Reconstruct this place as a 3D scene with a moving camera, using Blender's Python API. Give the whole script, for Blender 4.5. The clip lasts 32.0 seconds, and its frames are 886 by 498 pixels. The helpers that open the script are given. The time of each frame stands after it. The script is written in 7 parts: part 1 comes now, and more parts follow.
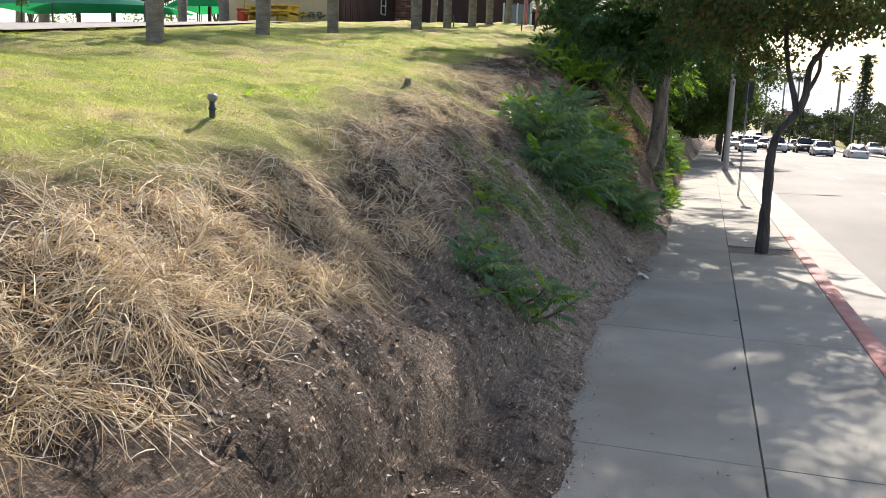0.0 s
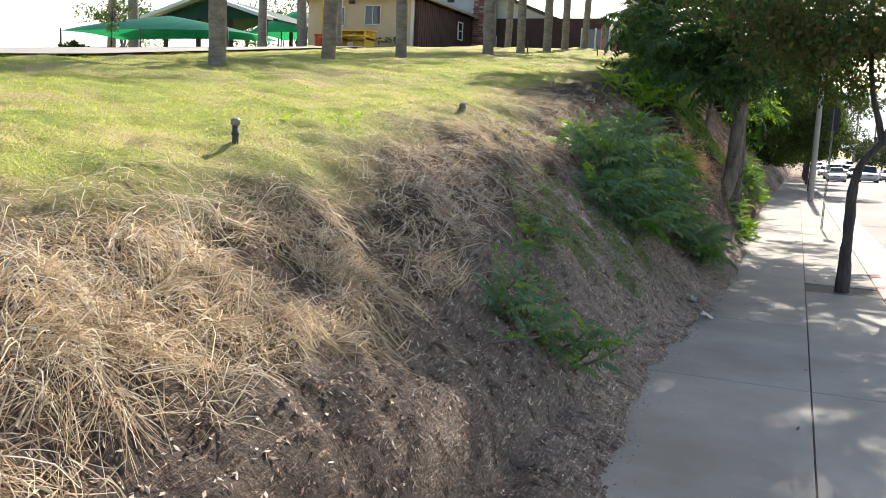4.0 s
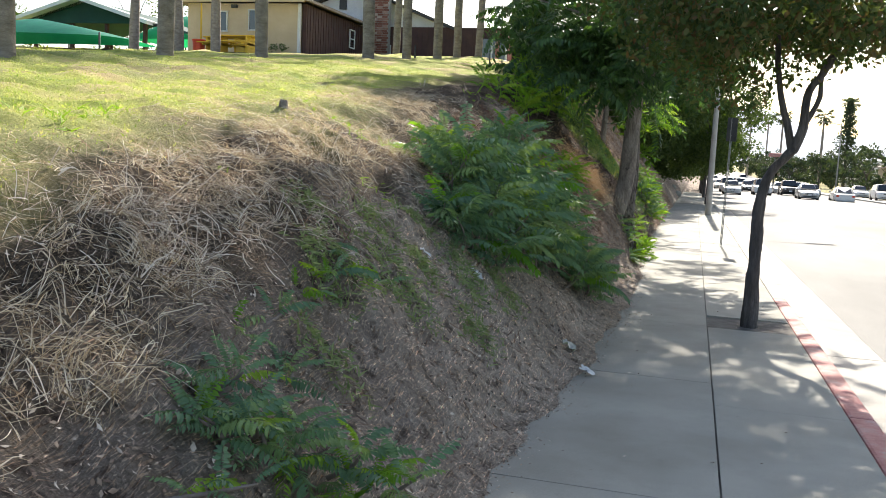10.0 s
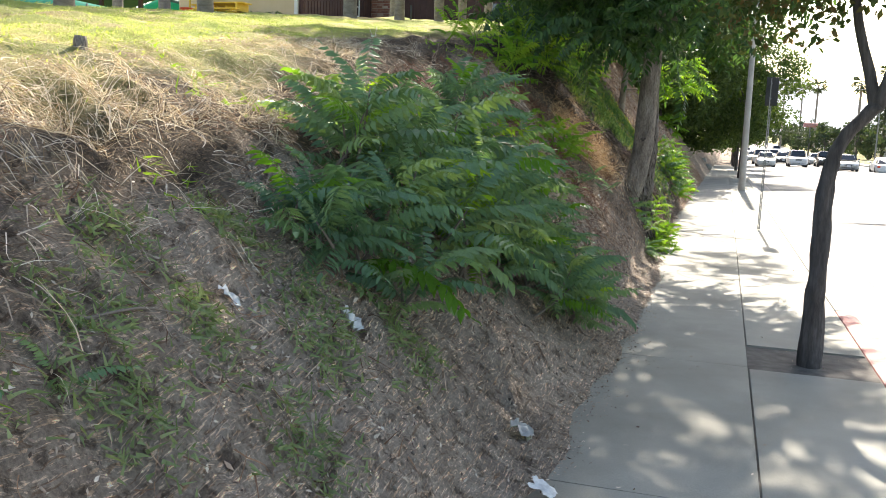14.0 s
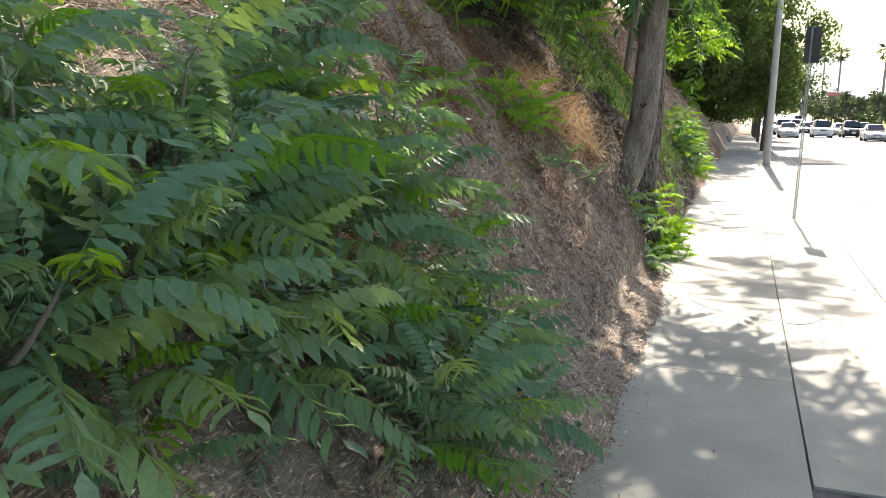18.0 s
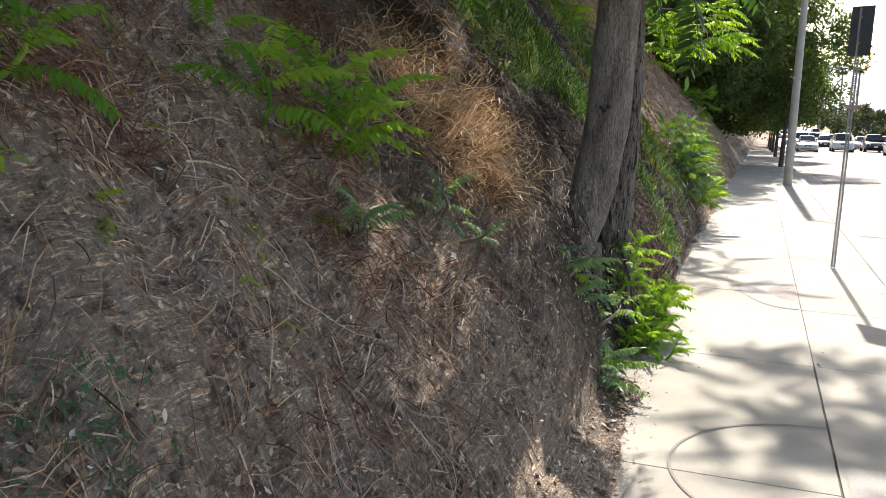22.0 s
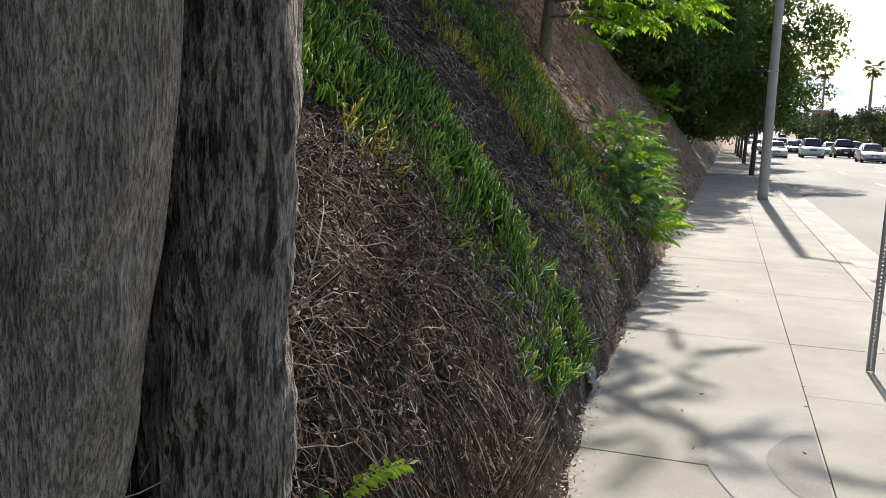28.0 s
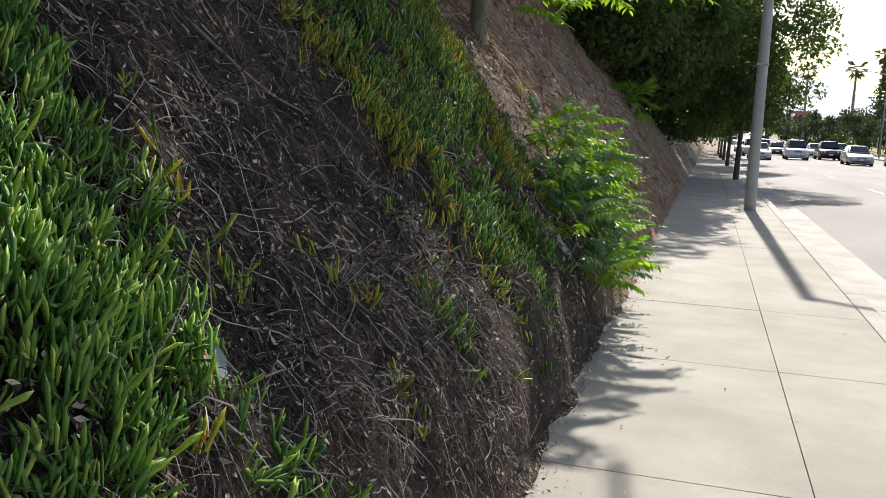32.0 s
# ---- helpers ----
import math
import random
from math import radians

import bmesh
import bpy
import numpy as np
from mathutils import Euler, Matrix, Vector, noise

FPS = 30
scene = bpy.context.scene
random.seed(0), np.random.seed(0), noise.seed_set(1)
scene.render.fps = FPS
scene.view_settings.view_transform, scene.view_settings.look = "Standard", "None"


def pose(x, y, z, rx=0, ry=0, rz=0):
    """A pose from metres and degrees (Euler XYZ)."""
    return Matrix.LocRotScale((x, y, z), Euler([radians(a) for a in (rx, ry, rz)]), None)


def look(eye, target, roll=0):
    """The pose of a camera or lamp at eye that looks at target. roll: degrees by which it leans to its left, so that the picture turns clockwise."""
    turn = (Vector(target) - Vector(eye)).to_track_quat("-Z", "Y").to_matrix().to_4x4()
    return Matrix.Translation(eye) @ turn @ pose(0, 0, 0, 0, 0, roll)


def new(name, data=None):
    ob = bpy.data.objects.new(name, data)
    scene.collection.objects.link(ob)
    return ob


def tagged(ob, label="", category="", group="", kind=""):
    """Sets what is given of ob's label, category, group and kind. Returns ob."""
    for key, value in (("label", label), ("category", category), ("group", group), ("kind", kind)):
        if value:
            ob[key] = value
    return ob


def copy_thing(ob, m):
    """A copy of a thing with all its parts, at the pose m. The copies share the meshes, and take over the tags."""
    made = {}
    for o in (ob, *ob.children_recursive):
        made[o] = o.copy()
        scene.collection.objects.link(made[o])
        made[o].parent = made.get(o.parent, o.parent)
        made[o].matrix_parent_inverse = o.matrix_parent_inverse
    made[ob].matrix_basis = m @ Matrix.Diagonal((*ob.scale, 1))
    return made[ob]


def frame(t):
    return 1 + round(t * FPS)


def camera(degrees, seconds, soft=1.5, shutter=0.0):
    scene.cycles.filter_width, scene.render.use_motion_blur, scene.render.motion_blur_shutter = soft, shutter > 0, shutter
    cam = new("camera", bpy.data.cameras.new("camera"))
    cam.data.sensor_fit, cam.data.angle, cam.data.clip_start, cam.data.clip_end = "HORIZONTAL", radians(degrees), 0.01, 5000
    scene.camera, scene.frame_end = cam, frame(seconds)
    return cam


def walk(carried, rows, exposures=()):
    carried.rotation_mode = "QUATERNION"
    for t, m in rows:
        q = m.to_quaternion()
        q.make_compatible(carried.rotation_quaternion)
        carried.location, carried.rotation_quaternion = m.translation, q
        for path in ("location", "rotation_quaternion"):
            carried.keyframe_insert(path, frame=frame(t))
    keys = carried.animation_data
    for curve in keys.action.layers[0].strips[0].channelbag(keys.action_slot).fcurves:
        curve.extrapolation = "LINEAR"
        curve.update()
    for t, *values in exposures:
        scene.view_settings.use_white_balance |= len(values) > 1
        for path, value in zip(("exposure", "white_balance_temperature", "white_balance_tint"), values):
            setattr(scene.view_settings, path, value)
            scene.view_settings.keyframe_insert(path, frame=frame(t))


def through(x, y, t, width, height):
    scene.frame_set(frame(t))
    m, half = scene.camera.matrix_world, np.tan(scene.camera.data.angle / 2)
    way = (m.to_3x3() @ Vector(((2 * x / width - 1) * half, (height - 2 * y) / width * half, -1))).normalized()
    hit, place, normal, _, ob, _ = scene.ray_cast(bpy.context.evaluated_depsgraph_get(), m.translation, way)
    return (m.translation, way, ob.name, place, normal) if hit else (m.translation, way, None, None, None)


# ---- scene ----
cam = camera(53.3, 32.0, 0.6)
METRES, EYE, TILT, LEAN, TURN = 20.8, 1.53, 0.0, 0.0, 16.4
ROWS = [
    (0.0, 0.0, 0.0, 0.0, 0.35, -9.12, -2.16),
    (0.5, 0.0046, 0.0106, 0.0006, 2.09, -8.81, -2.2),
    (1.0, 0.0063, 0.0198, 0.0011, 2.05, -8.74, -2.01),
    (1.5, 0.0082, 0.022, 0.0014, 3.37, -8.47, -2.28),
    (2.0, 0.0119, 0.0227, 0.0016, 3.99, -8.31, -2.37),
    (2.5, 0.0122, 0.0223, 0.0016, 4.52, -7.97, -2.59),
    (4.5, 0.0141, 0.0208, 0.001, 5.59, -7.71, -2.53),
    (5.0, 0.0161, 0.0237, 0.0009, 5.32, -7.57, -2.21),
    (5.5, 0.0154, 0.0327, 0.0007, 4.12, -7.28, -1.92),
    (6.0, 0.0149, 0.0434, 0.0012, 2.11, -6.38, -1.85),
    (6.5, 0.0193, 0.0505, 0.0014, 1.92, -6.24, -1.89),
    (7.0, 0.0237, 0.0562, 0.0016, 1.74, -6.09, -1.78),
    (7.5, 0.0253, 0.0639, 0.0014, -2.15, -5.76, -1.77),
    (8.0, 0.0238, 0.073, 0.0014, -4.24, -5.62, -1.7),
    (8.5, 0.0257, 0.0826, -0.0009, -3.05, -6.09, -1.97),
    (9.0, 0.0328, 0.094, -0.0001, -0.67, -6.63, -2.9),
    (9.5, 0.0372, 0.1096, -0.0017, -0.49, -6.64, -2.77),
    (10.0, 0.0426, 0.1239, -0.0016, -0.46, -6.58, -2.72),
    (10.5, 0.0507, 0.1366, -0.002, -0.3, -6.63, -2.77),
    (11.0, 0.0537, 0.1541, -0.0031, -0.07, -6.8, -2.72),
    (11.5, 0.057, 0.1718, -0.0032, 0.02, -6.97, -2.65),
    (12.0, 0.0625, 0.1884, -0.0035, 0.68, -7.68, -2.01),
    (12.5, 0.0662, 0.2084, -0.0041, 0.81, -7.89, -1.72),
    (13.0, 0.0709, 0.2258, -0.0044, 0.89, -7.87, -1.82),
    (13.5, 0.0775, 0.2434, -0.0045, 0.96, -7.86, -1.85),
    (15.5, 0.0957, 0.322, -0.0065, 2.76, -10.0, -1.68),
    (16.0, 0.1023, 0.3415, -0.0073, 2.75, -9.98, -1.59),
    (16.5, 0.1071, 0.3609, -0.0085, 2.94, -10.03, -1.41),
    (17.0, 0.1139, 0.3814, -0.0082, 2.36, -9.92, -1.25),
    (17.5, 0.1205, 0.4003, -0.0087, 2.3, -9.86, -1.33),
    (18.0, 0.1234, 0.4227, -0.0091, 2.35, -9.96, -1.39),
    (18.5, 0.1303, 0.4427, -0.0099, 2.31, -9.89, -1.4),
    (19.0, 0.1363, 0.4615, -0.0108, 2.57, -10.06, -1.35),
    (19.5, 0.1398, 0.4842, -0.0101, 2.56, -10.42, -1.67),
    (20.0, 0.1469, 0.5049, -0.0118, 3.31, -10.69, -2.02),
    (20.5, 0.1517, 0.5262, -0.0137, 5.13, -11.29, -1.9),
    (21.0, 0.1585, 0.5501, -0.0133, 4.89, -11.39, -2.12),
    (21.5, 0.1661, 0.5718, -0.0128, 4.76, -10.98, -2.01),
    (22.0, 0.1707, 0.5949, -0.0125, 3.3, -9.32, -1.78),
    (22.5, 0.1774, 0.616, -0.0145, 3.58, -9.22, -2.07),
    (23.0, 0.1819, 0.6372, -0.0152, 3.81, -9.31, -2.13),
    (23.5, 0.1863, 0.6595, -0.0153, 3.84, -9.28, -2.22),
    (24.0, 0.1934, 0.6804, -0.0153, 3.9, -9.28, -2.14),
    (24.5, 0.1976, 0.7017, -0.0153, 3.22, -9.23, -2.26),
    (25.0, 0.205, 0.7197, -0.0167, 2.92, -9.1, -2.14),
    (25.5, 0.2102, 0.7364, -0.0173, 2.91, -9.01, -2.0),
    (26.0, 0.2133, 0.7558, -0.0171, 1.82, -8.95, -1.71),
    (26.5, 0.2191, 0.772, -0.0181, 1.76, -8.96, -1.77),
    (28.5, 0.2358, 0.8317, -0.019, 1.21, -8.84, -1.7),
    (29.0, 0.2411, 0.8482, -0.0184, 1.17, -8.85, -1.62),
    (29.5, 0.2498, 0.8628, -0.0184, 0.88, -9.14, -1.94),
    (30.0, 0.253, 0.8792, -0.0185, 0.91, -9.41, -2.23),
    (30.5, 0.2562, 0.896, -0.0182, 0.77, -9.47, -2.12),
    (31.0, 0.262, 0.9122, -0.0175, 0.71, -9.46, -2.24),
    (31.5, 0.2649, 0.9299, -0.0188, 0.73, -9.45, -2.02),
    (32.0, 0.2696, 0.9474, -0.0199, 0.33, -8.93, -2.18),
]
EXPOSURES = [(0.0, 0.85, 7000, 14), (2.0, 0.95, 7000, 14), (5.0, 1.0, 6950, 14), (6.0, 0.9, 6850, 12), (7.0, 0.7, 6850, 11), (7.5, 0.3, 7000, 9), (8.0, 0.25, 7100, 9), (8.5, 0.65, 7050, 10), (9.0, 0.98, 7000, 11), (10.0, 1.18, 6950, 10), (11.0, 1.28, 6900, 9),
             (12.0, 1.22, 6950, 9), (13.5, 1.45, 7100, 10), (15.5, 1.97, 7300, 11), (18.0, 1.8, 7300, 12), (19.5, 1.6, 7250, 12), (21.0, 1.51, 7250, 14),
             (22.0, 1.31, 7150, 14), (23.0, 1.36, 7100, 14), (24.0, 1.2, 7050, 13), (25.0, 0.75, 6850, 12), (26.5, 0.65, 6750, 12), (29.0, 0.75, 6800, 12), (32.0, 0.75, 6800, 12)]
walk(cam, [(t, pose(0, 0, EYE, TILT, LEAN, TURN) @ pose(METRES * x, METRES * y, METRES * z, 90 + pitch, roll, yaw)) for t, x, y, z, yaw, pitch, roll in ROWS], EXPOSURES)

# ---- sky and sun ----
SUN_UP = 36.0
world = bpy.data.worlds.new("sky")
scene.world = world
world.use_nodes = True
wn = world.node_tree
sky = wn.nodes.new("ShaderNodeTexSky")
sky.sky_type, sky.sun_disc = "NISHITA", False
sky.sun_elevation, sky.sun_rotation = radians(SUN_UP), radians(-0.4)
sky.air_density, sky.dust_density, sky.ozone_density = 1.0, 1.5, 1.0
wn.nodes["Background"].inputs["Strength"].default_value = 0.125
wn.links.new(sky.outputs["Color"], wn.nodes["Background"].inputs["Color"])
sun = new("sun", bpy.data.lights.new("sun", "SUN"))
sun.data.energy, sun.data.angle, sun.data.color = 5.0, radians(0.55), (1.0, 0.955, 0.89)
sun.matrix_world = look((-6, 900, 900 * math.tan(radians(SUN_UP))), (0, 0, 0))

# ---- materials ----
def node(tree, kind, **values):
    n = tree.nodes.new("ShaderNode" + kind)
    for key, value in values.items():
        n.inputs[key.replace("_", " ")].default_value = value
    return n


def ramp(tree, source, stops):
    r = tree.nodes.new("ShaderNodeValToRGB")
    el = r.color_ramp.elements
    while len(el) < len(stops):
        el.new(0.5)
    for e, (p, c) in zip(el, stops):
        e.position, e.color = p, (*c, 1)
    tree.links.new(source, r.inputs["Fac"])
    return r.outputs["Color"]


def mix(tree, fac, a, b, blend="MIX"):
    m = tree.nodes.new("ShaderNodeMix")
    m.data_type, m.blend_type = "RGBA", blend
    for key, v in ((0, fac), (6, a), (7, b)):
        if isinstance(v, (int, float)):
            m.inputs[key].default_value = v
        elif isinstance(v, tuple):
            m.inputs[key].default_value = (*v, 1)
        else:
            tree.links.new(v, m.inputs[key])
    return m.outputs[2]


def grain(tree, scale, detail=4.0, rough=0.6, stretch=None):
    co = tree.nodes.new("ShaderNodeTexCoord").outputs["Object"]
    if stretch:
        mp = tree.nodes.new("ShaderNodeMapping")
        mp.inputs["Scale"].default_value = stretch
        tree.links.new(co, mp.inputs["Vector"])
        co = mp.outputs["Vector"]
    n = node(tree, "TexNoise", Scale=scale, Detail=detail, Roughness=rough)
    tree.links.new(co, n.inputs["Vector"])
    return n.outputs["Fac"]


def material(name, colours, scale=3.0, fine=60.0, rough=0.8, bump=0.3, depth=0.01, metal=0.0, vary="", through=0.0, stretch=None, spec=0.5, tint=(1.25, 1.3, 0.5)):
    """Surface with a broad and a fine variation; vary: 'object' or 'island' spreads the tone from piece to piece; through: share of light that shines through."""
    m = bpy.data.materials.new(name)
    m.use_nodes = True
    t = m.node_tree
    p = t.nodes["Principled BSDF"]
    broad, small = grain(t, scale, stretch=stretch), grain(t, fine, stretch=stretch)
    n = len(colours)
    stops = [(0.32 + 0.36 * i / max(n - 1, 1), c) for i, c in enumerate(colours)]
    if vary:
        info = t.nodes.new("ShaderNodeObjectInfo" if vary == "object" else "ShaderNodeNewGeometry")
        source = info.outputs["Random" if vary == "object" else "Random Per Island"]
        stops = [(i / max(n - 1, 1), c) for i, c in enumerate(colours)]
        col = ramp(t, source, stops)
        col = mix(t, 0.35, col, ramp(t, broad, [(0.3, (0.5, 0.5, 0.5)), (0.7, (1.3, 1.3, 1.3))]), "MULTIPLY")
    else:
        col = ramp(t, broad, stops)
    col = mix(t, 0.45, col, ramp(t, small, [(0.3, (0.62, 0.62, 0.62)), (0.7, (1.25, 1.25, 1.25))]), "MULTIPLY")
    t.links.new(col, p.inputs["Base Color"])
    p.inputs["Roughness"].default_value, p.inputs["Metallic"].default_value = rough, metal
    p.inputs["Specular IOR Level"].default_value = 0.7 * spec if through else spec
    if bump:
        b = node(t, "Bump", Strength=bump, Distance=depth)
        t.links.new(small, b.inputs["Height"])
        t.links.new(b.outputs["Normal"], p.inputs["Normal"])
    if through:
        tr = t.nodes.new("ShaderNodeBsdfTranslucent")
        warm = mix(t, 1.0, col, tint, "MULTIPLY")
        t.links.new(warm, tr.inputs["Color"])
        ms = t.nodes.new("ShaderNodeMixShader")
        ms.inputs["Fac"].default_value = through
        t.links.new(p.outputs["BSDF"], ms.inputs[1])
        t.links.new(tr.outputs["BSDF"], ms.inputs[2])
        t.links.new(ms.outputs["Shader"], t.nodes["Material Output"].inputs["Surface"])
    return m


def ground_material():
    """Earth, dead straw mat and lawn turf, laid by the 'cover' colour layer (red lawn, green straw, blue pale clay)."""
    m = bpy.data.materials.new("ground_earth")
    m.use_nodes = True
    t = m.node_tree
    p = t.nodes["Principled BSDF"]
    at = t.nodes.new("ShaderNodeAttribute")
    at.attribute_name = "cover"
    sep = t.nodes.new("ShaderNodeSeparateColor")
    t.links.new(at.outputs["Color"], sep.inputs["Color"])
    # Dark soil and darker fine grain: shade in gaps and crevices put into colour.
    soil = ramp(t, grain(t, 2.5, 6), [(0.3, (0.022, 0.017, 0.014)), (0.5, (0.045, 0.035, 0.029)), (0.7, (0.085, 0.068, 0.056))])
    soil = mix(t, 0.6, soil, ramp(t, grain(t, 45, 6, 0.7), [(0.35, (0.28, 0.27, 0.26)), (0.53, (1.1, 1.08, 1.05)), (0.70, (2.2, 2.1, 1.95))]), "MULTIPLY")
    clay = ramp(t, grain(t, 7, 6), [(0.35, (0.43, 0.345, 0.275)), (0.65, (0.68, 0.57, 0.465))])
    clay = mix(t, 0.6, clay, ramp(t, grain(t, 60, 6, 0.75), [(0.35, (0.28, 0.26, 0.25)), (0.52, (0.9, 0.9, 0.9)), (0.70, (1.6, 1.55, 1.5))]), "MULTIPLY")
    # The dark end puts the shade between stalks into the straw mat's colour.
    straw = ramp(t, grain(t, 30, 6, 0.75, (1, 3, 3)), [(0.3, (0.025, 0.018, 0.013)), (0.52, (0.08, 0.06, 0.042)), (0.7, (0.22, 0.17, 0.12))])
    def fibres(turn, scale, shift, edge):
        mp = t.nodes.new("ShaderNodeMapping")
        mp.inputs["Rotation"].default_value = (0, 0.5, turn)
        mp.inputs["Location"].default_value = (shift, shift * 2, shift)
        mp.inputs["Scale"].default_value = (scale, scale * 0.11, scale * 0.3)
        t.links.new(t.nodes.new("ShaderNodeTexCoord").outputs["Object"], mp.inputs["Vector"])
        n = node(t, "TexNoise", Scale=1.0, Detail=2.0, Roughness=0.5, Distortion=0.9)
        t.links.new(mp.outputs["Vector"], n.inputs["Vector"])
        return ramp(t, n.outputs["Fac"], [(edge, (0, 0, 0)), (edge + 0.05, (1, 1, 1))])

    turf = ramp(t, grain(t, 0.9, 5), [(0.34, (0.30, 0.37, 0.08)), (0.5, (0.45, 0.47, 0.13)), (0.62, (0.60, 0.50, 0.24)), (0.72, (0.52, 0.38, 0.22))])
    turf = mix(t, 0.6, turf, ramp(t, grain(t, 90, 4, 0.7), [(0.3, (0.5, 0.5, 0.45)), (0.7, (1.4, 1.4, 1.3))]), "MULTIPLY")
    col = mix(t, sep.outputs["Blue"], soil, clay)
    col = mix(t, sep.outputs["Green"], col, straw)
    # Random dark spots put the shade of holes between clumps into the colour.
    gap_shade = ramp(t, grain(t, 11, 5, 0.65), [(0.36, (0.24, 0.21, 0.19)), (0.47, (1, 1, 1))])
    col = mix(t, 0.8, col, gap_shade, "MULTIPLY")
    for turn, scale, shift, edge, tone in ((0.5, 95, 3, 0.60, (2.0, 1.75, 1.5)), (1.6, 120, 7, 0.61, (2.3, 2.2, 2.05)), (2.5, 80, 11, 0.61, (0.62, 0.5, 0.42)), (-0.4, 140, 17, 0.62, (2.5, 2.4, 2.3))):
        col = mix(t, mix(t, 1.0, fibres(turn, scale, shift, edge), (0.8, 0.8, 0.8), "MULTIPLY"), col, mix(t, 1.0, col, tone, "MULTIPLY"))
    rust = ramp(t, grain(t, 1.7, 6), [(0.38, (0.20, 0.11, 0.065)), (0.62, (0.42, 0.26, 0.16))])
    rust = mix(t, 0.85, rust, ramp(t, grain(t, 9, 8, 0.75), [(0.36, (0.25, 0.22, 0.2)), (0.5, (0.9, 0.88, 0.86)), (0.66, (1.7, 1.6, 1.5))]), "MULTIPLY")
    col = mix(t, at.outputs["Alpha"], col, rust)
    col = mix(t, sep.outputs["Red"], col, turf)
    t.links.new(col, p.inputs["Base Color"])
    p.inputs["Roughness"].default_value = 0.95
    p.inputs["Specular IOR Level"].default_value = 0.2
    b = node(t, "Bump", Strength=1.0, Distance=0.09)
    t.links.new(mix(t, 0.45, grain(t, 28, 8, 0.75), grain(t, 7, 6, 0.7)), b.inputs["Height"])
    t.links.new(b.outputs["Normal"], p.inputs["Normal"])
    return m


def bark_material(name, tones, cracks, plates, rise):
    """Grey bark split by upright dark fissures."""
    m = bpy.data.materials.new(name)
    m.use_nodes = True
    t = m.node_tree
    p = t.nodes["Principled BSDF"]
    n = len(tones)
    col = ramp(t, grain(t, 9, 6, 0.65, (1, 1, 0.4)), [(0.32 + 0.36 * i / (n - 1), c) for i, c in enumerate(tones)])
    deep = grain(t, plates, 3, 0.6, (1, 1, rise))
    thin = grain(t, plates * 2.6, 3, 0.6, (1, 1, rise * 1.6))
    split = ramp(t, deep, [(0.40, cracks), (0.47, (1, 1, 1)), (0.62, (1.12, 1.12, 1.12))])
    hair = ramp(t, thin, [(0.38, (0.6, 0.58, 0.57)), (0.48, (1, 1, 1)), (0.66, (1.25, 1.24, 1.22))])
    col = mix(t, 1.0, mix(t, 1.0, col, split, "MULTIPLY"), hair, "MULTIPLY")
    t.links.new(col, p.inputs["Base Color"])
    p.inputs["Roughness"].default_value = 0.95
    p.inputs["Specular IOR Level"].default_value = 0.2
    b = node(t, "Bump", Strength=1.0, Distance=0.03)
    t.links.new(mix(t, 0.5, split, hair), b.inputs["Height"])
    t.links.new(b.outputs["Normal"], p.inputs["Normal"])
    return m


def glass_material():
    m = bpy.data.materials.new("tinted_glass")
    m.use_nodes = True
    p = m.node_tree.nodes["Principled BSDF"]
    p.inputs["Base Color"].default_value, p.inputs["Roughness"].default_value = (0.02, 0.025, 0.03, 1), 0.04
    p.inputs["Specular IOR Level"].default_value = 0.8
    return m


EARTH = ground_material()
GLASS = glass_material()
CONCRETE = material("worn_concrete", [(0.24, 0.23, 0.207), (0.30, 0.288, 0.26), (0.36, 0.344, 0.31)], 1.3, 120, 0.85, 0.25, 0.004)
SLAB = material("pavement_concrete", [(0.235, 0.226, 0.192), (0.285, 0.276, 0.237), (0.335, 0.326, 0.283)], 1.1, 150, 0.88, 0.25, 0.003)
PATCH = material("dark_patch_concrete", [(0.16, 0.155, 0.145), (0.24, 0.23, 0.215)], 3, 120, 0.9, 0.3, 0.004)
ASPHALT = material("pale_worn_asphalt", [(0.12, 0.118, 0.112), (0.165, 0.162, 0.154), (0.21, 0.204, 0.193)], 0.35, 90, 0.85, 0.3, 0.004, stretch=(1, 0.25, 1))
KERB_RED = material("faded_red_paint", [(0.36, 0.12, 0.11), (0.45, 0.19, 0.17), (0.42, 0.30, 0.27)], 5, 80, 0.8, 0.3, 0.004)
PAINT_WHITE = material("road_paint", [(0.5, 0.5, 0.48), (0.65, 0.65, 0.62)], 4, 60, 0.7)
BARK = bark_material("grey_split_bark", [(0.19, 0.165, 0.145), (0.29, 0.255, 0.225), (0.40, 0.36, 0.325)], (0.74, 0.72, 0.70), 85, 0.12)
BARK_DEEP = bark_material("deep_furrowed_bark", [(0.14, 0.12, 0.108), (0.21, 0.185, 0.168), (0.30, 0.27, 0.25)], (0.30, 0.28, 0.26), 62, 0.17)
BARK_DARK = material("dark_bark", [(0.035, 0.03, 0.028), (0.075, 0.065, 0.06), (0.13, 0.115, 0.105)], 14, 60, 0.95, 1.0, 0.015, stretch=(1, 1, 0.2))
BARK_PALM = material("palm_trunk", [(0.15, 0.125, 0.105), (0.23, 0.20, 0.17), (0.30, 0.265, 0.23)], 5, 40, 0.95, 0.8, 0.02, stretch=(1, 1, 2.2))
LEAF_TREE = material("ailanthus_leaf", [(0.035, 0.08, 0.035), (0.055, 0.12, 0.045), (0.085, 0.17, 0.05)], 3, 40, 0.5, 0, vary="island", through=0.34)
LEAF_FROND = material("ailanthus_frond", [(0.10, 0.19, 0.115), (0.135, 0.245, 0.14), (0.175, 0.29, 0.15), (0.26, 0.37, 0.15)], 5, 50, 0.5, 0, vary="object", through=0.38, spec=0.5, tint=(1.3, 1.3, 0.6))
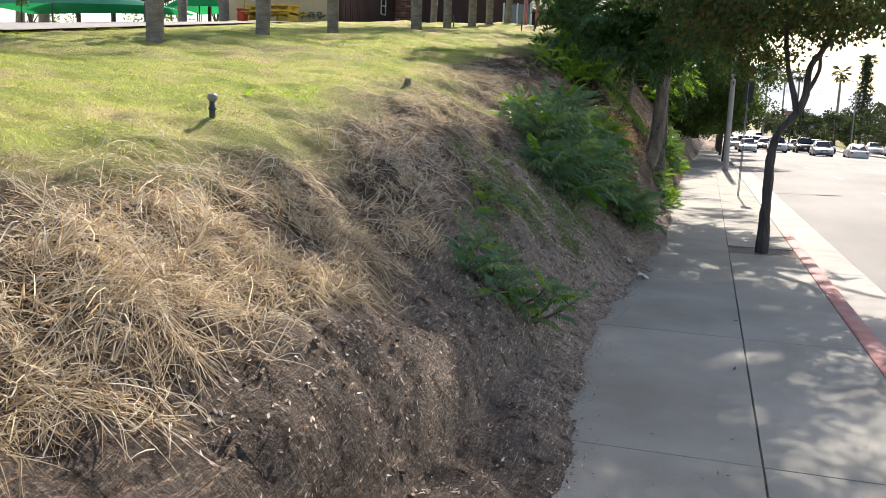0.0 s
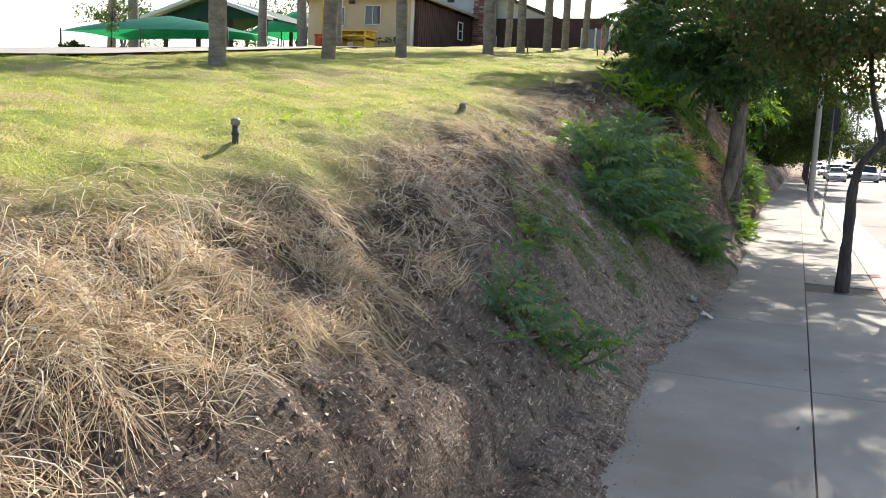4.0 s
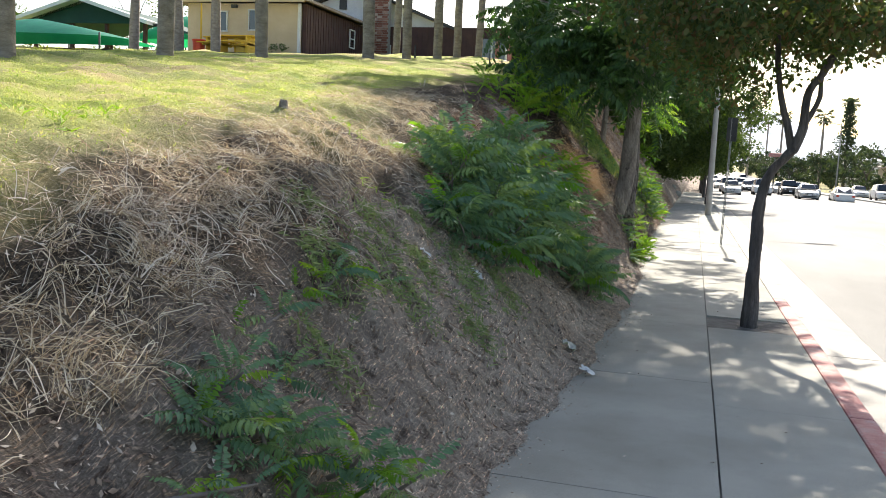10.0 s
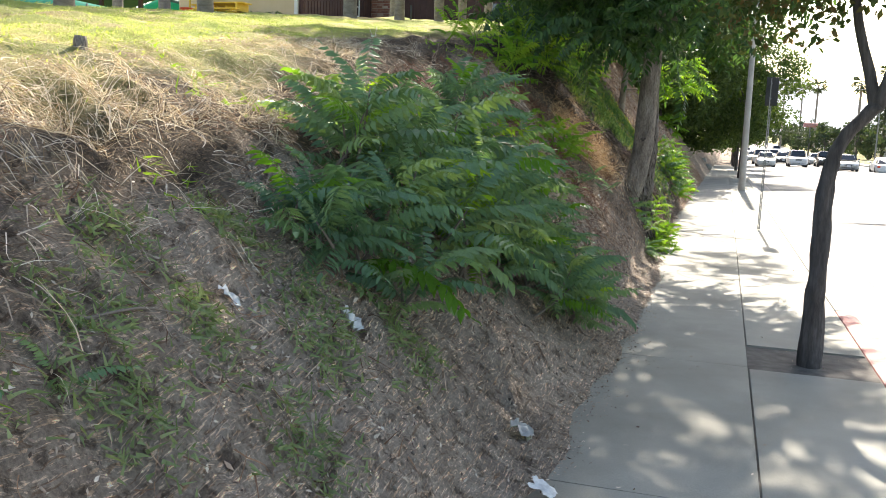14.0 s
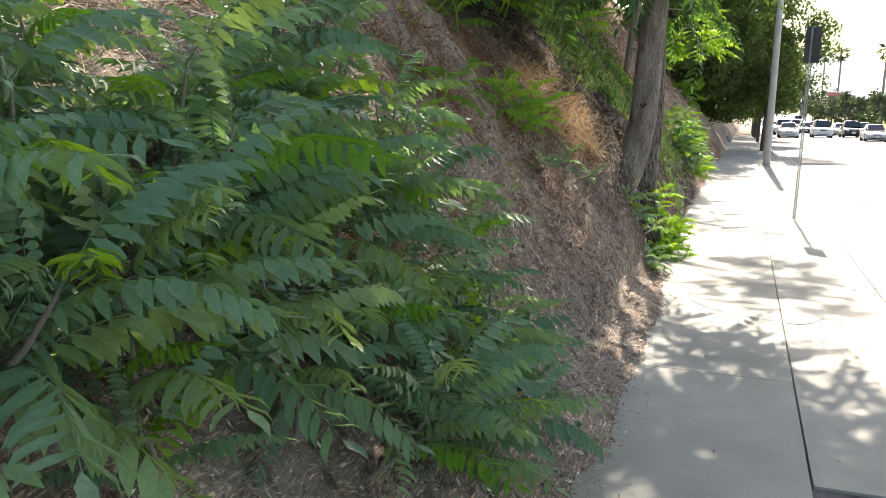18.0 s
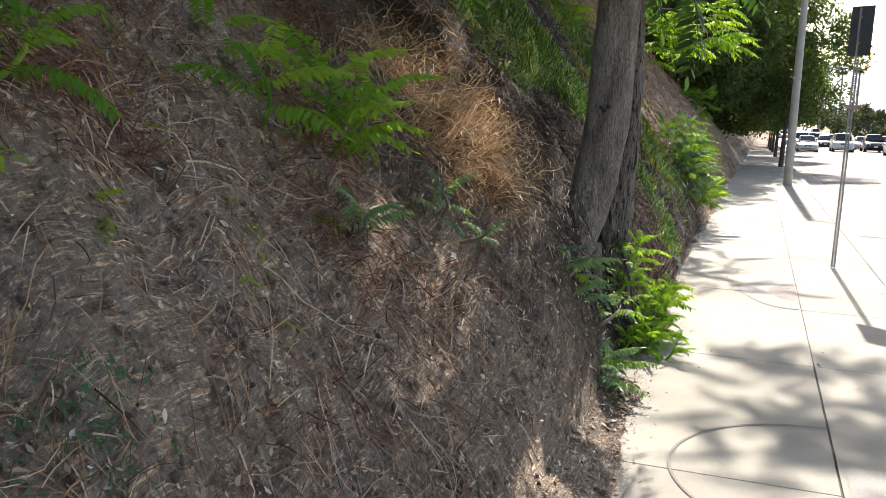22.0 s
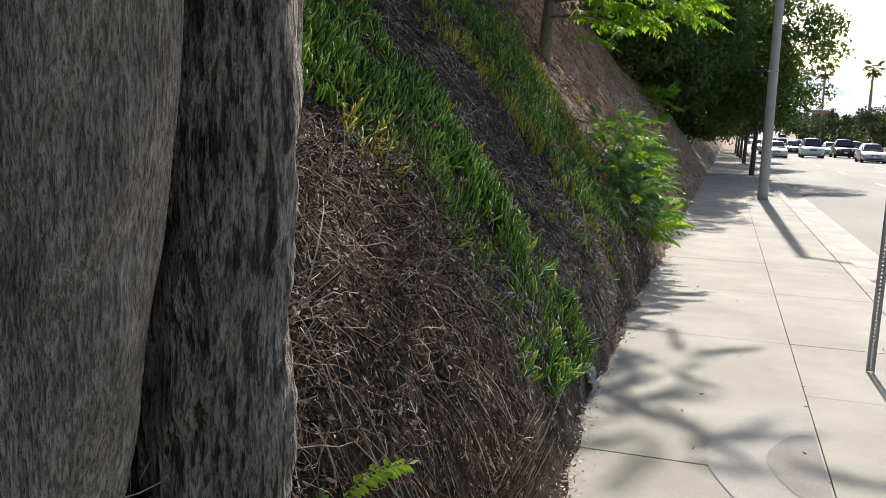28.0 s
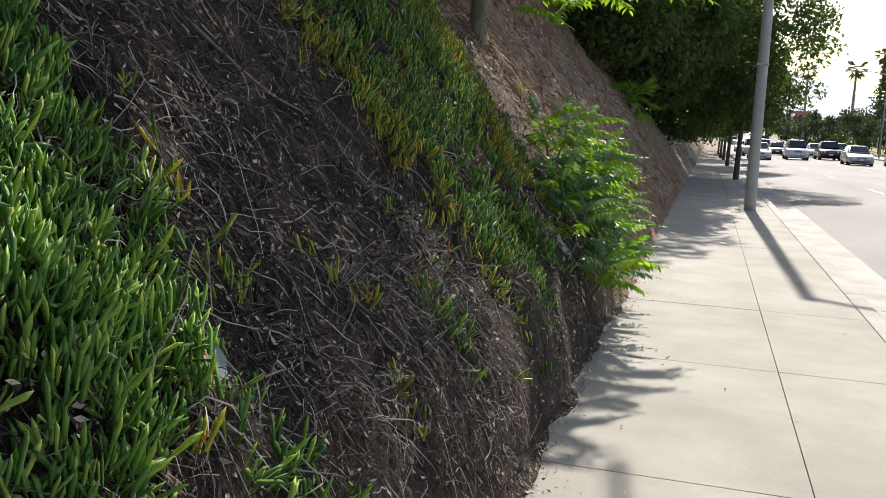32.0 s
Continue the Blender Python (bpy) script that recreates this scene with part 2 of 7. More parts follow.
# Brighter, yellower twin of the frond leaf: sunlit look put into the colour.
LEAF_BRIGHT = material("young_bright_leaf", [(0.11, 0.25, 0.03), (0.19, 0.35, 0.045), (0.30, 0.44, 0.06)], 5, 50, 0.6, 0, vary="object", through=0.5, spec=0.3)
LEAF_SAGE = material("grey_green_weed", [(0.16, 0.21, 0.10), (0.25, 0.31, 0.15), (0.36, 0.41, 0.22)], 5, 50, 0.8, 0, vary="island", through=0.3, spec=0.2)
LEAF_DARK = material("dense_dark_leaf", [(0.05, 0.085, 0.03), (0.08, 0.125, 0.04), (0.125, 0.18, 0.055)], 3, 40, 0.6, 0, vary="island", through=0.33, spec=0.3)
LEAF_MYRTLE = material("myrtle_leaf", [(0.04, 0.07, 0.03), (0.065, 0.105, 0.04), (0.11, 0.13, 0.05), (0.14, 0.085, 0.05)], 3, 40, 0.6, 0, vary="island", through=0.4, spec=0.3)
LEAF_FAR = material("far_foliage", [(0.03, 0.05, 0.03), (0.05, 0.075, 0.04), (0.08, 0.10, 0.055)], 0.5, 6, 0.7, 0, vary="island", through=0.25)
PALM_LEAF = material("palm_leaf", [(0.04, 0.07, 0.025), (0.07, 0.10, 0.035), (0.15, 0.13, 0.06)], 3, 30, 0.6, 0, vary="island", through=0.15)
BLOSSOM = material("pink_blossom", [(0.42, 0.08, 0.14), (0.55, 0.14, 0.22)], 8, 60, 0.6, 0, vary="island", through=0.3)
FLOWER = material("magenta_petal", [(0.55, 0.05, 0.32), (0.65, 0.10, 0.42)], 8, 60, 0.6, 0, vary="island")
STRAW = material("dry_straw", [(0.26, 0.18, 0.11), (0.54, 0.42, 0.28), (0.74, 0.64, 0.47), (0.92, 0.87, 0.75)], 4, 60, 0.8, 0, vary="island", through=0.4, spec=0.3, tint=(1.1, 1.02, 0.82))
STRAW_GREY = material("weathered_dead_grass", [(0.16, 0.115, 0.08), (0.42, 0.325, 0.24), (0.68, 0.57, 0.45), (0.92, 0.84, 0.71)], 4, 60, 0.9, 0, vary="island", through=0.1, spec=0.2, tint=(1.05, 1.0, 0.9))
STEM = material("brown_stem_litter", [(0.10, 0.048, 0.028), (0.25, 0.135, 0.08), (0.40, 0.245, 0.15), (0.72, 0.55, 0.40)], 4, 60, 0.9, 0, vary="island", spec=0.2)
REPAIR = material("greyer_repair_concrete", [(0.25, 0.245, 0.23), (0.31, 0.30, 0.285)], 3, 120, 0.9, 0.3, 0.003)
JOINT = material("dark_joint_dirt", [(0.06, 0.053, 0.046), (0.15, 0.135, 0.12)], 9, 90, 0.95, 0.4, 0.004)
# First tones are near black: shade deep in the tangle put into colour.
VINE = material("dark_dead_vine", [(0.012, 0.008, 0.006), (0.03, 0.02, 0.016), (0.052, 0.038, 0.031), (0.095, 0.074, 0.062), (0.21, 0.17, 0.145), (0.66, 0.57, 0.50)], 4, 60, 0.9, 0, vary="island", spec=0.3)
STEM_RED = material("reddish_iceplant_stem", [(0.08, 0.03, 0.022), (0.16, 0.06, 0.035), (0.26, 0.12, 0.06)], 4, 60, 0.8, 0, vary="island", spec=0.3)
STRAW_ORANGE = material("golden_oat_straw", [(0.18, 0.10, 0.05), (0.40, 0.265, 0.145), (0.58, 0.43, 0.27), (0.80, 0.68, 0.50)], 4, 60, 0.8, 0, vary="island", through=0.4, spec=0.3, tint=(1.15, 0.95, 0.7))
GRASS = material("lawn_blade", [(0.25, 0.37, 0.06), (0.42, 0.52, 0.12), (0.60, 0.62, 0.23), (0.80, 0.71, 0.42)], 0.8, 60, 0.7, 0, vary="island", through=0.4, spec=0.3)
ICE = material("iceplant_leaf", [(0.07, 0.165, 0.05), (0.13, 0.27, 0.06), (0.22, 0.38, 0.075), (0.42, 0.52, 0.11)], 4, 60, 0.5, 0, vary="island", through=0.3, spec=0.3)
ICE_YELLOW = material("yellowing_iceplant_leaf", [(0.10, 0.19, 0.045), (0.20, 0.33, 0.06), (0.36, 0.43, 0.07), (0.62, 0.56, 0.09), (0.62, 0.30, 0.06)], 4, 60, 0.6, 0, vary="island", through=0.3, spec=0.3)
LITTER = material("fallen_leaf", [(0.09, 0.055, 0.04), (0.18, 0.12, 0.085), (0.30, 0.215, 0.155), (0.46, 0.36, 0.27), (0.74, 0.65, 0.53)], 6, 70, 0.85, 0, vary="island")
# Darkest tones also put the shade under the brush into the leaf colour.
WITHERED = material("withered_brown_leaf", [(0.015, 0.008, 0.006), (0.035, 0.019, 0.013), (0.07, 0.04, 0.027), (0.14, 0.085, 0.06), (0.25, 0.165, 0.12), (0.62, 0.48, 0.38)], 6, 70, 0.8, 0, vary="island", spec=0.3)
TWIG = material("dead_twig", [(0.09, 0.07, 0.06), (0.17, 0.135, 0.11), (0.30, 0.26, 0.22)], 9, 90, 0.9, 0.4, 0.003, vary="island")
CLOD = material("soil_clod", [(0.075, 0.058, 0.046), (0.12, 0.096, 0.075), (0.18, 0.15, 0.12)], 9, 60, 0.95, 0.5, 0.006, vary="island")
STEEL = material("galvanised_steel", [(0.20, 0.205, 0.21), (0.30, 0.305, 0.31)], 8, 90, 0.5, 0.15, 0.002, metal=0.7)
SIGN_BACK = material("dark_sign_back", [(0.05, 0.05, 0.052), (0.085, 0.085, 0.088)], 4, 60, 0.6, 0.1, 0.002)
POLE = material("concrete_pole", [(0.36, 0.34, 0.31), (0.46, 0.44, 0.41)], 3, 140, 0.8, 0.3, 0.003)
STUCCO = material("cream_stucco", [(0.55, 0.43, 0.28), (0.62, 0.50, 0.34)], 1.5, 80, 0.9, 0.3, 0.005)
SIDING = material("dark_brown_siding", [(0.05, 0.022, 0.02), (0.075, 0.034, 0.03)], 2, 40, 0.75, 0.2, 0.005)
WHITE_WALL = material("white_painted_board", [(0.62, 0.62, 0.62), (0.72, 0.72, 0.71)], 2, 50, 0.7, 0.1, 0.003)
ROOF = material("shingle_roof", [(0.22, 0.17, 0.14), (0.32, 0.26, 0.22)], 3, 30, 0.9, 0.5, 0.01)
BRICK = material("red_brown_brick", [(0.16, 0.06, 0.045), (0.25, 0.11, 0.085), (0.42, 0.36, 0.32)], 6, 60, 0.9, 0.4, 0.006, vary="object")
MORTAR = material("mortar", [(0.30, 0.28, 0.26), (0.38, 0.36, 0.33)], 6, 60, 0.95)
SAIL = material("green_shade_cloth", [(0.0, 0.21, 0.165), (0.01, 0.28, 0.22)], 0.8, 60, 0.7, 0.1, 0.003, through=0.5)
SAIL_DARK = material("dark_green_cloth", [(0.01, 0.06, 0.05), (0.015, 0.085, 0.07)], 0.8, 60, 0.7, 0.1, 0.003, through=0.25)
YELLOW = material("yellow_paint", [(0.62, 0.38, 0.02), (0.70, 0.46, 0.04)], 3, 50, 0.6, 0.1, 0.003)
RED = material("red_plastic", [(0.65, 0.06, 0.02), (0.72, 0.10, 0.03)], 3, 50, 0.45, 0)
IRON = material("weathered_iron", [(0.05, 0.055, 0.055), (0.10, 0.105, 0.10)], 20, 90, 0.7, 0.3, 0.003, metal=0.3)
PAPER = material("crumpled_white_paper", [(0.60, 0.60, 0.58), (0.72, 0.72, 0.70)], 14, 60, 0.7, 0.2, 0.004)
BAG = material("dull_plastic_bag", [(0.35, 0.36, 0.38), (0.55, 0.56, 0.58)], 14, 60, 0.35, 0.3, 0.004, through=0.3)
PIT = material("brown_pit_mulch", [(0.10, 0.075, 0.055), (0.20, 0.155, 0.115), (0.32, 0.26, 0.2)], 9, 70, 0.95, 0.8, 0.012)
TYRE = material("tyre_rubber", [(0.02, 0.02, 0.02), (0.035, 0.035, 0.035)], 12, 80, 0.85, 0.2, 0.003)
RIM = material("alloy_rim", [(0.35, 0.35, 0.36), (0.45, 0.45, 0.46)], 8, 60, 0.35, 0, metal=0.8)
TRIM = material("black_trim", [(0.018, 0.018, 0.02), (0.03, 0.03, 0.032)], 8, 60, 0.5, 0)
LENS = material("headlight_lens", [(0.6, 0.62, 0.64), (0.75, 0.77, 0.8)], 9, 50, 0.1, 0, spec=0.8)
PLATE = material("number_plate", [(0.6, 0.6, 0.62), (0.7, 0.7, 0.72)], 9, 50, 0.5, 0)
CAR_WHITE = material("white_car_paint", [(0.68, 0.68, 0.68), (0.74, 0.74, 0.74)], 2, 20, 0.25, 0, spec=0.6)
CAR_SILVER = material("silver_car_paint", [(0.38, 0.39, 0.40), (0.45, 0.46, 0.47)], 2, 20, 0.28, 0, metal=0.4)
CAR_DARK = material("dark_car_paint", [(0.025, 0.027, 0.03), (0.04, 0.043, 0.048)], 2, 20, 0.22, 0, spec=0.6)
# Distance haze is put into the hills' pale blue-grey colour.
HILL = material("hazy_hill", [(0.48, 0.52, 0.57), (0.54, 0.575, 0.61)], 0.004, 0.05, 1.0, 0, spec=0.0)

# ---- shape helpers ----
SLOPE_Y = -0.0183


def table(y, rows):
    return np.interp(y, [r[0] for r in rows], [r[1] for r in rows])


def lattice(ix, iy, seed):
    h = np.sin(ix * 127.1 + iy * 311.7 + seed * 74.7) * 43758.5453
    return h - np.floor(h)


def rough(x, y, seed=0):
    """Smooth value noise, -1 to 1, one cell a metre."""
    ix, iy = np.floor(x), np.floor(y)
    fx, fy = x - ix, y - iy
    fx, fy = fx * fx * (3 - 2 * fx), fy * fy * (3 - 2 * fy)
    a, b = lattice(ix, iy, seed), lattice(ix + 1, iy, seed)
    c, d = lattice(ix, iy + 1, seed), lattice(ix + 1, iy + 1, seed)
    return 2 * (a + (b - a) * fx + (c - a) * fy + (a - b - c + d) * fx * fy) - 1


def base_z(y):
    return SLOPE_Y * np.clip(y, -200, 160)


def edge_x(y):
    """Where the dirt ends on the pavement."""
    e = table(y, [(-5, -0.45), (3.5, -0.47), (4.5, -0.60), (7, -0.72), (9, -0.62), (12.5, -0.52), (15.5, -0.53), (20, -0.68), (23, -0.80), (30, -0.82), (66, -0.82)])
    return e + 0.045 * rough(y * 2.3, y * 0, 3) + 0.02 * rough(y * 5, y * 0, 4)


def foot_x(y):
    return table(y, [(-5, -1.0), (4, -0.98), (7, -0.93), (9.8, -0.80), (16, -0.82), (21, -0.78), (24, -0.85), (30, -0.87), (66, -0.85)])


def lawn_z(x, y):
    z = 1.39 + table(y, [(-100, -1.0), (0, -0.33), (5.15, 0.0), (10, 0.36), (12, 0.54), (42, 3.62), (60, 4.2)]) + 0.085 * (-3.12 - np.maximum(x, -9))
    return z - 0.10 * np.clip(-20 - x, 0, 18)


# the cut foot of the bank stands up this far before the slope, of this steepness, begins
BANK_STEP = [(-5, 0.34), (3.2, 0.34), (4.8, 0.13), (6.7, 0.0), (14.8, 0.0), (16.0, 0.10), (16.6, 0.18), (17.5, 0.46), (18.5, 0.58), (20.4, 0.46), (21.3, 0.44), (22.5, 0.26), (24, 0.16), (26, 0.16), (30, 0.12), (70, 0.0)]
BANK_STEEP = [(-5, 0.8), (4, 0.85), (6.7, 0.95), (8, 1.0), (10, 0.92), (11.4, 0.85), (13, 1.08), (14.5, 1.28), (16, 1.26), (16.5, 1.12), (17.5, 1.06), (18.5, 1.18), (20.4, 1.28), (22.5, 1.33), (26, 1.3), (70, 1.35)]


def ground_z(x, y, fine=True):
    x, y = np.asarray(x, float), np.asarray(y, float)
    b = base_z(y)
    apron = 0.36 * np.clip(edge_x(y) - x, -0.6, 0.30)
    d = np.maximum(foot_x(y) - x, 0)
    steep = table(y, BANK_STEEP)
    rise = table(y, BANK_STEP)
    k = table(y, [(-5, 1.0), (8, 1.0), (14, 0.7), (20, 0.5), (70, 0.8)])
    d = rise * (1 - np.exp(-d * 3.2 / np.maximum(rise, 0.12))) / np.maximum(steep, 0.1) + d
    a, l = b + d * steep, lawn_z(x, y)
    h = np.maximum(k - np.abs(a - l), 0)
    z = np.minimum(a, l) - h * h / (4 * k)
    z = np.maximum(z, b - 0.0) + apron * np.clip((2.6 - d) / 1.2, 0, 1)
    if fine:
        w = np.clip((edge_x(y) - x) * 2.5, 0, 1) * np.clip(1.2 - (z - l + 0.9) * 0.6, 0.12, 1)
        z = z + w * np.clip((y - 28) / 3, 0, 1) * (0.16 * rough(x * 0.8, y * 0.8, 8) + 0.09 * rough(x * 2.6, y * 1.6, 9))
        z = z + w * (0.075 * rough(x * 1.7, y * 1.7, 1) + 0.06 * rough(x * 4.3, y * 4.3, 2) + 0.034 * rough(x * 11, y * 11, 5))
    z = np.where(x <= edge_x(y), np.maximum(z, b + 0.004 + 0.10 * np.clip(edge_x(y) - x, 0, 0.4)), z)
    z = z - 0.36 * np.exp(-((x + 1.0) / 0.22) ** 2 - ((y - 18.5) / 0.42) ** 2)
    road = x > 1.3
    z = np.where(x > edge_x(y), np.minimum(z, b - 0.16 * np.clip(x - edge_x(y), 0, 0.8)), z)
    return np.where(road, b - 0.30, z)


def normal_at(x, y):
    e = 0.06
    dx = (ground_z(x + e, y, False) - ground_z(x - e, y, False)) / (2 * e)
    dy = (ground_z(x, y + e, False) - ground_z(x, y - e, False)) / (2 * e)
    n = np.stack([-dx, -dy, np.ones_like(dx)], -1)
    return n / np.linalg.norm(n, axis=-1, keepdims=True)


def mesh_arrays(name, verts, faces, mat, smooth=False):
    """A mesh from an array of vertices and one or more arrays of equal-sided faces."""
    me = bpy.data.meshes.new(name)
    faces = [f for f in (faces if isinstance(faces, list) else [faces]) if len(f)]
    verts = np.asarray(verts, np.float32)
    loops = np.concatenate([np.asarray(f).ravel() for f in faces]).astype(np.int32)
    sizes = np.concatenate([np.full(len(f), np.asarray(f).shape[1]) for f in faces])
    starts = np.concatenate([[0], np.cumsum(sizes)[:-1]]).astype(np.int32)
    me.vertices.add(len(verts))
    me.vertices.foreach_set("co", verts.ravel())
    me.loops.add(len(loops))
    me.loops.foreach_set("vertex_index", loops)
    me.polygons.add(len(sizes))
    me.polygons.foreach_set("loop_start", starts)
    me.update(calc_edges=True)
    me.validate()
    me.materials.append(mat)
    if smooth:
        me.shade_smooth()
    return me


def thing(name, data=None, parent=None, label="", category="", group="", kind=""):
    ob = new(name, data)
    ob.parent = parent
    return tagged(ob, label, category, group, kind)


def part(name, bm, mat, parent, label="", smooth=False):
    me = bpy.data.meshes.new(name)
    bm.to_mesh(me)
    bm.free()
    me.materials.append(mat)
    if smooth:
        me.shade_smooth()
        me.set_sharp_from_angle(angle=radians(38))
    return thing(name, me, parent, label)


def block(size, at=(0, 0, 0), bevel=0.0, turn=0.0, bm=None):
    """A box with its middle at 'at', its long edges rounded off."""
    bm2 = bmesh.new()
    bmesh.ops.create_cube(bm2, size=1)
    bmesh.ops.scale(bm2, vec=size, verts=bm2.verts)
    if bevel:
        bmesh.ops.bevel(bm2, geom=bm2.edges[:], offset=bevel, segments=2, affect="EDGES", profile=0.6)
    bmesh.ops.transform(bm2, matrix=Matrix.Translation(at) @ Matrix.Rotation(radians(turn), 4, "Z"), verts=bm2.verts)
    if bm is None:
        return bm2
    me = bpy.data.meshes.new("tmp")
    bm2.to_mesh(me)
    bm2.free()
    bm.from_mesh(me)
    bpy.data.meshes.remove(me)
    return bm


def tube_arrays(points, radii, sides=8, knobs=0.0, seed=0, furrow=0.0):
    """Vertices and quads of a tapering tube along a line of points; furrow: depth of upright bark ridges."""
    P, R = np.asarray(points, float), np.asarray(radii, float)
    T = np.gradient(P, axis=0)
    T /= np.linalg.norm(T, axis=1, keepdims=True) + 1e-9
    upright = np.abs(T[:, 2]).mean() > 0.5
    up = np.tile([[0.03, 1.0, 0.0]] if upright else [[0.04, 0.07, 1.0]], (len(P), 1))
    A = np.cross(T, up)
    A /= np.linalg.norm(A, axis=1, keepdims=True)
    B = np.cross(T, A)
    ang = np.linspace(0, 2 * math.pi, sides, endpoint=False)
    rise = np.arange(len(P))[:, None] * min(1.0, 40 / len(P))
    r = R[:, None] * (1 + knobs * rough(np.cos(ang)[None] * 1.7 + seed + rise * 0.35, np.sin(ang)[None] * 1.7 + rise * 0.3, seed))
    if furrow:
        run = np.concatenate([[0], np.cumsum(np.linalg.norm(np.diff(P, axis=0), axis=1))])[:, None]
        turn = ang[None] * 4.5 + 1.3 * rough(run * 3 + ang[None], run * 2.0, seed + 5)
        ridge = 1 - 1.6 * np.abs(rough(turn, run * 5.5, seed + 6)) - 0.5 * np.abs(rough(turn * 2.3, run * 14, seed + 7))
        r = r + furrow * ridge
    V = P[:, None] + A[:, None] * (np.cos(ang)[None, :, None] * r[..., None]) + B[:, None] * (np.sin(ang)[None, :, None] * r[..., None])
    n = len(P)
    i, j = np.meshgrid(np.arange(n - 1), np.arange(sides), indexing="ij")
    a, b = i * sides + j, i * sides + (j + 1) % sides
    Q = np.stack([a, b, b + sides, a + sides], -1).reshape(-1, 4)
    V = np.concatenate([V.reshape(-1, 3), P[:1], P[-1:]])
    j = np.arange(sides)
    caps = np.concatenate([np.stack([(j + 1) % sides, j, np.full(sides, n * sides)], -1), np.stack([(n - 1) * sides + j, (n - 1) * sides + (j + 1) % sides, np.full(sides, n * sides + 1)], -1)])
    return V, Q, caps


def curve_points(points, n):
    """A smooth line through a few points."""
    P = [Vector(p) for p in points]
    out = []
    for i in range(n):
        s = i / (n - 1) * (len(P) - 1)
        k = min(int(s), len(P) - 2)
        u = s - k
        p0, p1, p2, p3 = P[max(k - 1, 0)], P[k], P[k + 1], P[min(k + 2, len(P) - 1)]
        out.append(0.5 * ((2 * p1) + (p2 - p0) * u + (2 * p0 - 5 * p1 + 4 * p2 - p3) * u * u + (3 * p1 - p0 - 3 * p2 + p3) * u ** 3))
    return [tuple(p) for p in out]


def tube(name, points, radii, mat, parent=None, sides=8, n=12, knobs=0.0, label="", seed=0, furrow=0.0):
    pts = curve_points(points, n)
    rr = np.interp(np.linspace(0, 1, n), np.linspace(0, 1, len(radii)), radii)
    V, Q, C = tube_arrays(pts, rr, sides, knobs, seed, furrow)
    return thing(name, mesh_arrays(name, V, [Q, C], mat, True), parent, label)


class Heap:
    """Gathers many small meshes into one."""

    def __init__(self):
        self.v, self.f, self.n = [], {}, 0

    def add(self, V, *faces):
        for F in faces:
            F = np.asarray(F)
            if len(F):
                self.f.setdefault(F.shape[1], []).append(F + self.n)
        self.v.append(np.asarray(V))
        self.n += len(V)

    def mesh(self, name, mat, smooth=False):
        return mesh_arrays(name, np.concatenate(self.v), [np.concatenate(f) for f in self.f.values()], mat, smooth)


def unit(v):
    return v / (np.linalg.norm(v, axis=-1, keepdims=True) + 1e-9)


def blades(base, way, length, width, droop, segs=3, rng=None, ground=False):
    """Many bent tapering blades at once: foot points, first directions, lengths, widths and how far each one sags."""
    n = len(base)
    side = unit(np.cross(way, rng.normal(size=(n, 3))))
    V = np.empty((n, segs + 1, 2, 3))
    for j in range(segs + 1):
        u = j / segs
        c = base + way * (length * u)[:, None]
        c[:, 2] -= droop * length * u * u
        w = (width * (1 - 0.88 * u))[:, None] * side
        V[:, j, 0], V[:, j, 1] = c - w, c + w
    if ground:
        g = ground_z(V[..., 0], V[..., 1]) + 0.004 + 0.008 * rng.uniform(size=(n, 1, 1))
        V[..., 2] = np.maximum(V[..., 2], g)
    idx = np.arange(n)[:, None] * (segs + 1) * 2 + np.arange(segs)[None] * 2
    Q = np.stack([idx, idx + 1, idx + 3, idx + 2], -1).reshape(-1, 4)
    return V.reshape(-1, 3), Q


def chips(at, size, rng, lift=0.01, normals=None):
    """Small curled four-cornered leaves or flakes lying about."""
    n = len(at)
    nn = normals if normals is not None else np.tile([0, 0, 1.0], (n, 1))
    nn = unit(nn + rng.normal(size=(n, 3)) * 0.35)
    a = unit(np.cross(nn, rng.normal(size=(n, 3))))
    b = np.cross(nn, a)
    L, W = size[:, None], size[:, None] * rng.uniform(0.22, 0.5, (n, 1))
    c = at + nn * (lift + 0.15 * size[:, None])
    curl = nn * L * rng.uniform(-0.05, 0.3, (n, 1))
    V = np.stack([c - a * L, c - b * W - curl * 0.3, c + a * L + curl, c + b * W - curl * 0.3], 1).reshape(-1, 3)
    i = np.arange(n)[:, None] * 4
    return V, np.concatenate([i + [[0, 1, 2]], i + [[0, 2, 3]]])


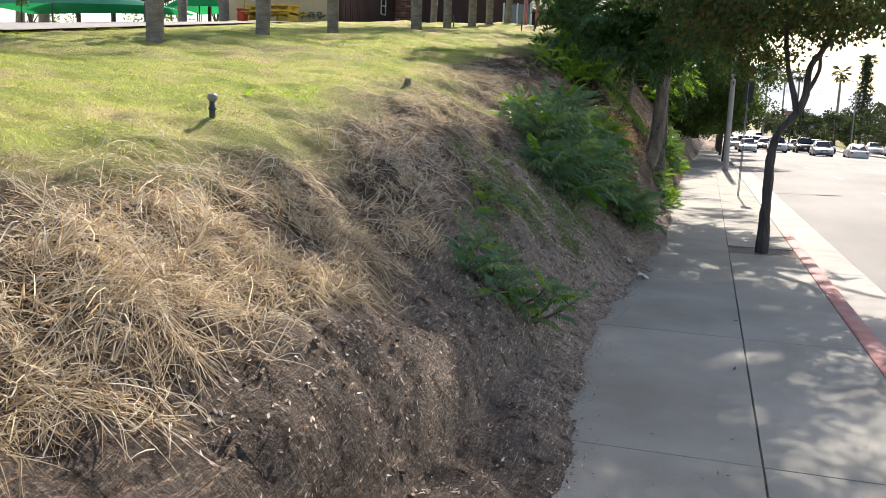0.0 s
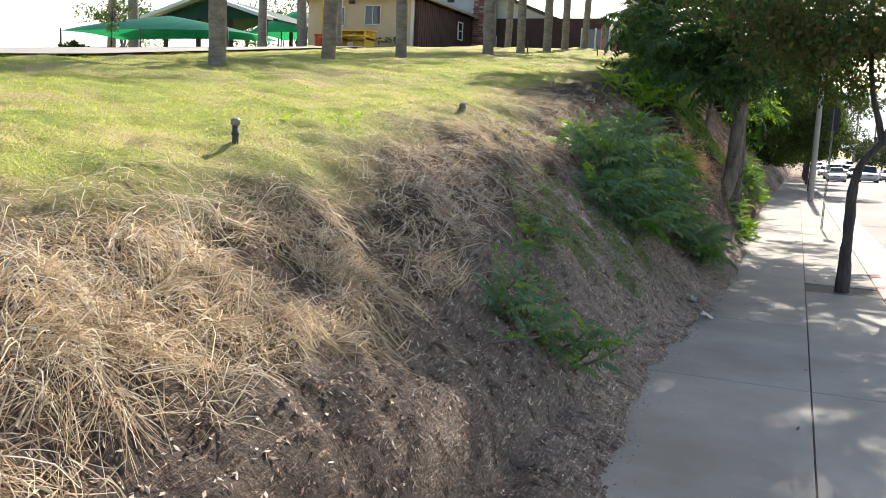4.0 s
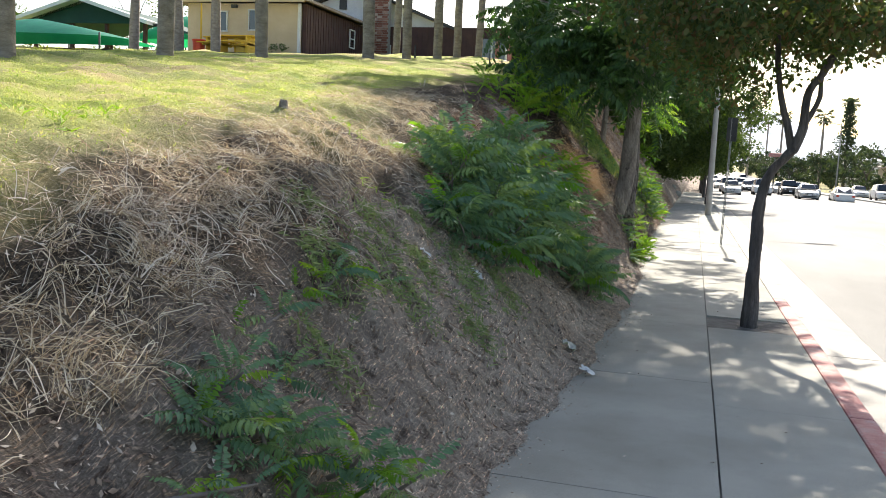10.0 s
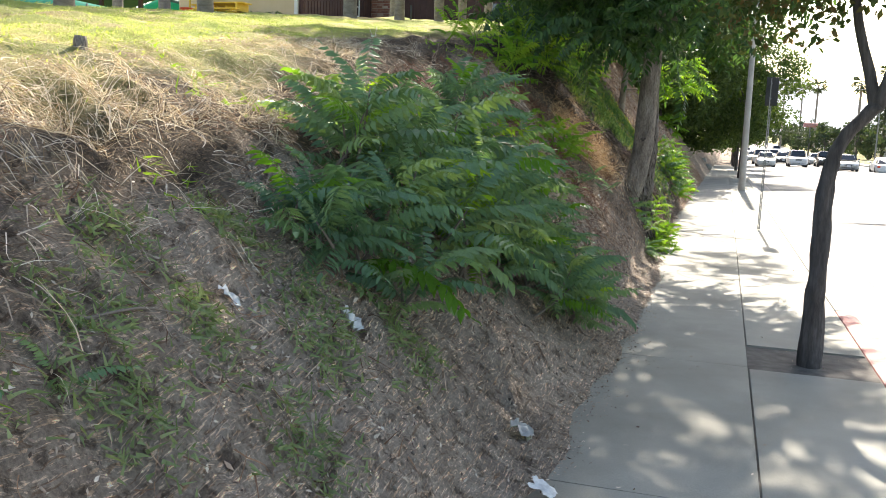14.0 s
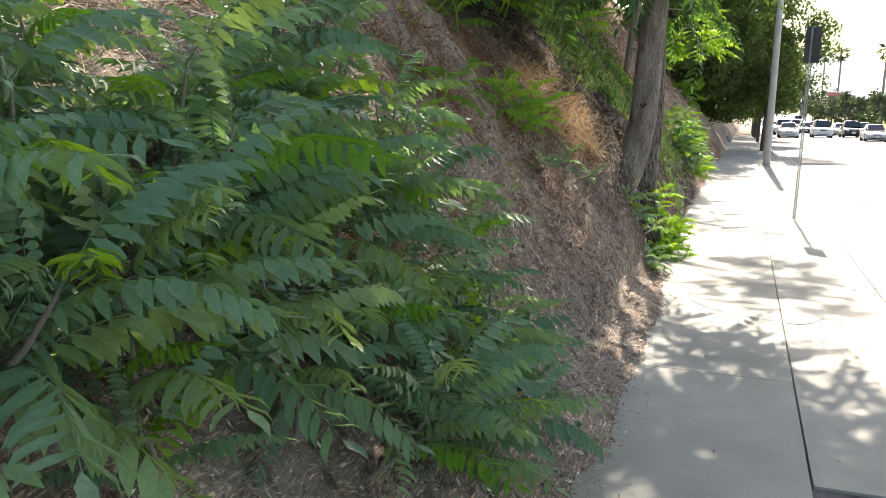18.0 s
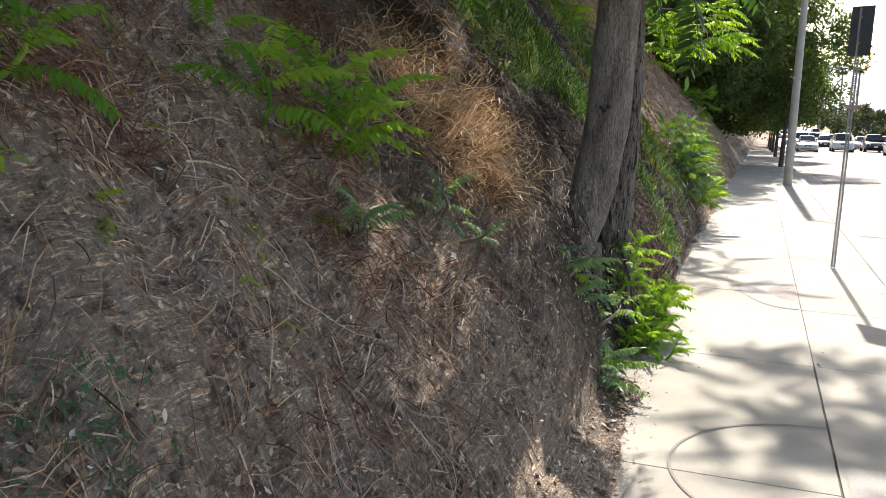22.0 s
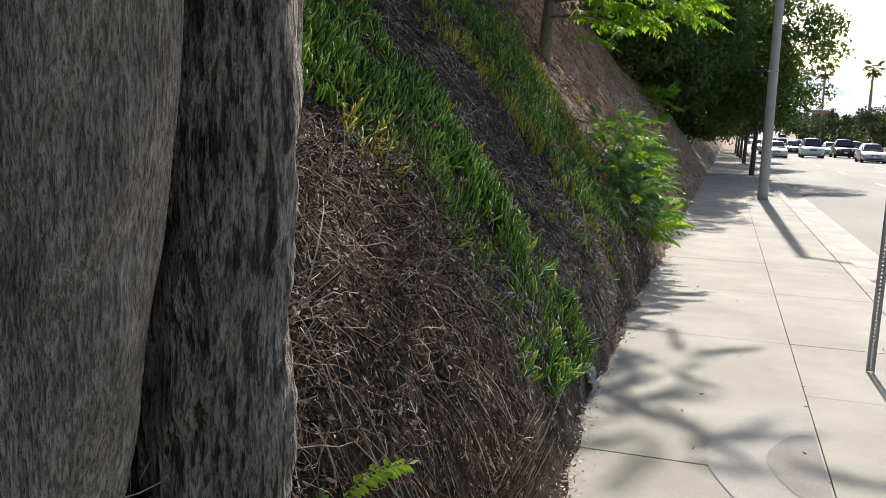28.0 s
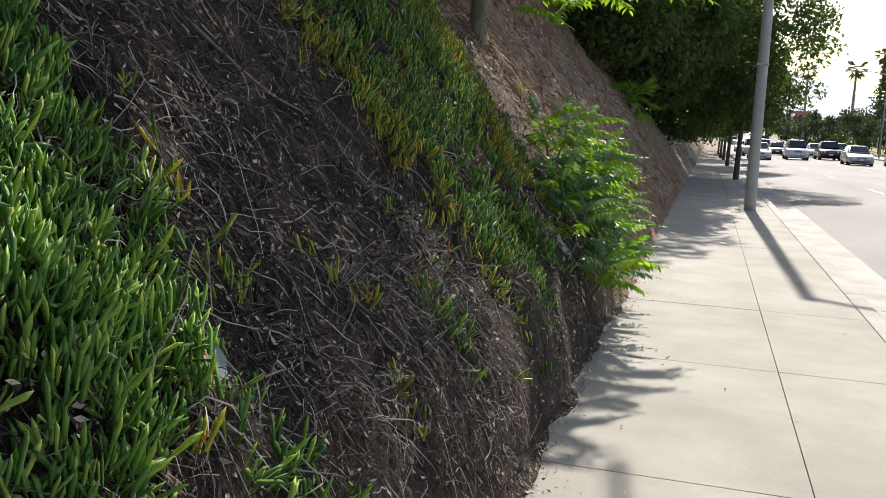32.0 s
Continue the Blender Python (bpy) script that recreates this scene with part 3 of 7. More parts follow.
def frond_arrays(length=0.75, pairs=10, leaf=0.12, droop=0.35, seed=0, wide=0.40):
    """A feather-shaped leaf along +x: a thin stalk and pairs of folded, pointed leaflets."""
    r = np.random.RandomState(seed)
    s = np.linspace(0, 1, 9)
    droop *= 0.7
    line = np.stack([s * length * (1 - 0.15 * droop * s), 0.03 * np.sin(s * 3 + seed), 0.10 * length * np.sin(s * 2.4) - droop * length * s ** 2.2], -1)
    V0, Q0, C0 = tube_arrays(line, np.interp(s, [0, 1], [0.0055, 0.0015]), 3)
    h = Heap()
    h.add(V0, Q0, C0)
    for i in range(pairs + 1):
        u = 0.16 + 0.84 * i / pairs
        p = np.array([np.interp(u, s, line[:, k]) for k in range(3)])
        size = leaf * (0.62 + 0.6 * math.sin(min(u * 1.15, 1) * math.pi * 0.82)) * r.uniform(0.85, 1.12)
        for sign in ((-1, 1) if i < pairs else (0,)):
            back = r.uniform(0.15, 0.45)
            d = np.array([back, sign, -0.72 + r.normal() * 0.25]) if sign else np.array([1, 0, -0.5])
            d /= np.linalg.norm(d)
            x = np.cross(d, [0, 0, 1.0])
            x /= np.linalg.norm(x)
            upn = np.cross(x, d)
            w = size * wide * 0.5
            mid = [p, p + d * size * 0.35 - upn * 0.01, p + d * size * 0.72 - upn * size * 0.07, p + d * size - upn * size * 0.2]
            Vl = [mid[0], mid[1], mid[2], mid[3], mid[1] + x * w + upn * w * 0.3, mid[2] + x * w * 0.72 + upn * w * 0.25, mid[1] - x * w + upn * w * 0.3, mid[2] - x * w * 0.72 + upn * w * 0.25]
            h.add(Vl, [[0, 4, 1], [0, 1, 6], [3, 2, 5], [3, 7, 2]], [[1, 4, 5, 2], [1, 2, 7, 6]])
    return h


def place(V, m):
    M = np.array(m)
    return V @ M[:3, :3].T + M[:3, 3]

# ---- ground, pavement and road ----
def steps(*runs):
    out = []
    for a, b, s in runs:
        out += list(np.arange(a, b - 1e-6, s))
    return np.array(out + [runs[-1][1]])


LAWN_FROM = [(0, 1.2), (3, 1.2), (4.4, 1.1), (5.7, 1.3), (8, 1.65), (9.7, 1.9), (11.8, 2.3), (13, 2.5), (16, 2.9), (24, 3.0), (45, 4.5)]


def cover_at(x, y):
    """How much lawn, straw and pale clay covers the ground."""
    d = foot_x(y) - x + 0.35 * rough(x * 1.1, y * 1.1, 11) + 0.15 * rough(x * 4, y * 4, 12)
    lawn_from = table(y, LAWN_FROM)
    lawn = np.clip((d - lawn_from) / 1.1, 0, 1) * (y < 75)
    worn = np.clip(0.65 * rough(x * 0.45, y * 0.3, 13) + 0.45 * rough(x * 1.6, y * 1.6, 14) - 0.05, 0, 1)
    lawn = lawn * (1 - 0.75 * worn)
    straw_from = table(y, [(0, 0.42), (4, 0.55), (7, 0.8), (9, 1.1), (13, 1.6), (20, 2.2), (45, 3)])
    straw = np.clip((d - straw_from) / 0.35, 0, 1) * (1 - lawn * 0.8)
    straw = np.maximum(straw, 0.75 * np.exp(-((x + 1.65) / 0.35) ** 2 - ((y - 17.35) / 0.45) ** 2))
    # Less clay below y 4 and past 17: darker earth, with shade put in.
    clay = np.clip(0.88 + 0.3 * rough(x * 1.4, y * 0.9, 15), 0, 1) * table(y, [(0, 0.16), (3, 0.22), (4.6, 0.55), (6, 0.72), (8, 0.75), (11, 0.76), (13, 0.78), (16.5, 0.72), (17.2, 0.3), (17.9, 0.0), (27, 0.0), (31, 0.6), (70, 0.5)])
    far = np.clip((x - 17) / 3, 0, 1)
    return np.stack([np.maximum(lawn, 0.4 * far), np.maximum(straw, 0.35 * far) * (x < -0.9) + 0.3 * far, np.clip(clay, 0, 1)], -1)


gx = steps((-900, -100, 100), (-100, -30, 7), (-30, -8, 1.0), (-8, -4.2, 0.2), (-4.2, -0.4, 0.05), (-0.4, 2.0, 0.2), (2.0, 20, 3.0), (20, 60, 5), (60, 1300, 62))
gy = steps((-300, -20, 40), (-20, 1.2, 0.7), (1.2, 30, 0.07), (30, 48, 0.3), (48, 90, 1.2), (90, 170, 8), (170, 2300, 71))
GX, GY = np.meshgrid(gx, gy, indexing="ij")
GZ = ground_z(GX, GY)
verts = np.stack([GX, GY, GZ], -1).reshape(-1, 3)
ni, nj = np.meshgrid(np.arange(len(gx) - 1), np.arange(len(gy) - 1), indexing="ij")
k = ni * len(gy) + nj
quads = np.stack([k, k + len(gy), k + len(gy) + 1, k + 1], -1).reshape(-1, 4)
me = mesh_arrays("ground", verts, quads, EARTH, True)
layer = me.color_attributes.new("cover", "FLOAT_COLOR", "POINT")
rusty = np.clip((verts[:, 1] - 27) / 4, 0, 0.75) * np.clip((52 - verts[:, 1]) / 5, 0, 1) * (verts[:, 0] < 0) * np.clip(0.75 + 0.6 * rough(verts[:, 0] * 0.8, verts[:, 1] * 0.5, 16), 0, 1)
cover = np.concatenate([cover_at(verts[:, 0], verts[:, 1]), rusty[:, None]], 1)
layer.data.foreach_set("color", cover.astype(np.float32).ravel())
thing("ground", me, None, "sloping earth bank with dead straw below a patchy lawn", "ground", "", "structure")


def sloped(x0, x1, y0, y1, top, deep, bevel=0.006):
    """A slab that follows the fall of the street; its top lies 'top' above the street's line."""
    bm = block((x1 - x0, y1 - y0, deep), ((x0 + x1) / 2, (y0 + y1) / 2, top - deep / 2), bevel)
    for v in bm.verts:
        v.co.z += float(base_z(v.co.y))
    return bm


pavement = thing("pavement", None, None, "pale grey concrete pavement slabs with cracked joints", "pavement", "", "structure")
part("joint_bed", sloped(-1.15, 1.24, -6, 90, -0.014, 0.1, 0), JOINT, pavement, "dark gritty joint")
left_joints = [-6, -3.6, -1.1, 1.45, 4.2, 6.95, 9.55, 12.2, 14.5, 16.75, 18.95, 21.6, 24.3, 26.45, 28.6, 30.9, 33.4, 36, 38.6, 41.2, 44, 47, 50, 54, 58, 63, 68, 75, 90]
right_joints = [-6, -3.6, -1.1, 1.45, 4.2, 6.95, 8.9, 12.15, 12.95, 14.9, 16.4, 18.95, 20.9, 22.95, 24.3, 26.45, 28.6, 30.9, 33.4, 36, 38.6, 41.2, 44, 47, 50, 54, 58, 63, 68, 75, 90]
rng = np.random.RandomState(5)
for x0, x1, joints in ((-1.12, 0.361, left_joints), (0.371, 1.228, right_joints)):
    for y0, y1 in zip(joints, joints[1:]):
        if y0 > 18:
            x0, x1 = (x0, 0.365) if x0 < 0 else (0.369, x1)
        if x0 > 0 and abs(y0 - 12.15) < 0.01:
            continue
        part("slab", sloped(x0, x1, y0 + 0.003, y1 - 0.003, rng.uniform(-0.001, 0.001), 0.09, 0.004), SLAB, pavement)
V = []
for i in range(40):
    a = math.pi * (0.5 + i / 39)
    V += [(0.352 + 0.72 * math.cos(a), 16.9 + 0.75 * math.sin(a)), (0.352 + 0.705 * math.cos(a), 16.9 + 0.735 * math.sin(a))]
V = [(x, y, base_z(y) + 0.004) for x, y in V]
thing("crack", mesh_arrays("crack", V, np.array([(2 * i, 2 * i + 1, 2 * i + 3, 2 * i + 2) for i in range(39)]), PATCH), pavement, "curved saw-cut in the slab")


def flat_patch(name, cx, cy, rx, ry, a0, a1, top, mat, parent, label):
    bm = bmesh.new()
    ring = []
    for i in range(24):
        a = radians(a0 + (a1 - a0) * i / 23)
        k = 1 + 0.03 * math.sin(i * 0.7)
        x, y = cx + rx * k * math.cos(a), cy + ry * k * math.sin(a)
        ring.append(bm.verts.new((x, y, float(base_z(y)) + top)))
    bm.faces.new(ring)
    return part(name, bm, mat, parent, label)


flat_patch("patch", 0.352, 21.75, 0.5, 0.85, 90, 270, 0.0035, REPAIR, pavement, "worn darker repair in the slab")
flat_patch("patch", 0.352, 21.75, 0.24, 0.45, 90, 270, 0.0055, PATCH, pavement, "dark asphalt repair")
flat_patch("patch", 0.40, 16.6, 0.30, 0.5, -90, 90, 0.0035, REPAIR, pavement, "dark asphalt repair")
tree_pit = part("tree_pit", sloped(0.38, 1.22, 12.16, 12.94, -0.03, 0.06, 0.01), PIT, pavement, "square of bare earth round a street tree")

kerb = thing("kerb", None, None, "concrete kerb, painted faded red along one stretch", "kerb", "", "structure")
for y0 in np.arange(-6, 90, 3.0):
    red = y0 < 15
    part("kerb_stone", sloped(1.235, 1.40, y0 + 0.004, y0 + 2.996, 0.004, 0.32, 0.022), KERB_RED if red else CONCRETE, kerb, "faded red kerb paint" if red else "")
gutter = thing("gutter", None, None, "worn concrete gutter strip beside the kerb", "gutter", "", "structure")
for y0 in np.arange(-6, 90, 6.0):
    part("gutter_slab", sloped(1.395, 2.03, y0 + 0.008, y0 + 5.992, -0.145, 0.12, 0.006), CONCRETE, gutter)
bm = bmesh.new()
ys = [-200, -50, 0, 30, 60, 90, 125, 160, 300, 600, 1200]
for xa, xb in ((2.035, 17.5),):
    rows = [[bm.verts.new((x, y, float(base_z(y)) - 0.15 + 0.10 * math.sin(min(max((x - 2) / 15.5, 0), 1) * math.pi))) for x in np.linspace(xa, xb, 9)] for y in ys]
    for r0, r1 in zip(rows, rows[1:]):
        for i in range(8):
            bm.faces.new((r0[i], r0[i + 1], r1[i + 1], r1[i]))
part("road", bm, ASPHALT, None, "wide sun-bleached asphalt street with pale lanes", True)
tagged(bpy.data.objects["road"], "", "road", "", "structure")
for lane in (5.4, 8.8):
    marks = thing("lane_marking", None, None, "worn white dashed lane line on the road", "marking", "lane lines", "structure")
    for y0 in np.arange(4, 120, 12.0):
        zz = -0.15 + 0.10 * math.sin((lane - 2) / 15.5 * math.pi) - 0.045
        part("dash", sloped(lane - 0.06, lane + 0.06, y0, y0 + 3, zz + 0.052, 0.006, 0), PAINT_WHITE, marks)
far_walk = part("pavement_far", sloped(17.5, 20.5, -60, 160, 0.0, 0.4, 0.02), CONCRETE, None, "concrete pavement on the far side of the street")
tagged(far_walk, "", "pavement", "", "structure")

# drive across the lawn
bm = bmesh.new()
rows = []
for y in np.linspace(2, 41, 40):
    xr = -11.2 - 0.30 * (y - 13.5)
    rows.append([bm.verts.new((x, y, float(lawn_z(x, y)) + 0.08)) for x in np.linspace(xr - 8.0, xr, 6)])
for r0, r1 in zip(rows, rows[1:]):
    for i in range(5):
        bm.faces.new((r0[i], r0[i + 1], r1[i + 1], r1[i]))
tagged(part("driveway", bm, CONCRETE, None, "pale grey drive across the lawn"), "", "driveway", "", "structure")
bm = bmesh.new()
rows = []
for x in np.linspace(-21, -6, 16):
    rows.append([bm.verts.new((x, y, float(lawn_z(x, y)) + 0.035)) for y in (38.6, 39.8, 40.9)])
for r0, r1 in zip(rows, rows[1:]):
    for i in range(2):
        bm.faces.new((r0[i], r1[i], r1[i + 1], r0[i + 1]))
tagged(part("path", bm, CONCRETE, None, "pale concrete path before the houses"), "", "path", "", "structure")

# ---- trees ----
def leaf_cloud(h, centre, radius, count, size, rng, squash=0.8, gap=0.0):
    """Pointed leaves in a ragged clump."""
    p = rng.normal(size=(count, 3))
    p = unit(p) * (rng.uniform(0.25, 1, (count, 1)) ** 0.5) * radius * [1, 1, squash]
    p += centre
    a = unit(rng.normal(size=(count, 3)) + [0, 0, -0.5])
    b = unit(np.cross(a, rng.normal(size=(count, 3))))
    L = size * rng.uniform(0.6, 1.2, (count, 1))
    c = np.cross(a, b)
    V = np.stack([p, p + a * L * 0.5 + b * L * 0.26 + c * L * 0.06, p + a * L, p + a * L * 0.5 - b * L * 0.26 + c * L * 0.06], 1).reshape(-1, 3)
    i = np.arange(count)[:, None] * 4
    h.add(V, np.concatenate([i + [[0, 1, 2]], i + [[0, 2, 3]]]))


def broad_tree(name, base, height, spread, lean, mat, bark, rng, clumps=40, leaves=150, leaf=0.12, trunk=0.14, low=0.35, label="", category="tree", group="", trunk_height=0.5, clump=0.55):
    """A tapered trunk with limbs, and a crown of many clumps of small leaves."""
    root = thing(name, None, None, label, category, group)
    root.location = base
    top = Vector((lean[0], lean[1], height * trunk_height))
    tube("trunk", [(0, 0, -0.4), (0.02, 0, 0.1), (top.x * 0.4, top.y * 0.4, top.z * 0.55), tuple(top)], [trunk * 1.5, trunk * 1.1, trunk * 0.85, trunk * 0.6], bark, root, 10, 16, 0.15)
    h = Heap()
    tips = []
    for i in range(7):
        a = i * 2.4 + rng.uniform(-0.4, 0.4)
        r = spread * rng.uniform(0.45, 0.85)
        tip = (top.x + r * math.cos(a), top.y + r * math.sin(a), height * rng.uniform(0.55, 0.92))
        midp = (top.x + r * 0.35 * math.cos(a), top.y + r * 0.35 * math.sin(a), top.z + (tip[2] - top.z) * 0.6)
        tube("limb", [tuple(top * 0.97), midp, tip], [trunk * 0.5, trunk * 0.3, trunk * 0.08], bark, root, 6, 8)
        tips.append(tip)
    for i in range(clumps):
        u, a = rng.uniform(low, 1.0), rng.uniform(0, 2 * math.pi)
        w = math.sin(min(max((u - low) / (1 - low), 0.06), 0.97) * math.pi) ** 0.55
        r = spread * w * rng.uniform(0.3, 1.0) ** 0.6
        c = (top.x + r * math.cos(a), top.y + r * math.sin(a), height * u + rng.normal() * 0.15)
        leaf_cloud(h, c, spread * clump * rng.uniform(0.28, 0.62), leaves, leaf, rng)
    thing("crown", h.mesh("crown", mat), root)
    return root


FRONDS = [frond_arrays(1.0, 12 + i % 3, 0.17, 0.22 + 0.09 * i, 20 + i, 0.34) for i in range(6)]
FROND_V = [np.concatenate(f.v) for f in FRONDS]
FROND_F = [[np.concatenate(x) for x in f.f.values()] for f in FRONDS]
FROND_MESH = [f.mesh("frond", LEAF_FROND, True) for f in FRONDS]
BRIGHT_MESH = [f.mesh("frond", LEAF_BRIGHT, True) for f in FRONDS]


def frond_crown(h, tips, rng, per=9, size=0.7):
    """Tufts of drooping feather leaves round the ends of twigs."""
    for tip in tips:
        a0 = rng.uniform(0, 6.28)
        for j in range(per):
            i = rng.randint(6)
            s = size * rng.uniform(0.65, 1.15)
            p = [c + rng.normal() * 0.13 for c in tip]
            m = pose(*p, rng.uniform(-25, 25), rng.uniform(-35, 45), math.degrees(a0) + j * 137.5 + rng.uniform(-40, 40)) @ Matrix.Scale(s, 4)
            h.add(place(FROND_V[i], m), *FROND_F[i])


def shrub(at, stems, fronds, size, tall, rng, bright=False, light=0.08, lean=(0.25, 0.0), label="green ailanthus sapling with feather-shaped leaves on the bank", name="ailanthus_shrub"):
    """Upright shoots, each with whorls of feather leaves, every leaf a part."""
    root = thing(name, None, None, label, "shrub", "ailanthus saplings")
    z = float(ground_z(at[0], at[1]))
    root.location = (at[0], at[1], z)
    meshes = BRIGHT_MESH if bright else FROND_MESH
    for s in range(stems):
        a = rng.uniform(0, 6.28)
        r = 0.22 * rng.uniform(0, 1) * (stems > 1)
        foot = Vector((r * math.cos(a), r * math.sin(a), 0))
        foot.z = float(ground_z(at[0] + foot.x, at[1] + foot.y)) - z - 0.04
        hgt = tall * rng.uniform(0.6, 1.1)
        tip = foot + Vector((lean[0] * hgt + rng.normal() * 0.12, lean[1] * hgt + rng.normal() * 0.12, hgt))
        tube("stem", [tuple(foot), tuple(foot.lerp(tip, 0.5) + Vector((0.03, 0.02, 0))), tuple(tip)], [0.012, 0.009, 0.004], LEAF_BRIGHT if bright else TWIG, root, 5, 6)
        n = max(3, fronds // stems)
        for j in range(n):
            u = 0.3 + 0.7 * (j + 0.5) / n
            p = foot.lerp(tip, u)
            f = thing("frond", (BRIGHT_MESH if rng.uniform() < light else meshes)[rng.randint(6)], root)
            sc = size * rng.uniform(0.7, 1.15) * (1.1 - 0.35 * u)
            yaw = j * 137.5 + a * 57
            # leaves on the uphill side grow shorter and stand up
            uphill = max(0.0, -math.cos(radians(yaw)))
            f.matrix_local = Matrix.Translation(p) @ Euler((radians(rng.uniform(-25, 25)), radians(6 - 50 * u - 34 * uphill + rng.uniform(-10, 12)), radians(yaw))).to_matrix().to_4x4() @ Matrix.Scale(sc * (1 - 0.3 * uphill), 4)
    return root


rng = np.random.RandomState(11)

# twin-stemmed ailanthus leaning out of the bank
big = thing("ailanthus_tree", None, None, "old twin-trunked ailanthus leaning out of the bank", "tree")
big.location = (-1.10, 18.7, 0.35)
tube("trunk", [(-0.30, 0.02, -0.50), (-0.18, -0.02, -0.16), (-0.065, -0.045, 0.16), (0.03, -0.05, 0.52), (0.085, -0.05, 1.05), (0.18, -0.05, 3.05), (0.35, 0.1, 5.0), (0.3, 0.2, 9.0)], [0.19, 0.165, 0.146, 0.139, 0.136, 0.112, 0.08, 0.04], BARK, big, 72, 170, 0.10, "grey furrowed trunk with a knot", 1, 0.004)
tube("trunk", [(0.10, 0.27, -0.5), (0.10, 0.26, 0.1), (0.115, 0.25, 0.6), (0.12, 0.27, 1.2), (-0.02, 0.5, 3.6), (-0.2, 0.9, 5.5)], [0.16, 0.13, 0.115, 0.11, 0.085, 0.04], BARK_DEEP, big, 80, 170, 0.16, "deeply furrowed trunk behind", 2, 0.011)
knot = Heap()
for k, (dx, dz) in enumerate(((0.0, 0.0), (0.045, 0.004), (0.02, -0.02))):
    V, Q, C = tube_arrays([(dx, -0.003, dz), (dx + 0.012, -0.02, dz + 0.006), (dx + 0.02, -0.03, dz)], [0.014, 0.012, 0.005], 6)
    knot.add(V, Q, C)
kn = thing("knot", knot.mesh("knot", BARK_DARK, True), big, "dark bark knot")
kn.location = (0.055, -0.215, 0.93)
tube("root", [(0.12, 0.25, 0.25), (0.13, 0.18, 0.0), (0.15, 0.08, -0.25), (0.13, 0.0, -0.62)], [0.05, 0.032, 0.026, 0.02], BARK_DARK, big, 7, 14, 0.35, "pale exposed root")
for pts in ([(-0.13, -0.02, 0.10), (-0.12, -0.20, -0.04), (-0.14, -0.42, -0.22)], [(-0.04, -0.08, 0.05), (0.0, -0.24, -0.16), (0.03, -0.40, -0.42)], [(-0.20, 0.0, 0.22), (-0.27, -0.18, 0.16), (-0.34, -0.36, 0.10)], [(0.0, 0.02, 0.02), (0.06, -0.06, -0.2), (0.12, -0.14, -0.46)]):
    tube("root", pts, [0.07, 0.045, 0.012], BARK, big, 9, 12, 0.25)
for k in range(22):
    x0, y0 = rng.uniform(-0.02, 0.16), rng.uniform(0.06, 0.40)
    pts = [(x0, y0, rng.uniform(0.0, 0.15)), (x0 + 0.10, y0 + rng.normal() * 0.05, -0.2), (x0 + 0.16 + rng.normal() * 0.04, y0 + rng.normal() * 0.08, -0.55)]
    tube("root", pts, [0.016, 0.01, 0.005], BARK_DARK, big, 5, 8, 0.2)
crown = Heap()
tips = []
for k in range(125):
    a, u = k * 2.4, rng.uniform(0, 1) ** 1.1
    r = (0.6 + 2.0 * math.sin(math.pi * min(u * 0.8 + 0.2, 1)) ** 0.7) * rng.uniform(0.2, 1) ** 0.6
    if u < 0.22 or r * math.cos(a) > -0.75:
        tips.append((-0.1 + r * math.cos(a), 0.25 + r * math.sin(a), 2.4 + 8.2 * u))
tips += [(-0.9, -0.2, 1.95), (-1.3, 0.1, 2.2), (-0.7, 0.4, 2.0), (-1.7, 0.3, 2.6), (-0.4, -0.5, 2.5), (-1.1, -0.5, 2.6), (0.75, 0.6, 2.2), (0.9, 0.2, 2.5), (-0.6, -0.2, 2.3), (-1.5, -0.2, 3.0), (-2.0, 0.2, 3.4), (-1.8, -0.3, 3.9), (-0.9, 0.3, 2.9), (-0.2, 0.5, 2.4), (0.5, 0.9, 2.0)]
for k in range(24):
    tips.append((0.75 + 1.2 * rng.uniform(0, 1), -0.2 + 1.0 * rng.uniform(0, 1), 2.75 + 2.4 * rng.uniform(0, 1)))
for k in range(46):
    tips.append((rng.uniform(-0.85, 1.3), rng.uniform(-0.9, 1.1), rng.uniform(5.8, 9.0)))
for k in range(42):
    tips.append((rng.uniform(-1.15, 1.2), rng.uniform(-0.9, 1.1), rng.uniform(8.0, 10.9)))
tips = [p for p in tips if not (-1.25 < p[0] < -0.3 and p[2] < 3.3)]
for k in range(26):
    tips.append((rng.uniform(-1.0, 0.05), rng.uniform(-1.6, -0.4), rng.uniform(2.0, 3.4)))


def open_sky(p, spot=(-1.58, 17.3, 1.0), wide=0.34):
    """Clear of the line from a sunlit spot on the bank to the sun."""
    q, up = np.array(p) - spot, unit(np.array([-6.0, 900.0, 900 * math.tan(radians(SUN_UP))]))
    return np.linalg.norm(q - up * (q @ up)) > wide


tips = [p for p in tips if open_sky((p[0] - 1.10, p[1] + 18.7, p[2] + 0.35))]
frond_crown(crown, tips, rng, 8, 0.78)
thing("crown", crown.mesh("crown", LEAF_TREE), big)
for k in range(9):
    t = tips[k * 7]
    tube("limb", [(0.35, 0.08, 2.5 + 0.2 * k), (0.3 + 0.5 * (t[0] - 0.3), 0.5 * t[1], 0.5 * (2.6 + 0.2 * k + t[2]) + 0.2), t], [0.05, 0.03, 0.01], BARK, big, 6, 8)

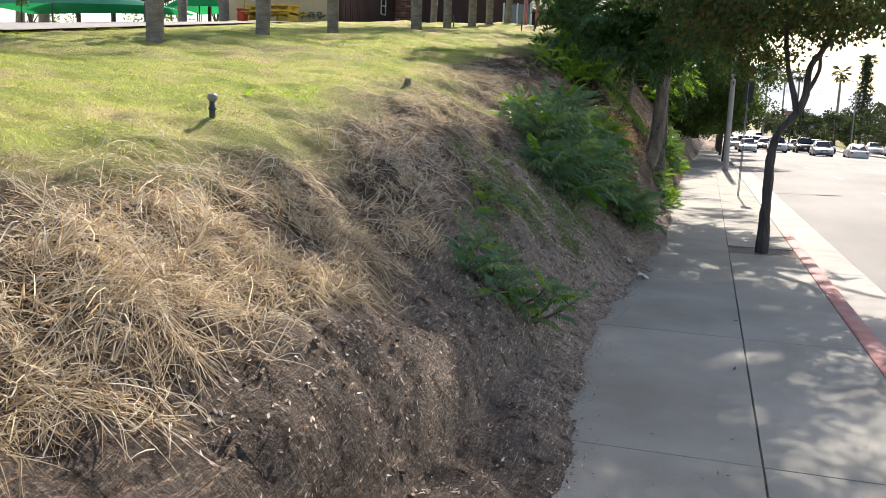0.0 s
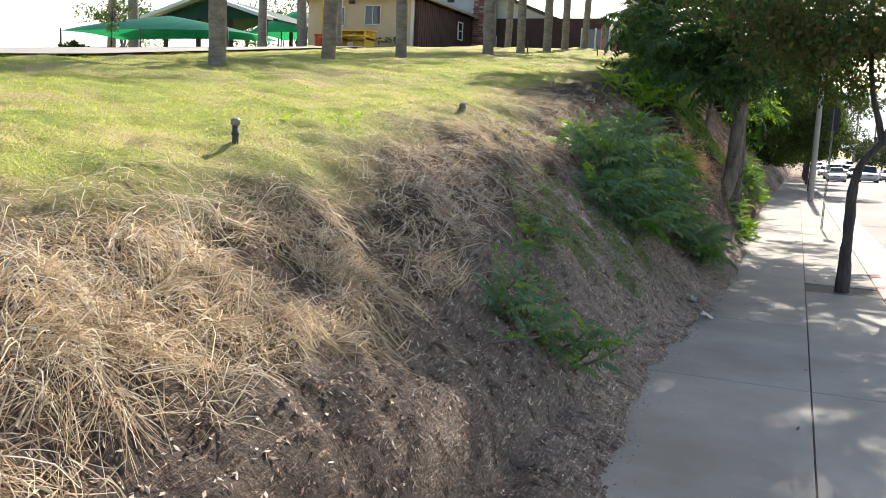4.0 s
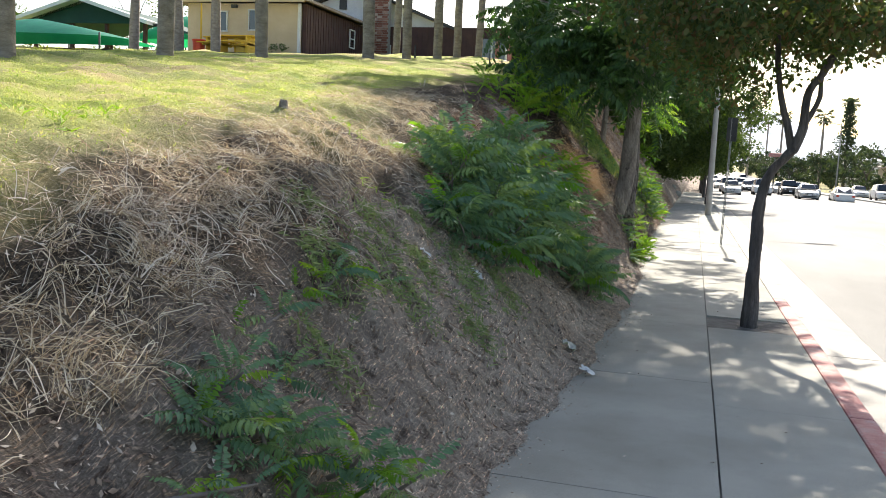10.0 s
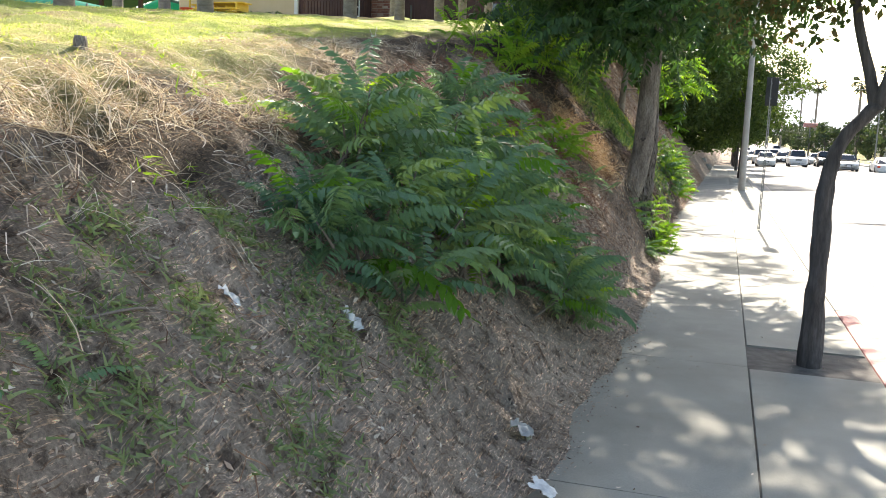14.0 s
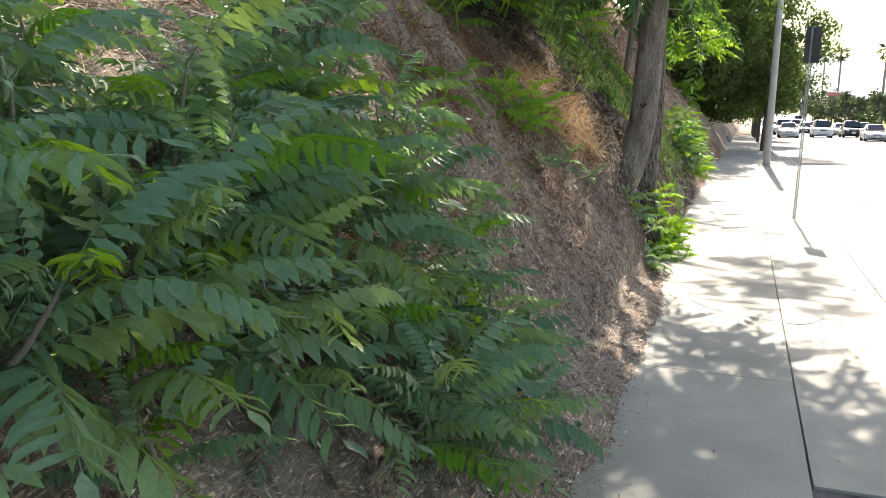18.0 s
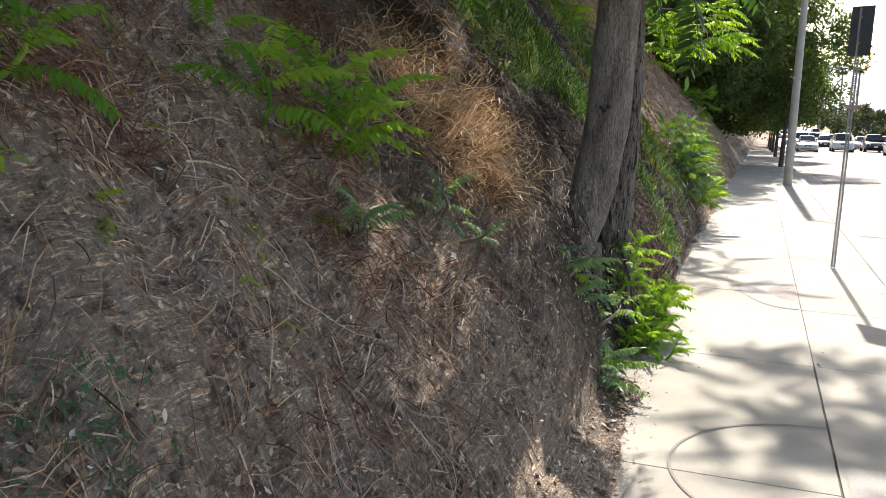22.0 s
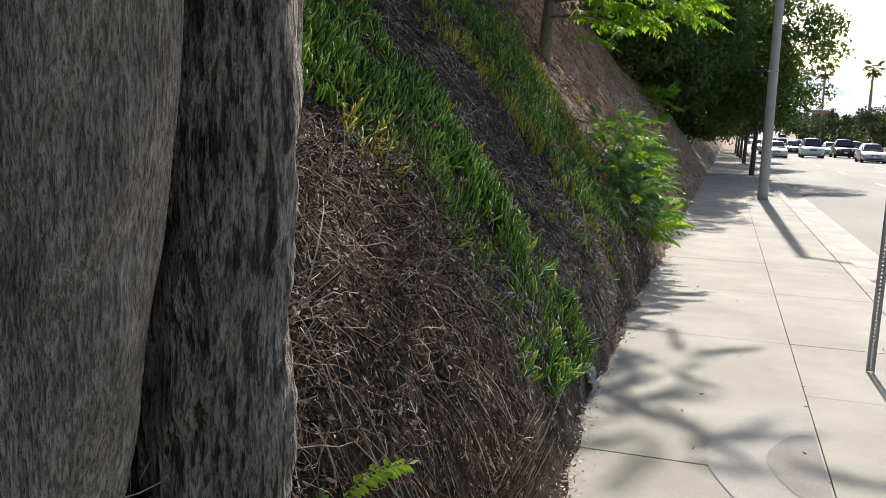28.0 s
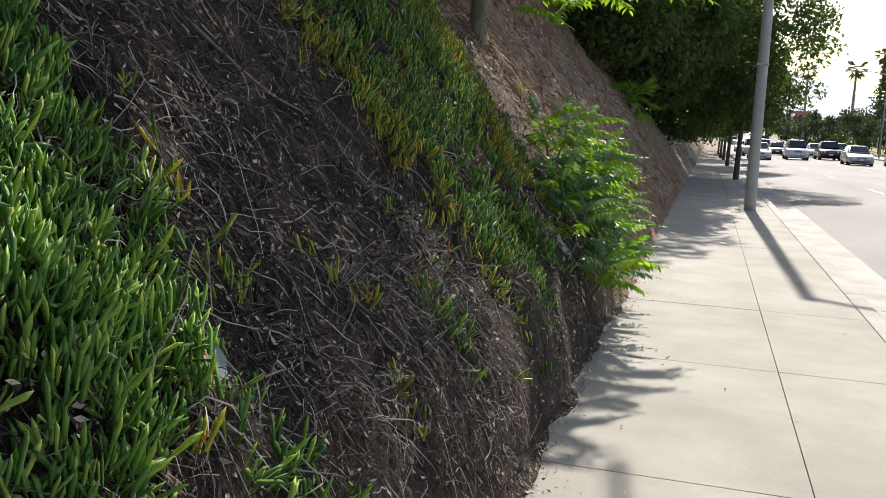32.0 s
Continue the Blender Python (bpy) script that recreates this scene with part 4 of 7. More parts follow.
# crape myrtle in the pavement
myrtle = thing("crape_myrtle", None, None, "leaning dark-barked crape myrtle with pink blossom in a pavement pit", "tree")
myrtle.location = (0.80, 12.5, float(base_z(12.5)) - 0.03)
tube("trunk", [(0.0, 0, -0.1), (-0.01, 0, 0.08), (-0.01, 0, 0.57), (-0.01, 0, 1.0), (0.0, 0.01, 1.42), (0.09, 0.02, 1.67), (0.28, 0.02, 1.90)], [0.105, 0.078, 0.064, 0.059, 0.056, 0.052, 0.05], BARK_DARK, myrtle, 14, 40, 0.3, "", 3)
tube("limb", [(0.27, 0.02, 1.88), (0.20, 0.03, 2.15), (0.10, 0.04, 2.5), (0.05, 0.06, 2.9), (0.0, 0.1, 3.8)], [0.045, 0.036, 0.032, 0.028, 0.018], BARK_DARK, myrtle, 8, 18, 0.2)
tube("limb", [(0.27, 0.02, 1.88), (0.35, 0.0, 2.12), (0.37, 0.0, 2.48), (0.50, -0.02, 2.70), (0.62, -0.05, 3.0), (0.72, -0.1, 3.8)], [0.052, 0.046, 0.04, 0.036, 0.03, 0.018], BARK_DARK, myrtle, 8, 20, 0.2)
tube("limb", [(0.36, 0.0, 2.15), (0.48, 0.02, 2.42), (0.50, 0.04, 2.7), (0.68, 0.1, 3.2)], [0.028, 0.025, 0.022, 0.012], BARK_DARK, myrtle, 6, 12, 0.2)
crown = Heap()
for k in range(165):
    u, a = rng.uniform(0, 1), rng.uniform(0, 6.28)
    r = 2.2 * math.sin(math.pi * min(0.18 + 0.8 * u, 1)) ** 0.6 * rng.uniform(0.25, 1) ** 0.6
    leaf_cloud(crown, (-0.05 + r * math.cos(a), 0.1 + r * math.sin(a), 3.0 + 4.6 * u), rng.uniform(0.3, 0.55), 180, 0.09, rng)
for k in range(34):
    a, r = k * 2.4, 1.25 * math.sqrt((k + 1) / 34)
    leaf_cloud(crown, (0.0 + r * math.cos(a), -0.1 + r * math.sin(a), 2.95 + 0.35 * rng.uniform(0, 1)), rng.uniform(0.25, 0.4), 130, 0.10, rng)
for c in ((-0.25, 0.0, 2.5), (-0.05, 0.1, 2.7), (-0.45, 0.0, 2.7), (0.3, 0.0, 2.75), (0.9, 0.1, 3.0), (-0.75, 0.1, 2.7), (-0.6, 0, 2.45), (0.5, 0.1, 2.9), (1.2, 0.2, 3.1)):
    leaf_cloud(crown, c, 0.3, 170, 0.075, rng)
thing("crown", crown.mesh("crown", LEAF_MYRTLE), myrtle)
bl = Heap()
for c in ((0.55, -1.0, 3.5), (0.7, -1.15, 3.42), (0.95, -1.05, 3.55), (0.2, -0.9, 3.55), (1.35, -0.8, 3.6), (0.8, -1.3, 3.9), (1.7, -0.3, 3.8), (0.2, 0.4, 5.2)):
    leaf_cloud(bl, c, 0.2, 110, 0.035, rng, 0.9)
thing("blossom", bl.mesh("blossom", BLOSSOM), myrtle, "pink blossom clusters")

# young ailanthus high on the bank, bright in the sun
young = thing("young_ailanthus", None, None, "slim young ailanthus with bright sunlit leaves on the bank", "tree")
young.location = (-2.62, 29.7, float(ground_z(-2.62, 29.7)))
tube("trunk", [(0, 0, -0.3), (0.02, 0, 0.3), (0.1, -0.05, 1.1), (0.3, -0.1, 2.0), (0.6, -0.2, 3.0)], [0.10, 0.085, 0.075, 0.06, 0.03], BARK, young, 10, 20, 0.15)
for k in range(70):
    u = rng.uniform(0, 1)
    x = rng.uniform(0, 1)
    p = (0.30 + 1.5 * x, -0.9 + 1.4 * rng.uniform(0, 1), 0.15 + 0.25 * x + 0.85 * u)
    f = thing("frond", BRIGHT_MESH[rng.randint(6)], young)
    f.matrix_local = pose(*p, rng.uniform(-20, 20), rng.uniform(-28, 8), rng.uniform(-110, 70)) @ Matrix.Scale(rng.uniform(0.5, 0.8), 4)
for k in range(6):
    tube("limb", [(0.06 + 0.03 * k, -0.05, 0.5 + 0.2 * k), (0.6 + 0.1 * k, -0.2 + 0.08 * k, 0.5 + 0.22 * k), (1.3 + 0.12 * k, -0.5 + 0.2 * k, 0.3 + 0.22 * k)], [0.022, 0.015, 0.006], BARK, young, 5, 8)

# High crown and limbs, out of view, added to shade bank and pavement.
upper = Heap()
frond_crown(upper, [(2.5, -0.1, 5.6), (2.7, -0.7, 5.4), (2.4, 1.8, 4.6), (2.9, 0.2, 5.9), (2.0, 2.4, 4.7), (3.2, -0.3, 5.8), (2.2, 3.0, 4.4), (2.7, -2.6, 4.7), (3.1, -3.0, 4.5), (2.6, -3.6, 4.3), (3.2, -3.7, 4.6), (2.9, -2.2, 5.0)], rng, 11, 0.58)
high = []
for k in range(112):
    a, r = k * 2.4, math.sqrt((k + 0.5) / 112)
    high.append((-0.35 + 1.75 * r * math.cos(a), 0.2 + 3.4 * r * math.sin(a), rng.uniform(2.6, 6.8)))
high = [p for p in high if open_sky(Vector(p) + young.location) and open_sky(Vector(p) + young.location, (-1.8, 29.3, 2.7), 1.0)]
frond_crown(upper, high, rng, 8, 0.85)
thing("upper_crown", upper.mesh("upper_crown", LEAF_TREE), young)
for k in range(8):
    t = high[k * 6 + 5]
    tube("limb", [(0.5, -0.2, 2.6 + 0.15 * k), (0.5 * (t[0] + 0.5), 0.5 * t[1], 0.5 * (3.0 + t[2])), t], [0.03, 0.02, 0.006], BARK, young, 6, 8)
tube("limb", [(0.55, -0.2, 2.9), (1.2, 0.0, 4.2), (2.2, 0.1, 5.2), (2.6, 0.2, 5.7)], [0.025, 0.015, 0.010, 0.005], BARK, young, 6, 10)
tube("limb", [(1.2, 0.0, 4.2), (1.7, 0.9, 4.3), (2.2, 2.6, 4.5)], [0.012, 0.009, 0.004], BARK, young, 6, 10)

# trees along the crest of the bank
for x, y, hgt, spr in ((-3.6, 25.5, 3.2, 1.3), (-4.3, 27.0, 8.2, 1.7), (-3.9, 30.5, 6.2, 1.7), (-5.0, 35.0, 4.4, 1.7), (-4.8, 39.5, 4.8, 1.9), (-3.4, 44.5, 7.5, 2.6), (-3.0, 48.0, 7.5, 2.4), (-2.7, 51.5, 8, 2.7), (-2.0, 57, 8, 3.0), (-2.0, 62, 8, 3.0), (-2.0, 67, 8, 3.2), (-1.9, 73, 8, 3.2), (-1.9, 80, 8, 3.4), (-2, 88, 8, 3.4), (-2, 97, 8, 3.4), (-2, 107, 8, 3.4), (-2, 118, 9, 3.6), (-2, 132, 9, 3.6), (-2, 148, 9, 3.6)):
    near, mid = y < 58, 42 < y < 58
    low = 0.5 if y == 27.0 else 0.3 if 34 < y < 42 else 0.05
    broad_tree("bank_tree", (x, y, float(ground_z(x, y)) - 0.1), hgt, spr, (0.5 * spr * 0.6, -0.2), LEAF_DARK, BARK_DARK, rng, 130 if mid else 80 if near else 44, 190 if mid else 140 if near else 100, 0.2 if near else 0.28, 0.12, low, "dense dark green tree growing from the top of the bank", group="trees on the bank", trunk_height=0.4)
for x, y, hgt, spr in ((0.85, 55, 7.6, 2.7), (0.85, 72, 7.2, 2.7), (0.85, 86, 7, 2.6), (0.85, 102, 7, 2.6), (0.85, 122, 7, 2.6)):
    broad_tree("street_tree", (x, y, float(base_z(y)) - 0.02), hgt, spr, (0.15, 0), LEAF_DARK, BARK_DARK, rng, 110, 150, 0.18, 0.10, 0.30, "slim street tree with an overhanging leafy crown", group="street trees", trunk_height=0.45)

# saplings and weeds on the bank
THICKET = [(-1.45, 9.8, 2, 14, 0.55, 0.5), (-1.95, 10.25, 3, 24, 0.62, 0.8), (-1.55, 10.9, 3, 22, 0.62, 0.6), (-2.1, 11.3, 3, 24, 0.6, 0.5),
           (-1.75, 11.6, 3, 24, 0.65, 0.8), (-1.3, 11.75, 2, 18, 0.55, 0.45), (-2.0, 12.3, 3, 26, 0.62, 0.5), (-1.12, 12.25, 2, 16, 0.5, 0.35),
           (-1.6, 12.45, 2, 18, 0.58, 0.5), (-2.25, 13.0, 3, 18, 0.5, 0.5), (-0.98, 12.1, 2, 14, 0.45, 0.3), (-1.0, 12.85, 2, 16, 0.42, 0.3), (-0.94, 12.55, 2, 14, 0.4, 0.25), (-1.18, 12.75, 2, 16, 0.45, 0.4), (-1.35, 12.95, 2, 14, 0.45, 0.4), (-1.75, 13.15, 2, 16, 0.5, 0.75), (-1.55, 13.05, 2, 14, 0.5, 0.6), (-1.85, 9.3, 1, 7, 0.42, 0.35), (-1.66, 9.50, 2, 14, 0.5, 0.45), (-1.62, 9.55, 2, 14, 0.5, 0.5), (-1.36, 9.55, 1, 8, 0.45, 0.35), (-1.25, 10.7, 2, 10, 0.42, 0.3),
           (-1.2, 11.4, 2, 12, 0.46, 0.35), (-1.5, 12.15, 3, 20, 0.58, 0.6), (-1.9, 10.9, 3, 20, 0.6, 0.7), (-1.5, 11.35, 3, 20, 0.6, 0.7), (-1.35, 12.35, 2, 14, 0.5, 0.4), (-1.9, 12.65, 2, 16, 0.55, 0.6), (-2.1, 12.8, 2, 16, 0.5, 0.5), (-1.6, 10.35, 3, 20, 0.6, 0.6), (-1.7, 9.9, 2, 14, 0.5, 0.5), (-2.15, 11.9, 3, 22, 0.55, 0.5), (-2.4, 11.5, 2, 14, 0.5, 0.5), (-2.35, 10.8, 2, 14, 0.5, 0.45)]
for x, y, s, n, size, tall in THICKET:
    shrub((x, y), s, int(n * 1.35), size * 1.05, tall * 0.8, rng, label="dense green ailanthus sapling thicket on the bank")
SPROUT = "low green feather-leaved sprout on bare earth"
SUNLIT = "bright yellow-green ailanthus sprout lit from behind"
for x, y, s, n, size, tall in ((-1.17, 5.4, 3, 26, 0.30, 0.16), (-1.24, 5.7, 3, 24, 0.30, 0.16), (-1.34, 5.5, 2, 16, 0.28, 0.14), (-1.48, 5.45, 2, 12, 0.26, 0.12), (-1.2, 5.55, 2, 18, 0.30, 0.22), (-1.36, 4.82, 1, 6, 0.22, 0.06), (-1.58, 6.0, 2, 12, 0.24, 0.10), (-1.45, 5.95, 1, 8, 0.24, 0.08),
                               (-1.70, 6.9, 2, 12, 0.26, 0.10), (-1.68, 7.35, 1, 8, 0.26, 0.10), (-1.60, 7.75, 1, 7, 0.24, 0.08), (-1.78, 7.2, 1, 6, 0.24, 0.10),
                               (-1.53, 15.85, 1, 8, 0.30, 0.12), (-1.48, 16.75, 1, 7, 0.24, 0.14), (-1.38, 16.7, 1, 6, 0.24, 0.08), (-1.55, 16.1, 1, 5, 0.24, 0.10), (-0.98, 17.4, 2, 20, 0.28, 0.08), (-0.92, 17.6, 3, 28, 0.3, 0.12), (-0.86, 17.85, 3, 26, 0.28, 0.1)):
    shrub((x, y), s, n, size, tall, rng, label=SPROUT)
for x, y, s, n, size, tall in ((-1.98, 14.25, 2, 12, 0.32, 0.16), (-1.90, 14.55, 1, 9, 0.32, 0.18), (-1.83, 16.1, 2, 14, 0.42, 0.28), (-1.95, 15.8, 2, 12, 0.42, 0.28), (-1.78, 16.3, 1, 8, 0.36, 0.2), (-1.70, 14.8, 1, 5, 0.2, 0.08), (-2.0, 16.6, 2, 12, 0.24, 0.14), (-1.85, 16.35, 1, 6, 0.2, 0.08), (-2.6, 16.6, 3, 24, 0.5, 0.5), (-2.75, 17.4, 3, 24, 0.5, 0.6), (-2.45, 18.1, 2, 18, 0.45, 0.5), (-2.95, 18.3, 3, 24, 0.5, 0.6), (-2.9, 15.7, 2, 18, 0.45, 0.45),
                               (-0.80, 19.25, 4, 44, 0.27, 0.30), (-0.82, 19.5, 3, 30, 0.27, 0.28), (-0.80, 18.95, 4, 44, 0.28, 0.30), (-0.82, 18.65, 3, 26, 0.26, 0.2), (-0.86, 19.1, 3, 26, 0.25, 0.42),
                               (-1.72, 6.75, 1, 5, 0.22, 0.06), (-1.05, 5.65, 1, 6, 0.3, 0.2), (-2.9, 19.5, 2, 16, 0.5, 0.4), (-2.7, 21.5, 3, 20, 0.5, 0.5), (-3.3, 23.5, 3, 26, 0.55, 0.7), (-3.0, 26.0, 3, 26, 0.55, 0.8), (-3.5, 28.5, 3, 20, 0.6, 1.0), (-3.4, 20.8, 3, 20, 0.5, 0.5), (-3.8, 24.5, 3, 20, 0.5, 0.5)):
    shrub((x, y), s, n, size, tall, rng, True, label=SUNLIT)
for x, y, s, n, size, tall in ((-1.0, 27.1, 3, 34, 0.45, 0.4), (-1.15, 27.4, 3, 40, 0.5, 0.6), (-1.35, 27.7, 3, 40, 0.52, 0.7), (-1.5, 28.2, 3, 40, 0.52, 0.75), (-1.0, 27.8, 3, 34, 0.45, 0.35), (-1.2, 28.5, 3, 34, 0.5, 0.6), (-1.1, 29.0, 2, 24, 0.45, 0.5)):
    shrub((x, y), s, n, size, tall, rng, False, 0.4, label="bushy green ailanthus hanging over the pavement edge")

# ---- dead grass, litter and ground cover on the bank ----
def scatter(n, x0, x1, y0, y1, keep, rng):
    """Foot points on the ground where keep(x, y) allows, with the ground's normals."""
    x, y = rng.uniform(x0, x1, n), rng.uniform(y0, y1, n)
    ok = rng.uniform(size=n) < keep(x, y)
    x, y = x[ok], y[ok]
    return np.stack([x, y, ground_z(x, y)], -1), normal_at(x, y)


def height_on(x, y):
    return ground_z(x, y, False) - base_z(y)


def strewn(name, n, box, keep, mat, length, width, lie, droop, label, category, rng, segs=3, down=0.5, tuft=0):
    """Dead stems: lie 0 stands up along the ground's normal, 1 lies flat; down: how much they hang downhill."""
    P, N = scatter(n, *box, keep, rng)
    if tuft:
        P = np.repeat(P, tuft, 0)
        N = np.repeat(N, tuft, 0)
        P[:, :2] += rng.normal(size=(len(P), 2)) * 0.025
        P[:, 2] = ground_z(P[:, 0], P[:, 1])
    m = len(P)
    flat = rng.normal(size=(m, 3))
    flat -= N * np.sum(flat * N, 1)[:, None]
    flat = unit(flat)
    fall = np.array([[0, 0, -1.0]]) - N * (-N[:, 2:3])
    way = unit(N * (1 - lie) * rng.uniform(0.3, 1, (m, 1)) + flat * (0.35 + lie) + fall * down)
    L = rng.uniform(*length, m) * rng.uniform(0.6, 1, m)
    V, Q = blades(P + N * 0.012, way, L, rng.uniform(*width, m), droop * rng.uniform(0.2, 1, m), segs, rng, True)
    return thing(name, mesh_arrays(name, V, Q, mat), None, label, category, "", "stuff")


rng = np.random.RandomState(3)


def gap(x, y, s=1.0):
    return np.clip(0.62 + 0.75 * rough(x * 2.2, y * 2.2, 31) + 0.4 * rough(x * 6, y * 6, 32), 0, 1) ** s


def near_straw(x, y):
    d = foot_x(y) - x
    lo = table(y, [(0, 0.40), (3, 0.42), (5, 0.60), (6.5, 0.9)])
    return np.clip((d - lo - 0.12 * rough(x * 5, y * 5, 33)) / 0.12, 0, 1) * np.clip((table(y, LAWN_FROM) + 0.4 - d) / 0.7, 0, 1) * np.clip((6.6 + 0.5 * rough(x * 2, y * 2, 34) - y) / 2.2, 0, 1) * gap(x, y)


def tangle(name, n, box, keep, mat, length, width, label, category, rng, curl=0.45, lift=0.03, down=0.3, segs=5, tuft=1):
    """Thin dead strands that wander over the ground in loops, some standing clear of it."""
    P, N = scatter(n, *box, keep, rng)
    if tuft > 1:
        P, N = np.repeat(P, tuft, 0), np.repeat(N, tuft, 0)
        P[:, :2] += rng.normal(size=(len(P), 2)) * 0.02
    m = len(P)
    a = unit(np.cross(N, np.array([[0.0, 1.0, 0.0]])))
    a *= np.where(a[:, 2:3] > 0, -1, 1)
    b = np.cross(N, a)
    th = np.where(rng.uniform(size=m) < down, rng.normal(size=m) * 0.7, rng.uniform(-math.pi, math.pi, m))
    if tuft > 1:
        th = np.repeat(th[::tuft], tuft) + rng.normal(size=m) * 0.6
    bend = rng.normal(size=m) * curl
    L = rng.uniform(*length, m) * rng.uniform(0.5, 1, m) / segs
    w = rng.uniform(*width, m)
    high = lift * rng.uniform(0, 1, m) ** 1.6
    phase, low = rng.uniform(0.6, 3.1, m), rng.uniform(0, 0.35, m)
    c = P.copy()
    V = np.empty((m, segs + 1, 2, 3))
    for j in range(segs + 1):
        u = j / segs
        h = 0.006 + high * (low + np.abs(np.sin(phase * u)))
        q = c + N * h[:, None]
        q[:, 2] = ground_z(q[:, 0], q[:, 1]) + h / np.maximum(N[:, 2], 0.35)
        way = a * np.cos(th)[:, None] + b * np.sin(th)[:, None]
        if j == 0:
            twist = rng.uniform(-1, 1, (m, 1))
        side = unit(np.cross(way, N) + N * twist) * (w * (1 - 0.6 * u))[:, None]
        V[:, j, 0], V[:, j, 1] = q - side, q + side
        c = c + way * L[:, None]
        th = th + bend * 0.5 + rng.normal(size=m) * curl * 0.6
    idx = np.arange(m)[:, None] * (segs + 1) * 2 + np.arange(segs)[None] * 2
    Q = np.stack([idx, idx + 1, idx + 3, idx + 2], -1).reshape(-1, 4)
    return thing(name, mesh_arrays(name, V.reshape(-1, 3), Q, mat), None, label, category, "", "stuff")


tangle("straw", 45000, (-3.3, -1.15, 1.2, 6.9), near_straw, STRAW, (0.05, 0.22), (0.0008, 0.0020), "thick bleached straw thatch on the crest of the bank", "dry grass", rng, 0.15, 0.05, 0.12, 4)
tangle("straw", 5200, (-3.3, -1.15, 1.2, 6.7), near_straw, STRAW, (0.08, 0.26), (0.0012, 0.0032), "tufts of flattened straw stalks over the thatch", "dry grass", rng, 0.09, 0.10, 0.4, 3, 7)
strewn("straw", 2600, (-3.3, -1.15, 1.2, 6.9), near_straw, STRAW, (0.08, 0.26), (0.0012, 0.0030), 0.6, 0.5, "loose straw stalks standing out of the thatch", "dry grass", rng, 3, 0.6, 4)


def thin_thatch(x, y):
    d = foot_x(y) - x - table(y, LAWN_FROM)
    return np.clip((d + 0.2) / 0.3, 0, 1) * np.clip((1.5 - d) / 1.2, 0, 1) * gap(x * 0.7, y * 0.7, 1.5)


tangle("straw", 42000, (-4.6, -1.9, 1.5, 15), thin_thatch, STRAW, (0.03, 0.14), (0.0009, 0.0024), "pale clipped straw lying through the thin lawn edge", "dry grass", rng, 0.3, 0.03, 0.2, 3)


def mid_straw(x, y):
    d = foot_x(y) - x
    lo = table(y, [(4.2, 0.55), (5.5, 0.7), (8, 0.75), (11, 1.0), (15, 1.2)])
    return np.clip((d - lo) / 0.25, 0, 1) * np.clip((table(y, LAWN_FROM) + 0.35 - d) / 0.5, 0, 1) * np.clip((y - 4.2) / 1.8, 0, 1) * np.clip((16 - y) / 3, 0, 1) * np.clip((8.6 - y) / 2, 0.28, 1) * gap(x, y)


tangle("dead_grass", 16000, (-4.2, -1.4, 4.2, 16), mid_straw, STRAW_GREY, (0.08, 0.28), (0.0010, 0.0026), "greyed dead grass matted over the shaded bank", "dry grass", rng, 0.25, 0.06, 0.35, 4)
tangle("dead_grass", 4600, (-4.2, -1.4, 4.2, 16), mid_straw, STRAW_GREY, (0.07, 0.22), (0.0014, 0.0038), "tufts of greyed dead grass on the shaded bank", "dry grass", rng, 0.12, 0.12, 0.5, 4, 7)
tangle("straw", 30000, (-3.8, -1.9, 6.5, 14), lambda x, y: np.clip((foot_x(y) - x - table(y, LAWN_FROM) + 0.45) / 0.2, 0, 1) * np.clip((table(y, LAWN_FROM) + 0.5 - foot_x(y) + x) / 0.4, 0, 1) * gap(x, y), STRAW, (0.06, 0.24), (0.0010, 0.0026), "pale sunlit straw along the lawn edge", "dry grass", rng, 0.25, 0.06, 0.2, 3)
strewn("dead_grass", 4500, (-4.2, -1.4, 5.6, 14), mid_straw, STRAW_GREY, (0.10, 0.30), (0.0012, 0.0028), 0.35, 0.5, "pale standing dead stalks on the shaded bank", "dry grass", rng, 3, 0.2, 3)


def bare(x, y):
    d = foot_x(y) - x
    return np.clip((17.6 - y) / 0.7, 0.06, 1) * np.clip((d + 0.1) / 0.3, 0, 1) * np.clip((2.2 - d) / 0.8, 0, 1) * gap(x, y, 1.3) * np.where((y > 12) & (y < 19), 0.8, np.where(d < 0.75, 0.15, 0.4))


strewn("dead_grass", 16000, (-3.2, -0.85, 6.5, 19.5), bare, STEM, (0.04, 0.17), (0.0014, 0.0040), 0.5, 0.3, "broken brown stems lying on bare earth", "dry grass", rng, 2, 0.4, 1)
tangle("dead_grass", 12000, (-3.2, -0.85, 6, 19.0), bare, STEM, (0.06, 0.28), (0.0012, 0.0032), "tangled red-brown stems on the bare bank", "dry grass", rng, 0.25, 0.06, 0.45, 4)


tangle("dead_grass", 3800, (-2.4, -0.95, 13.2, 18.0), lambda x, y: gap(x, y) * np.clip((y - 12.8) / 2.5, 0, 1) * np.clip((17.2 - y) / 0.8, 0, 1), STEM, (0.15, 0.5), (0.0010, 0.0024), "long dry stems trailing over the bare bank", "dry grass", rng, 0.22, 0.10, 0.5, 6)
tangle("dead_fern", 15000, (-2.8, -1.2, 12.6, 17.2), lambda x, y: np.clip((height_on(x, y) - 0.55) / 0.5, 0, 1) * np.clip(0.35 + rough(x * 2.6, y * 2.6, 71) * 1.6, 0, 1), STEM_RED, (0.06, 0.24), (0.0012, 0.0032), "rust-brown withered growth on the upper bank", "dead fern", rng, 0.35, 0.09, 0.4, 4)


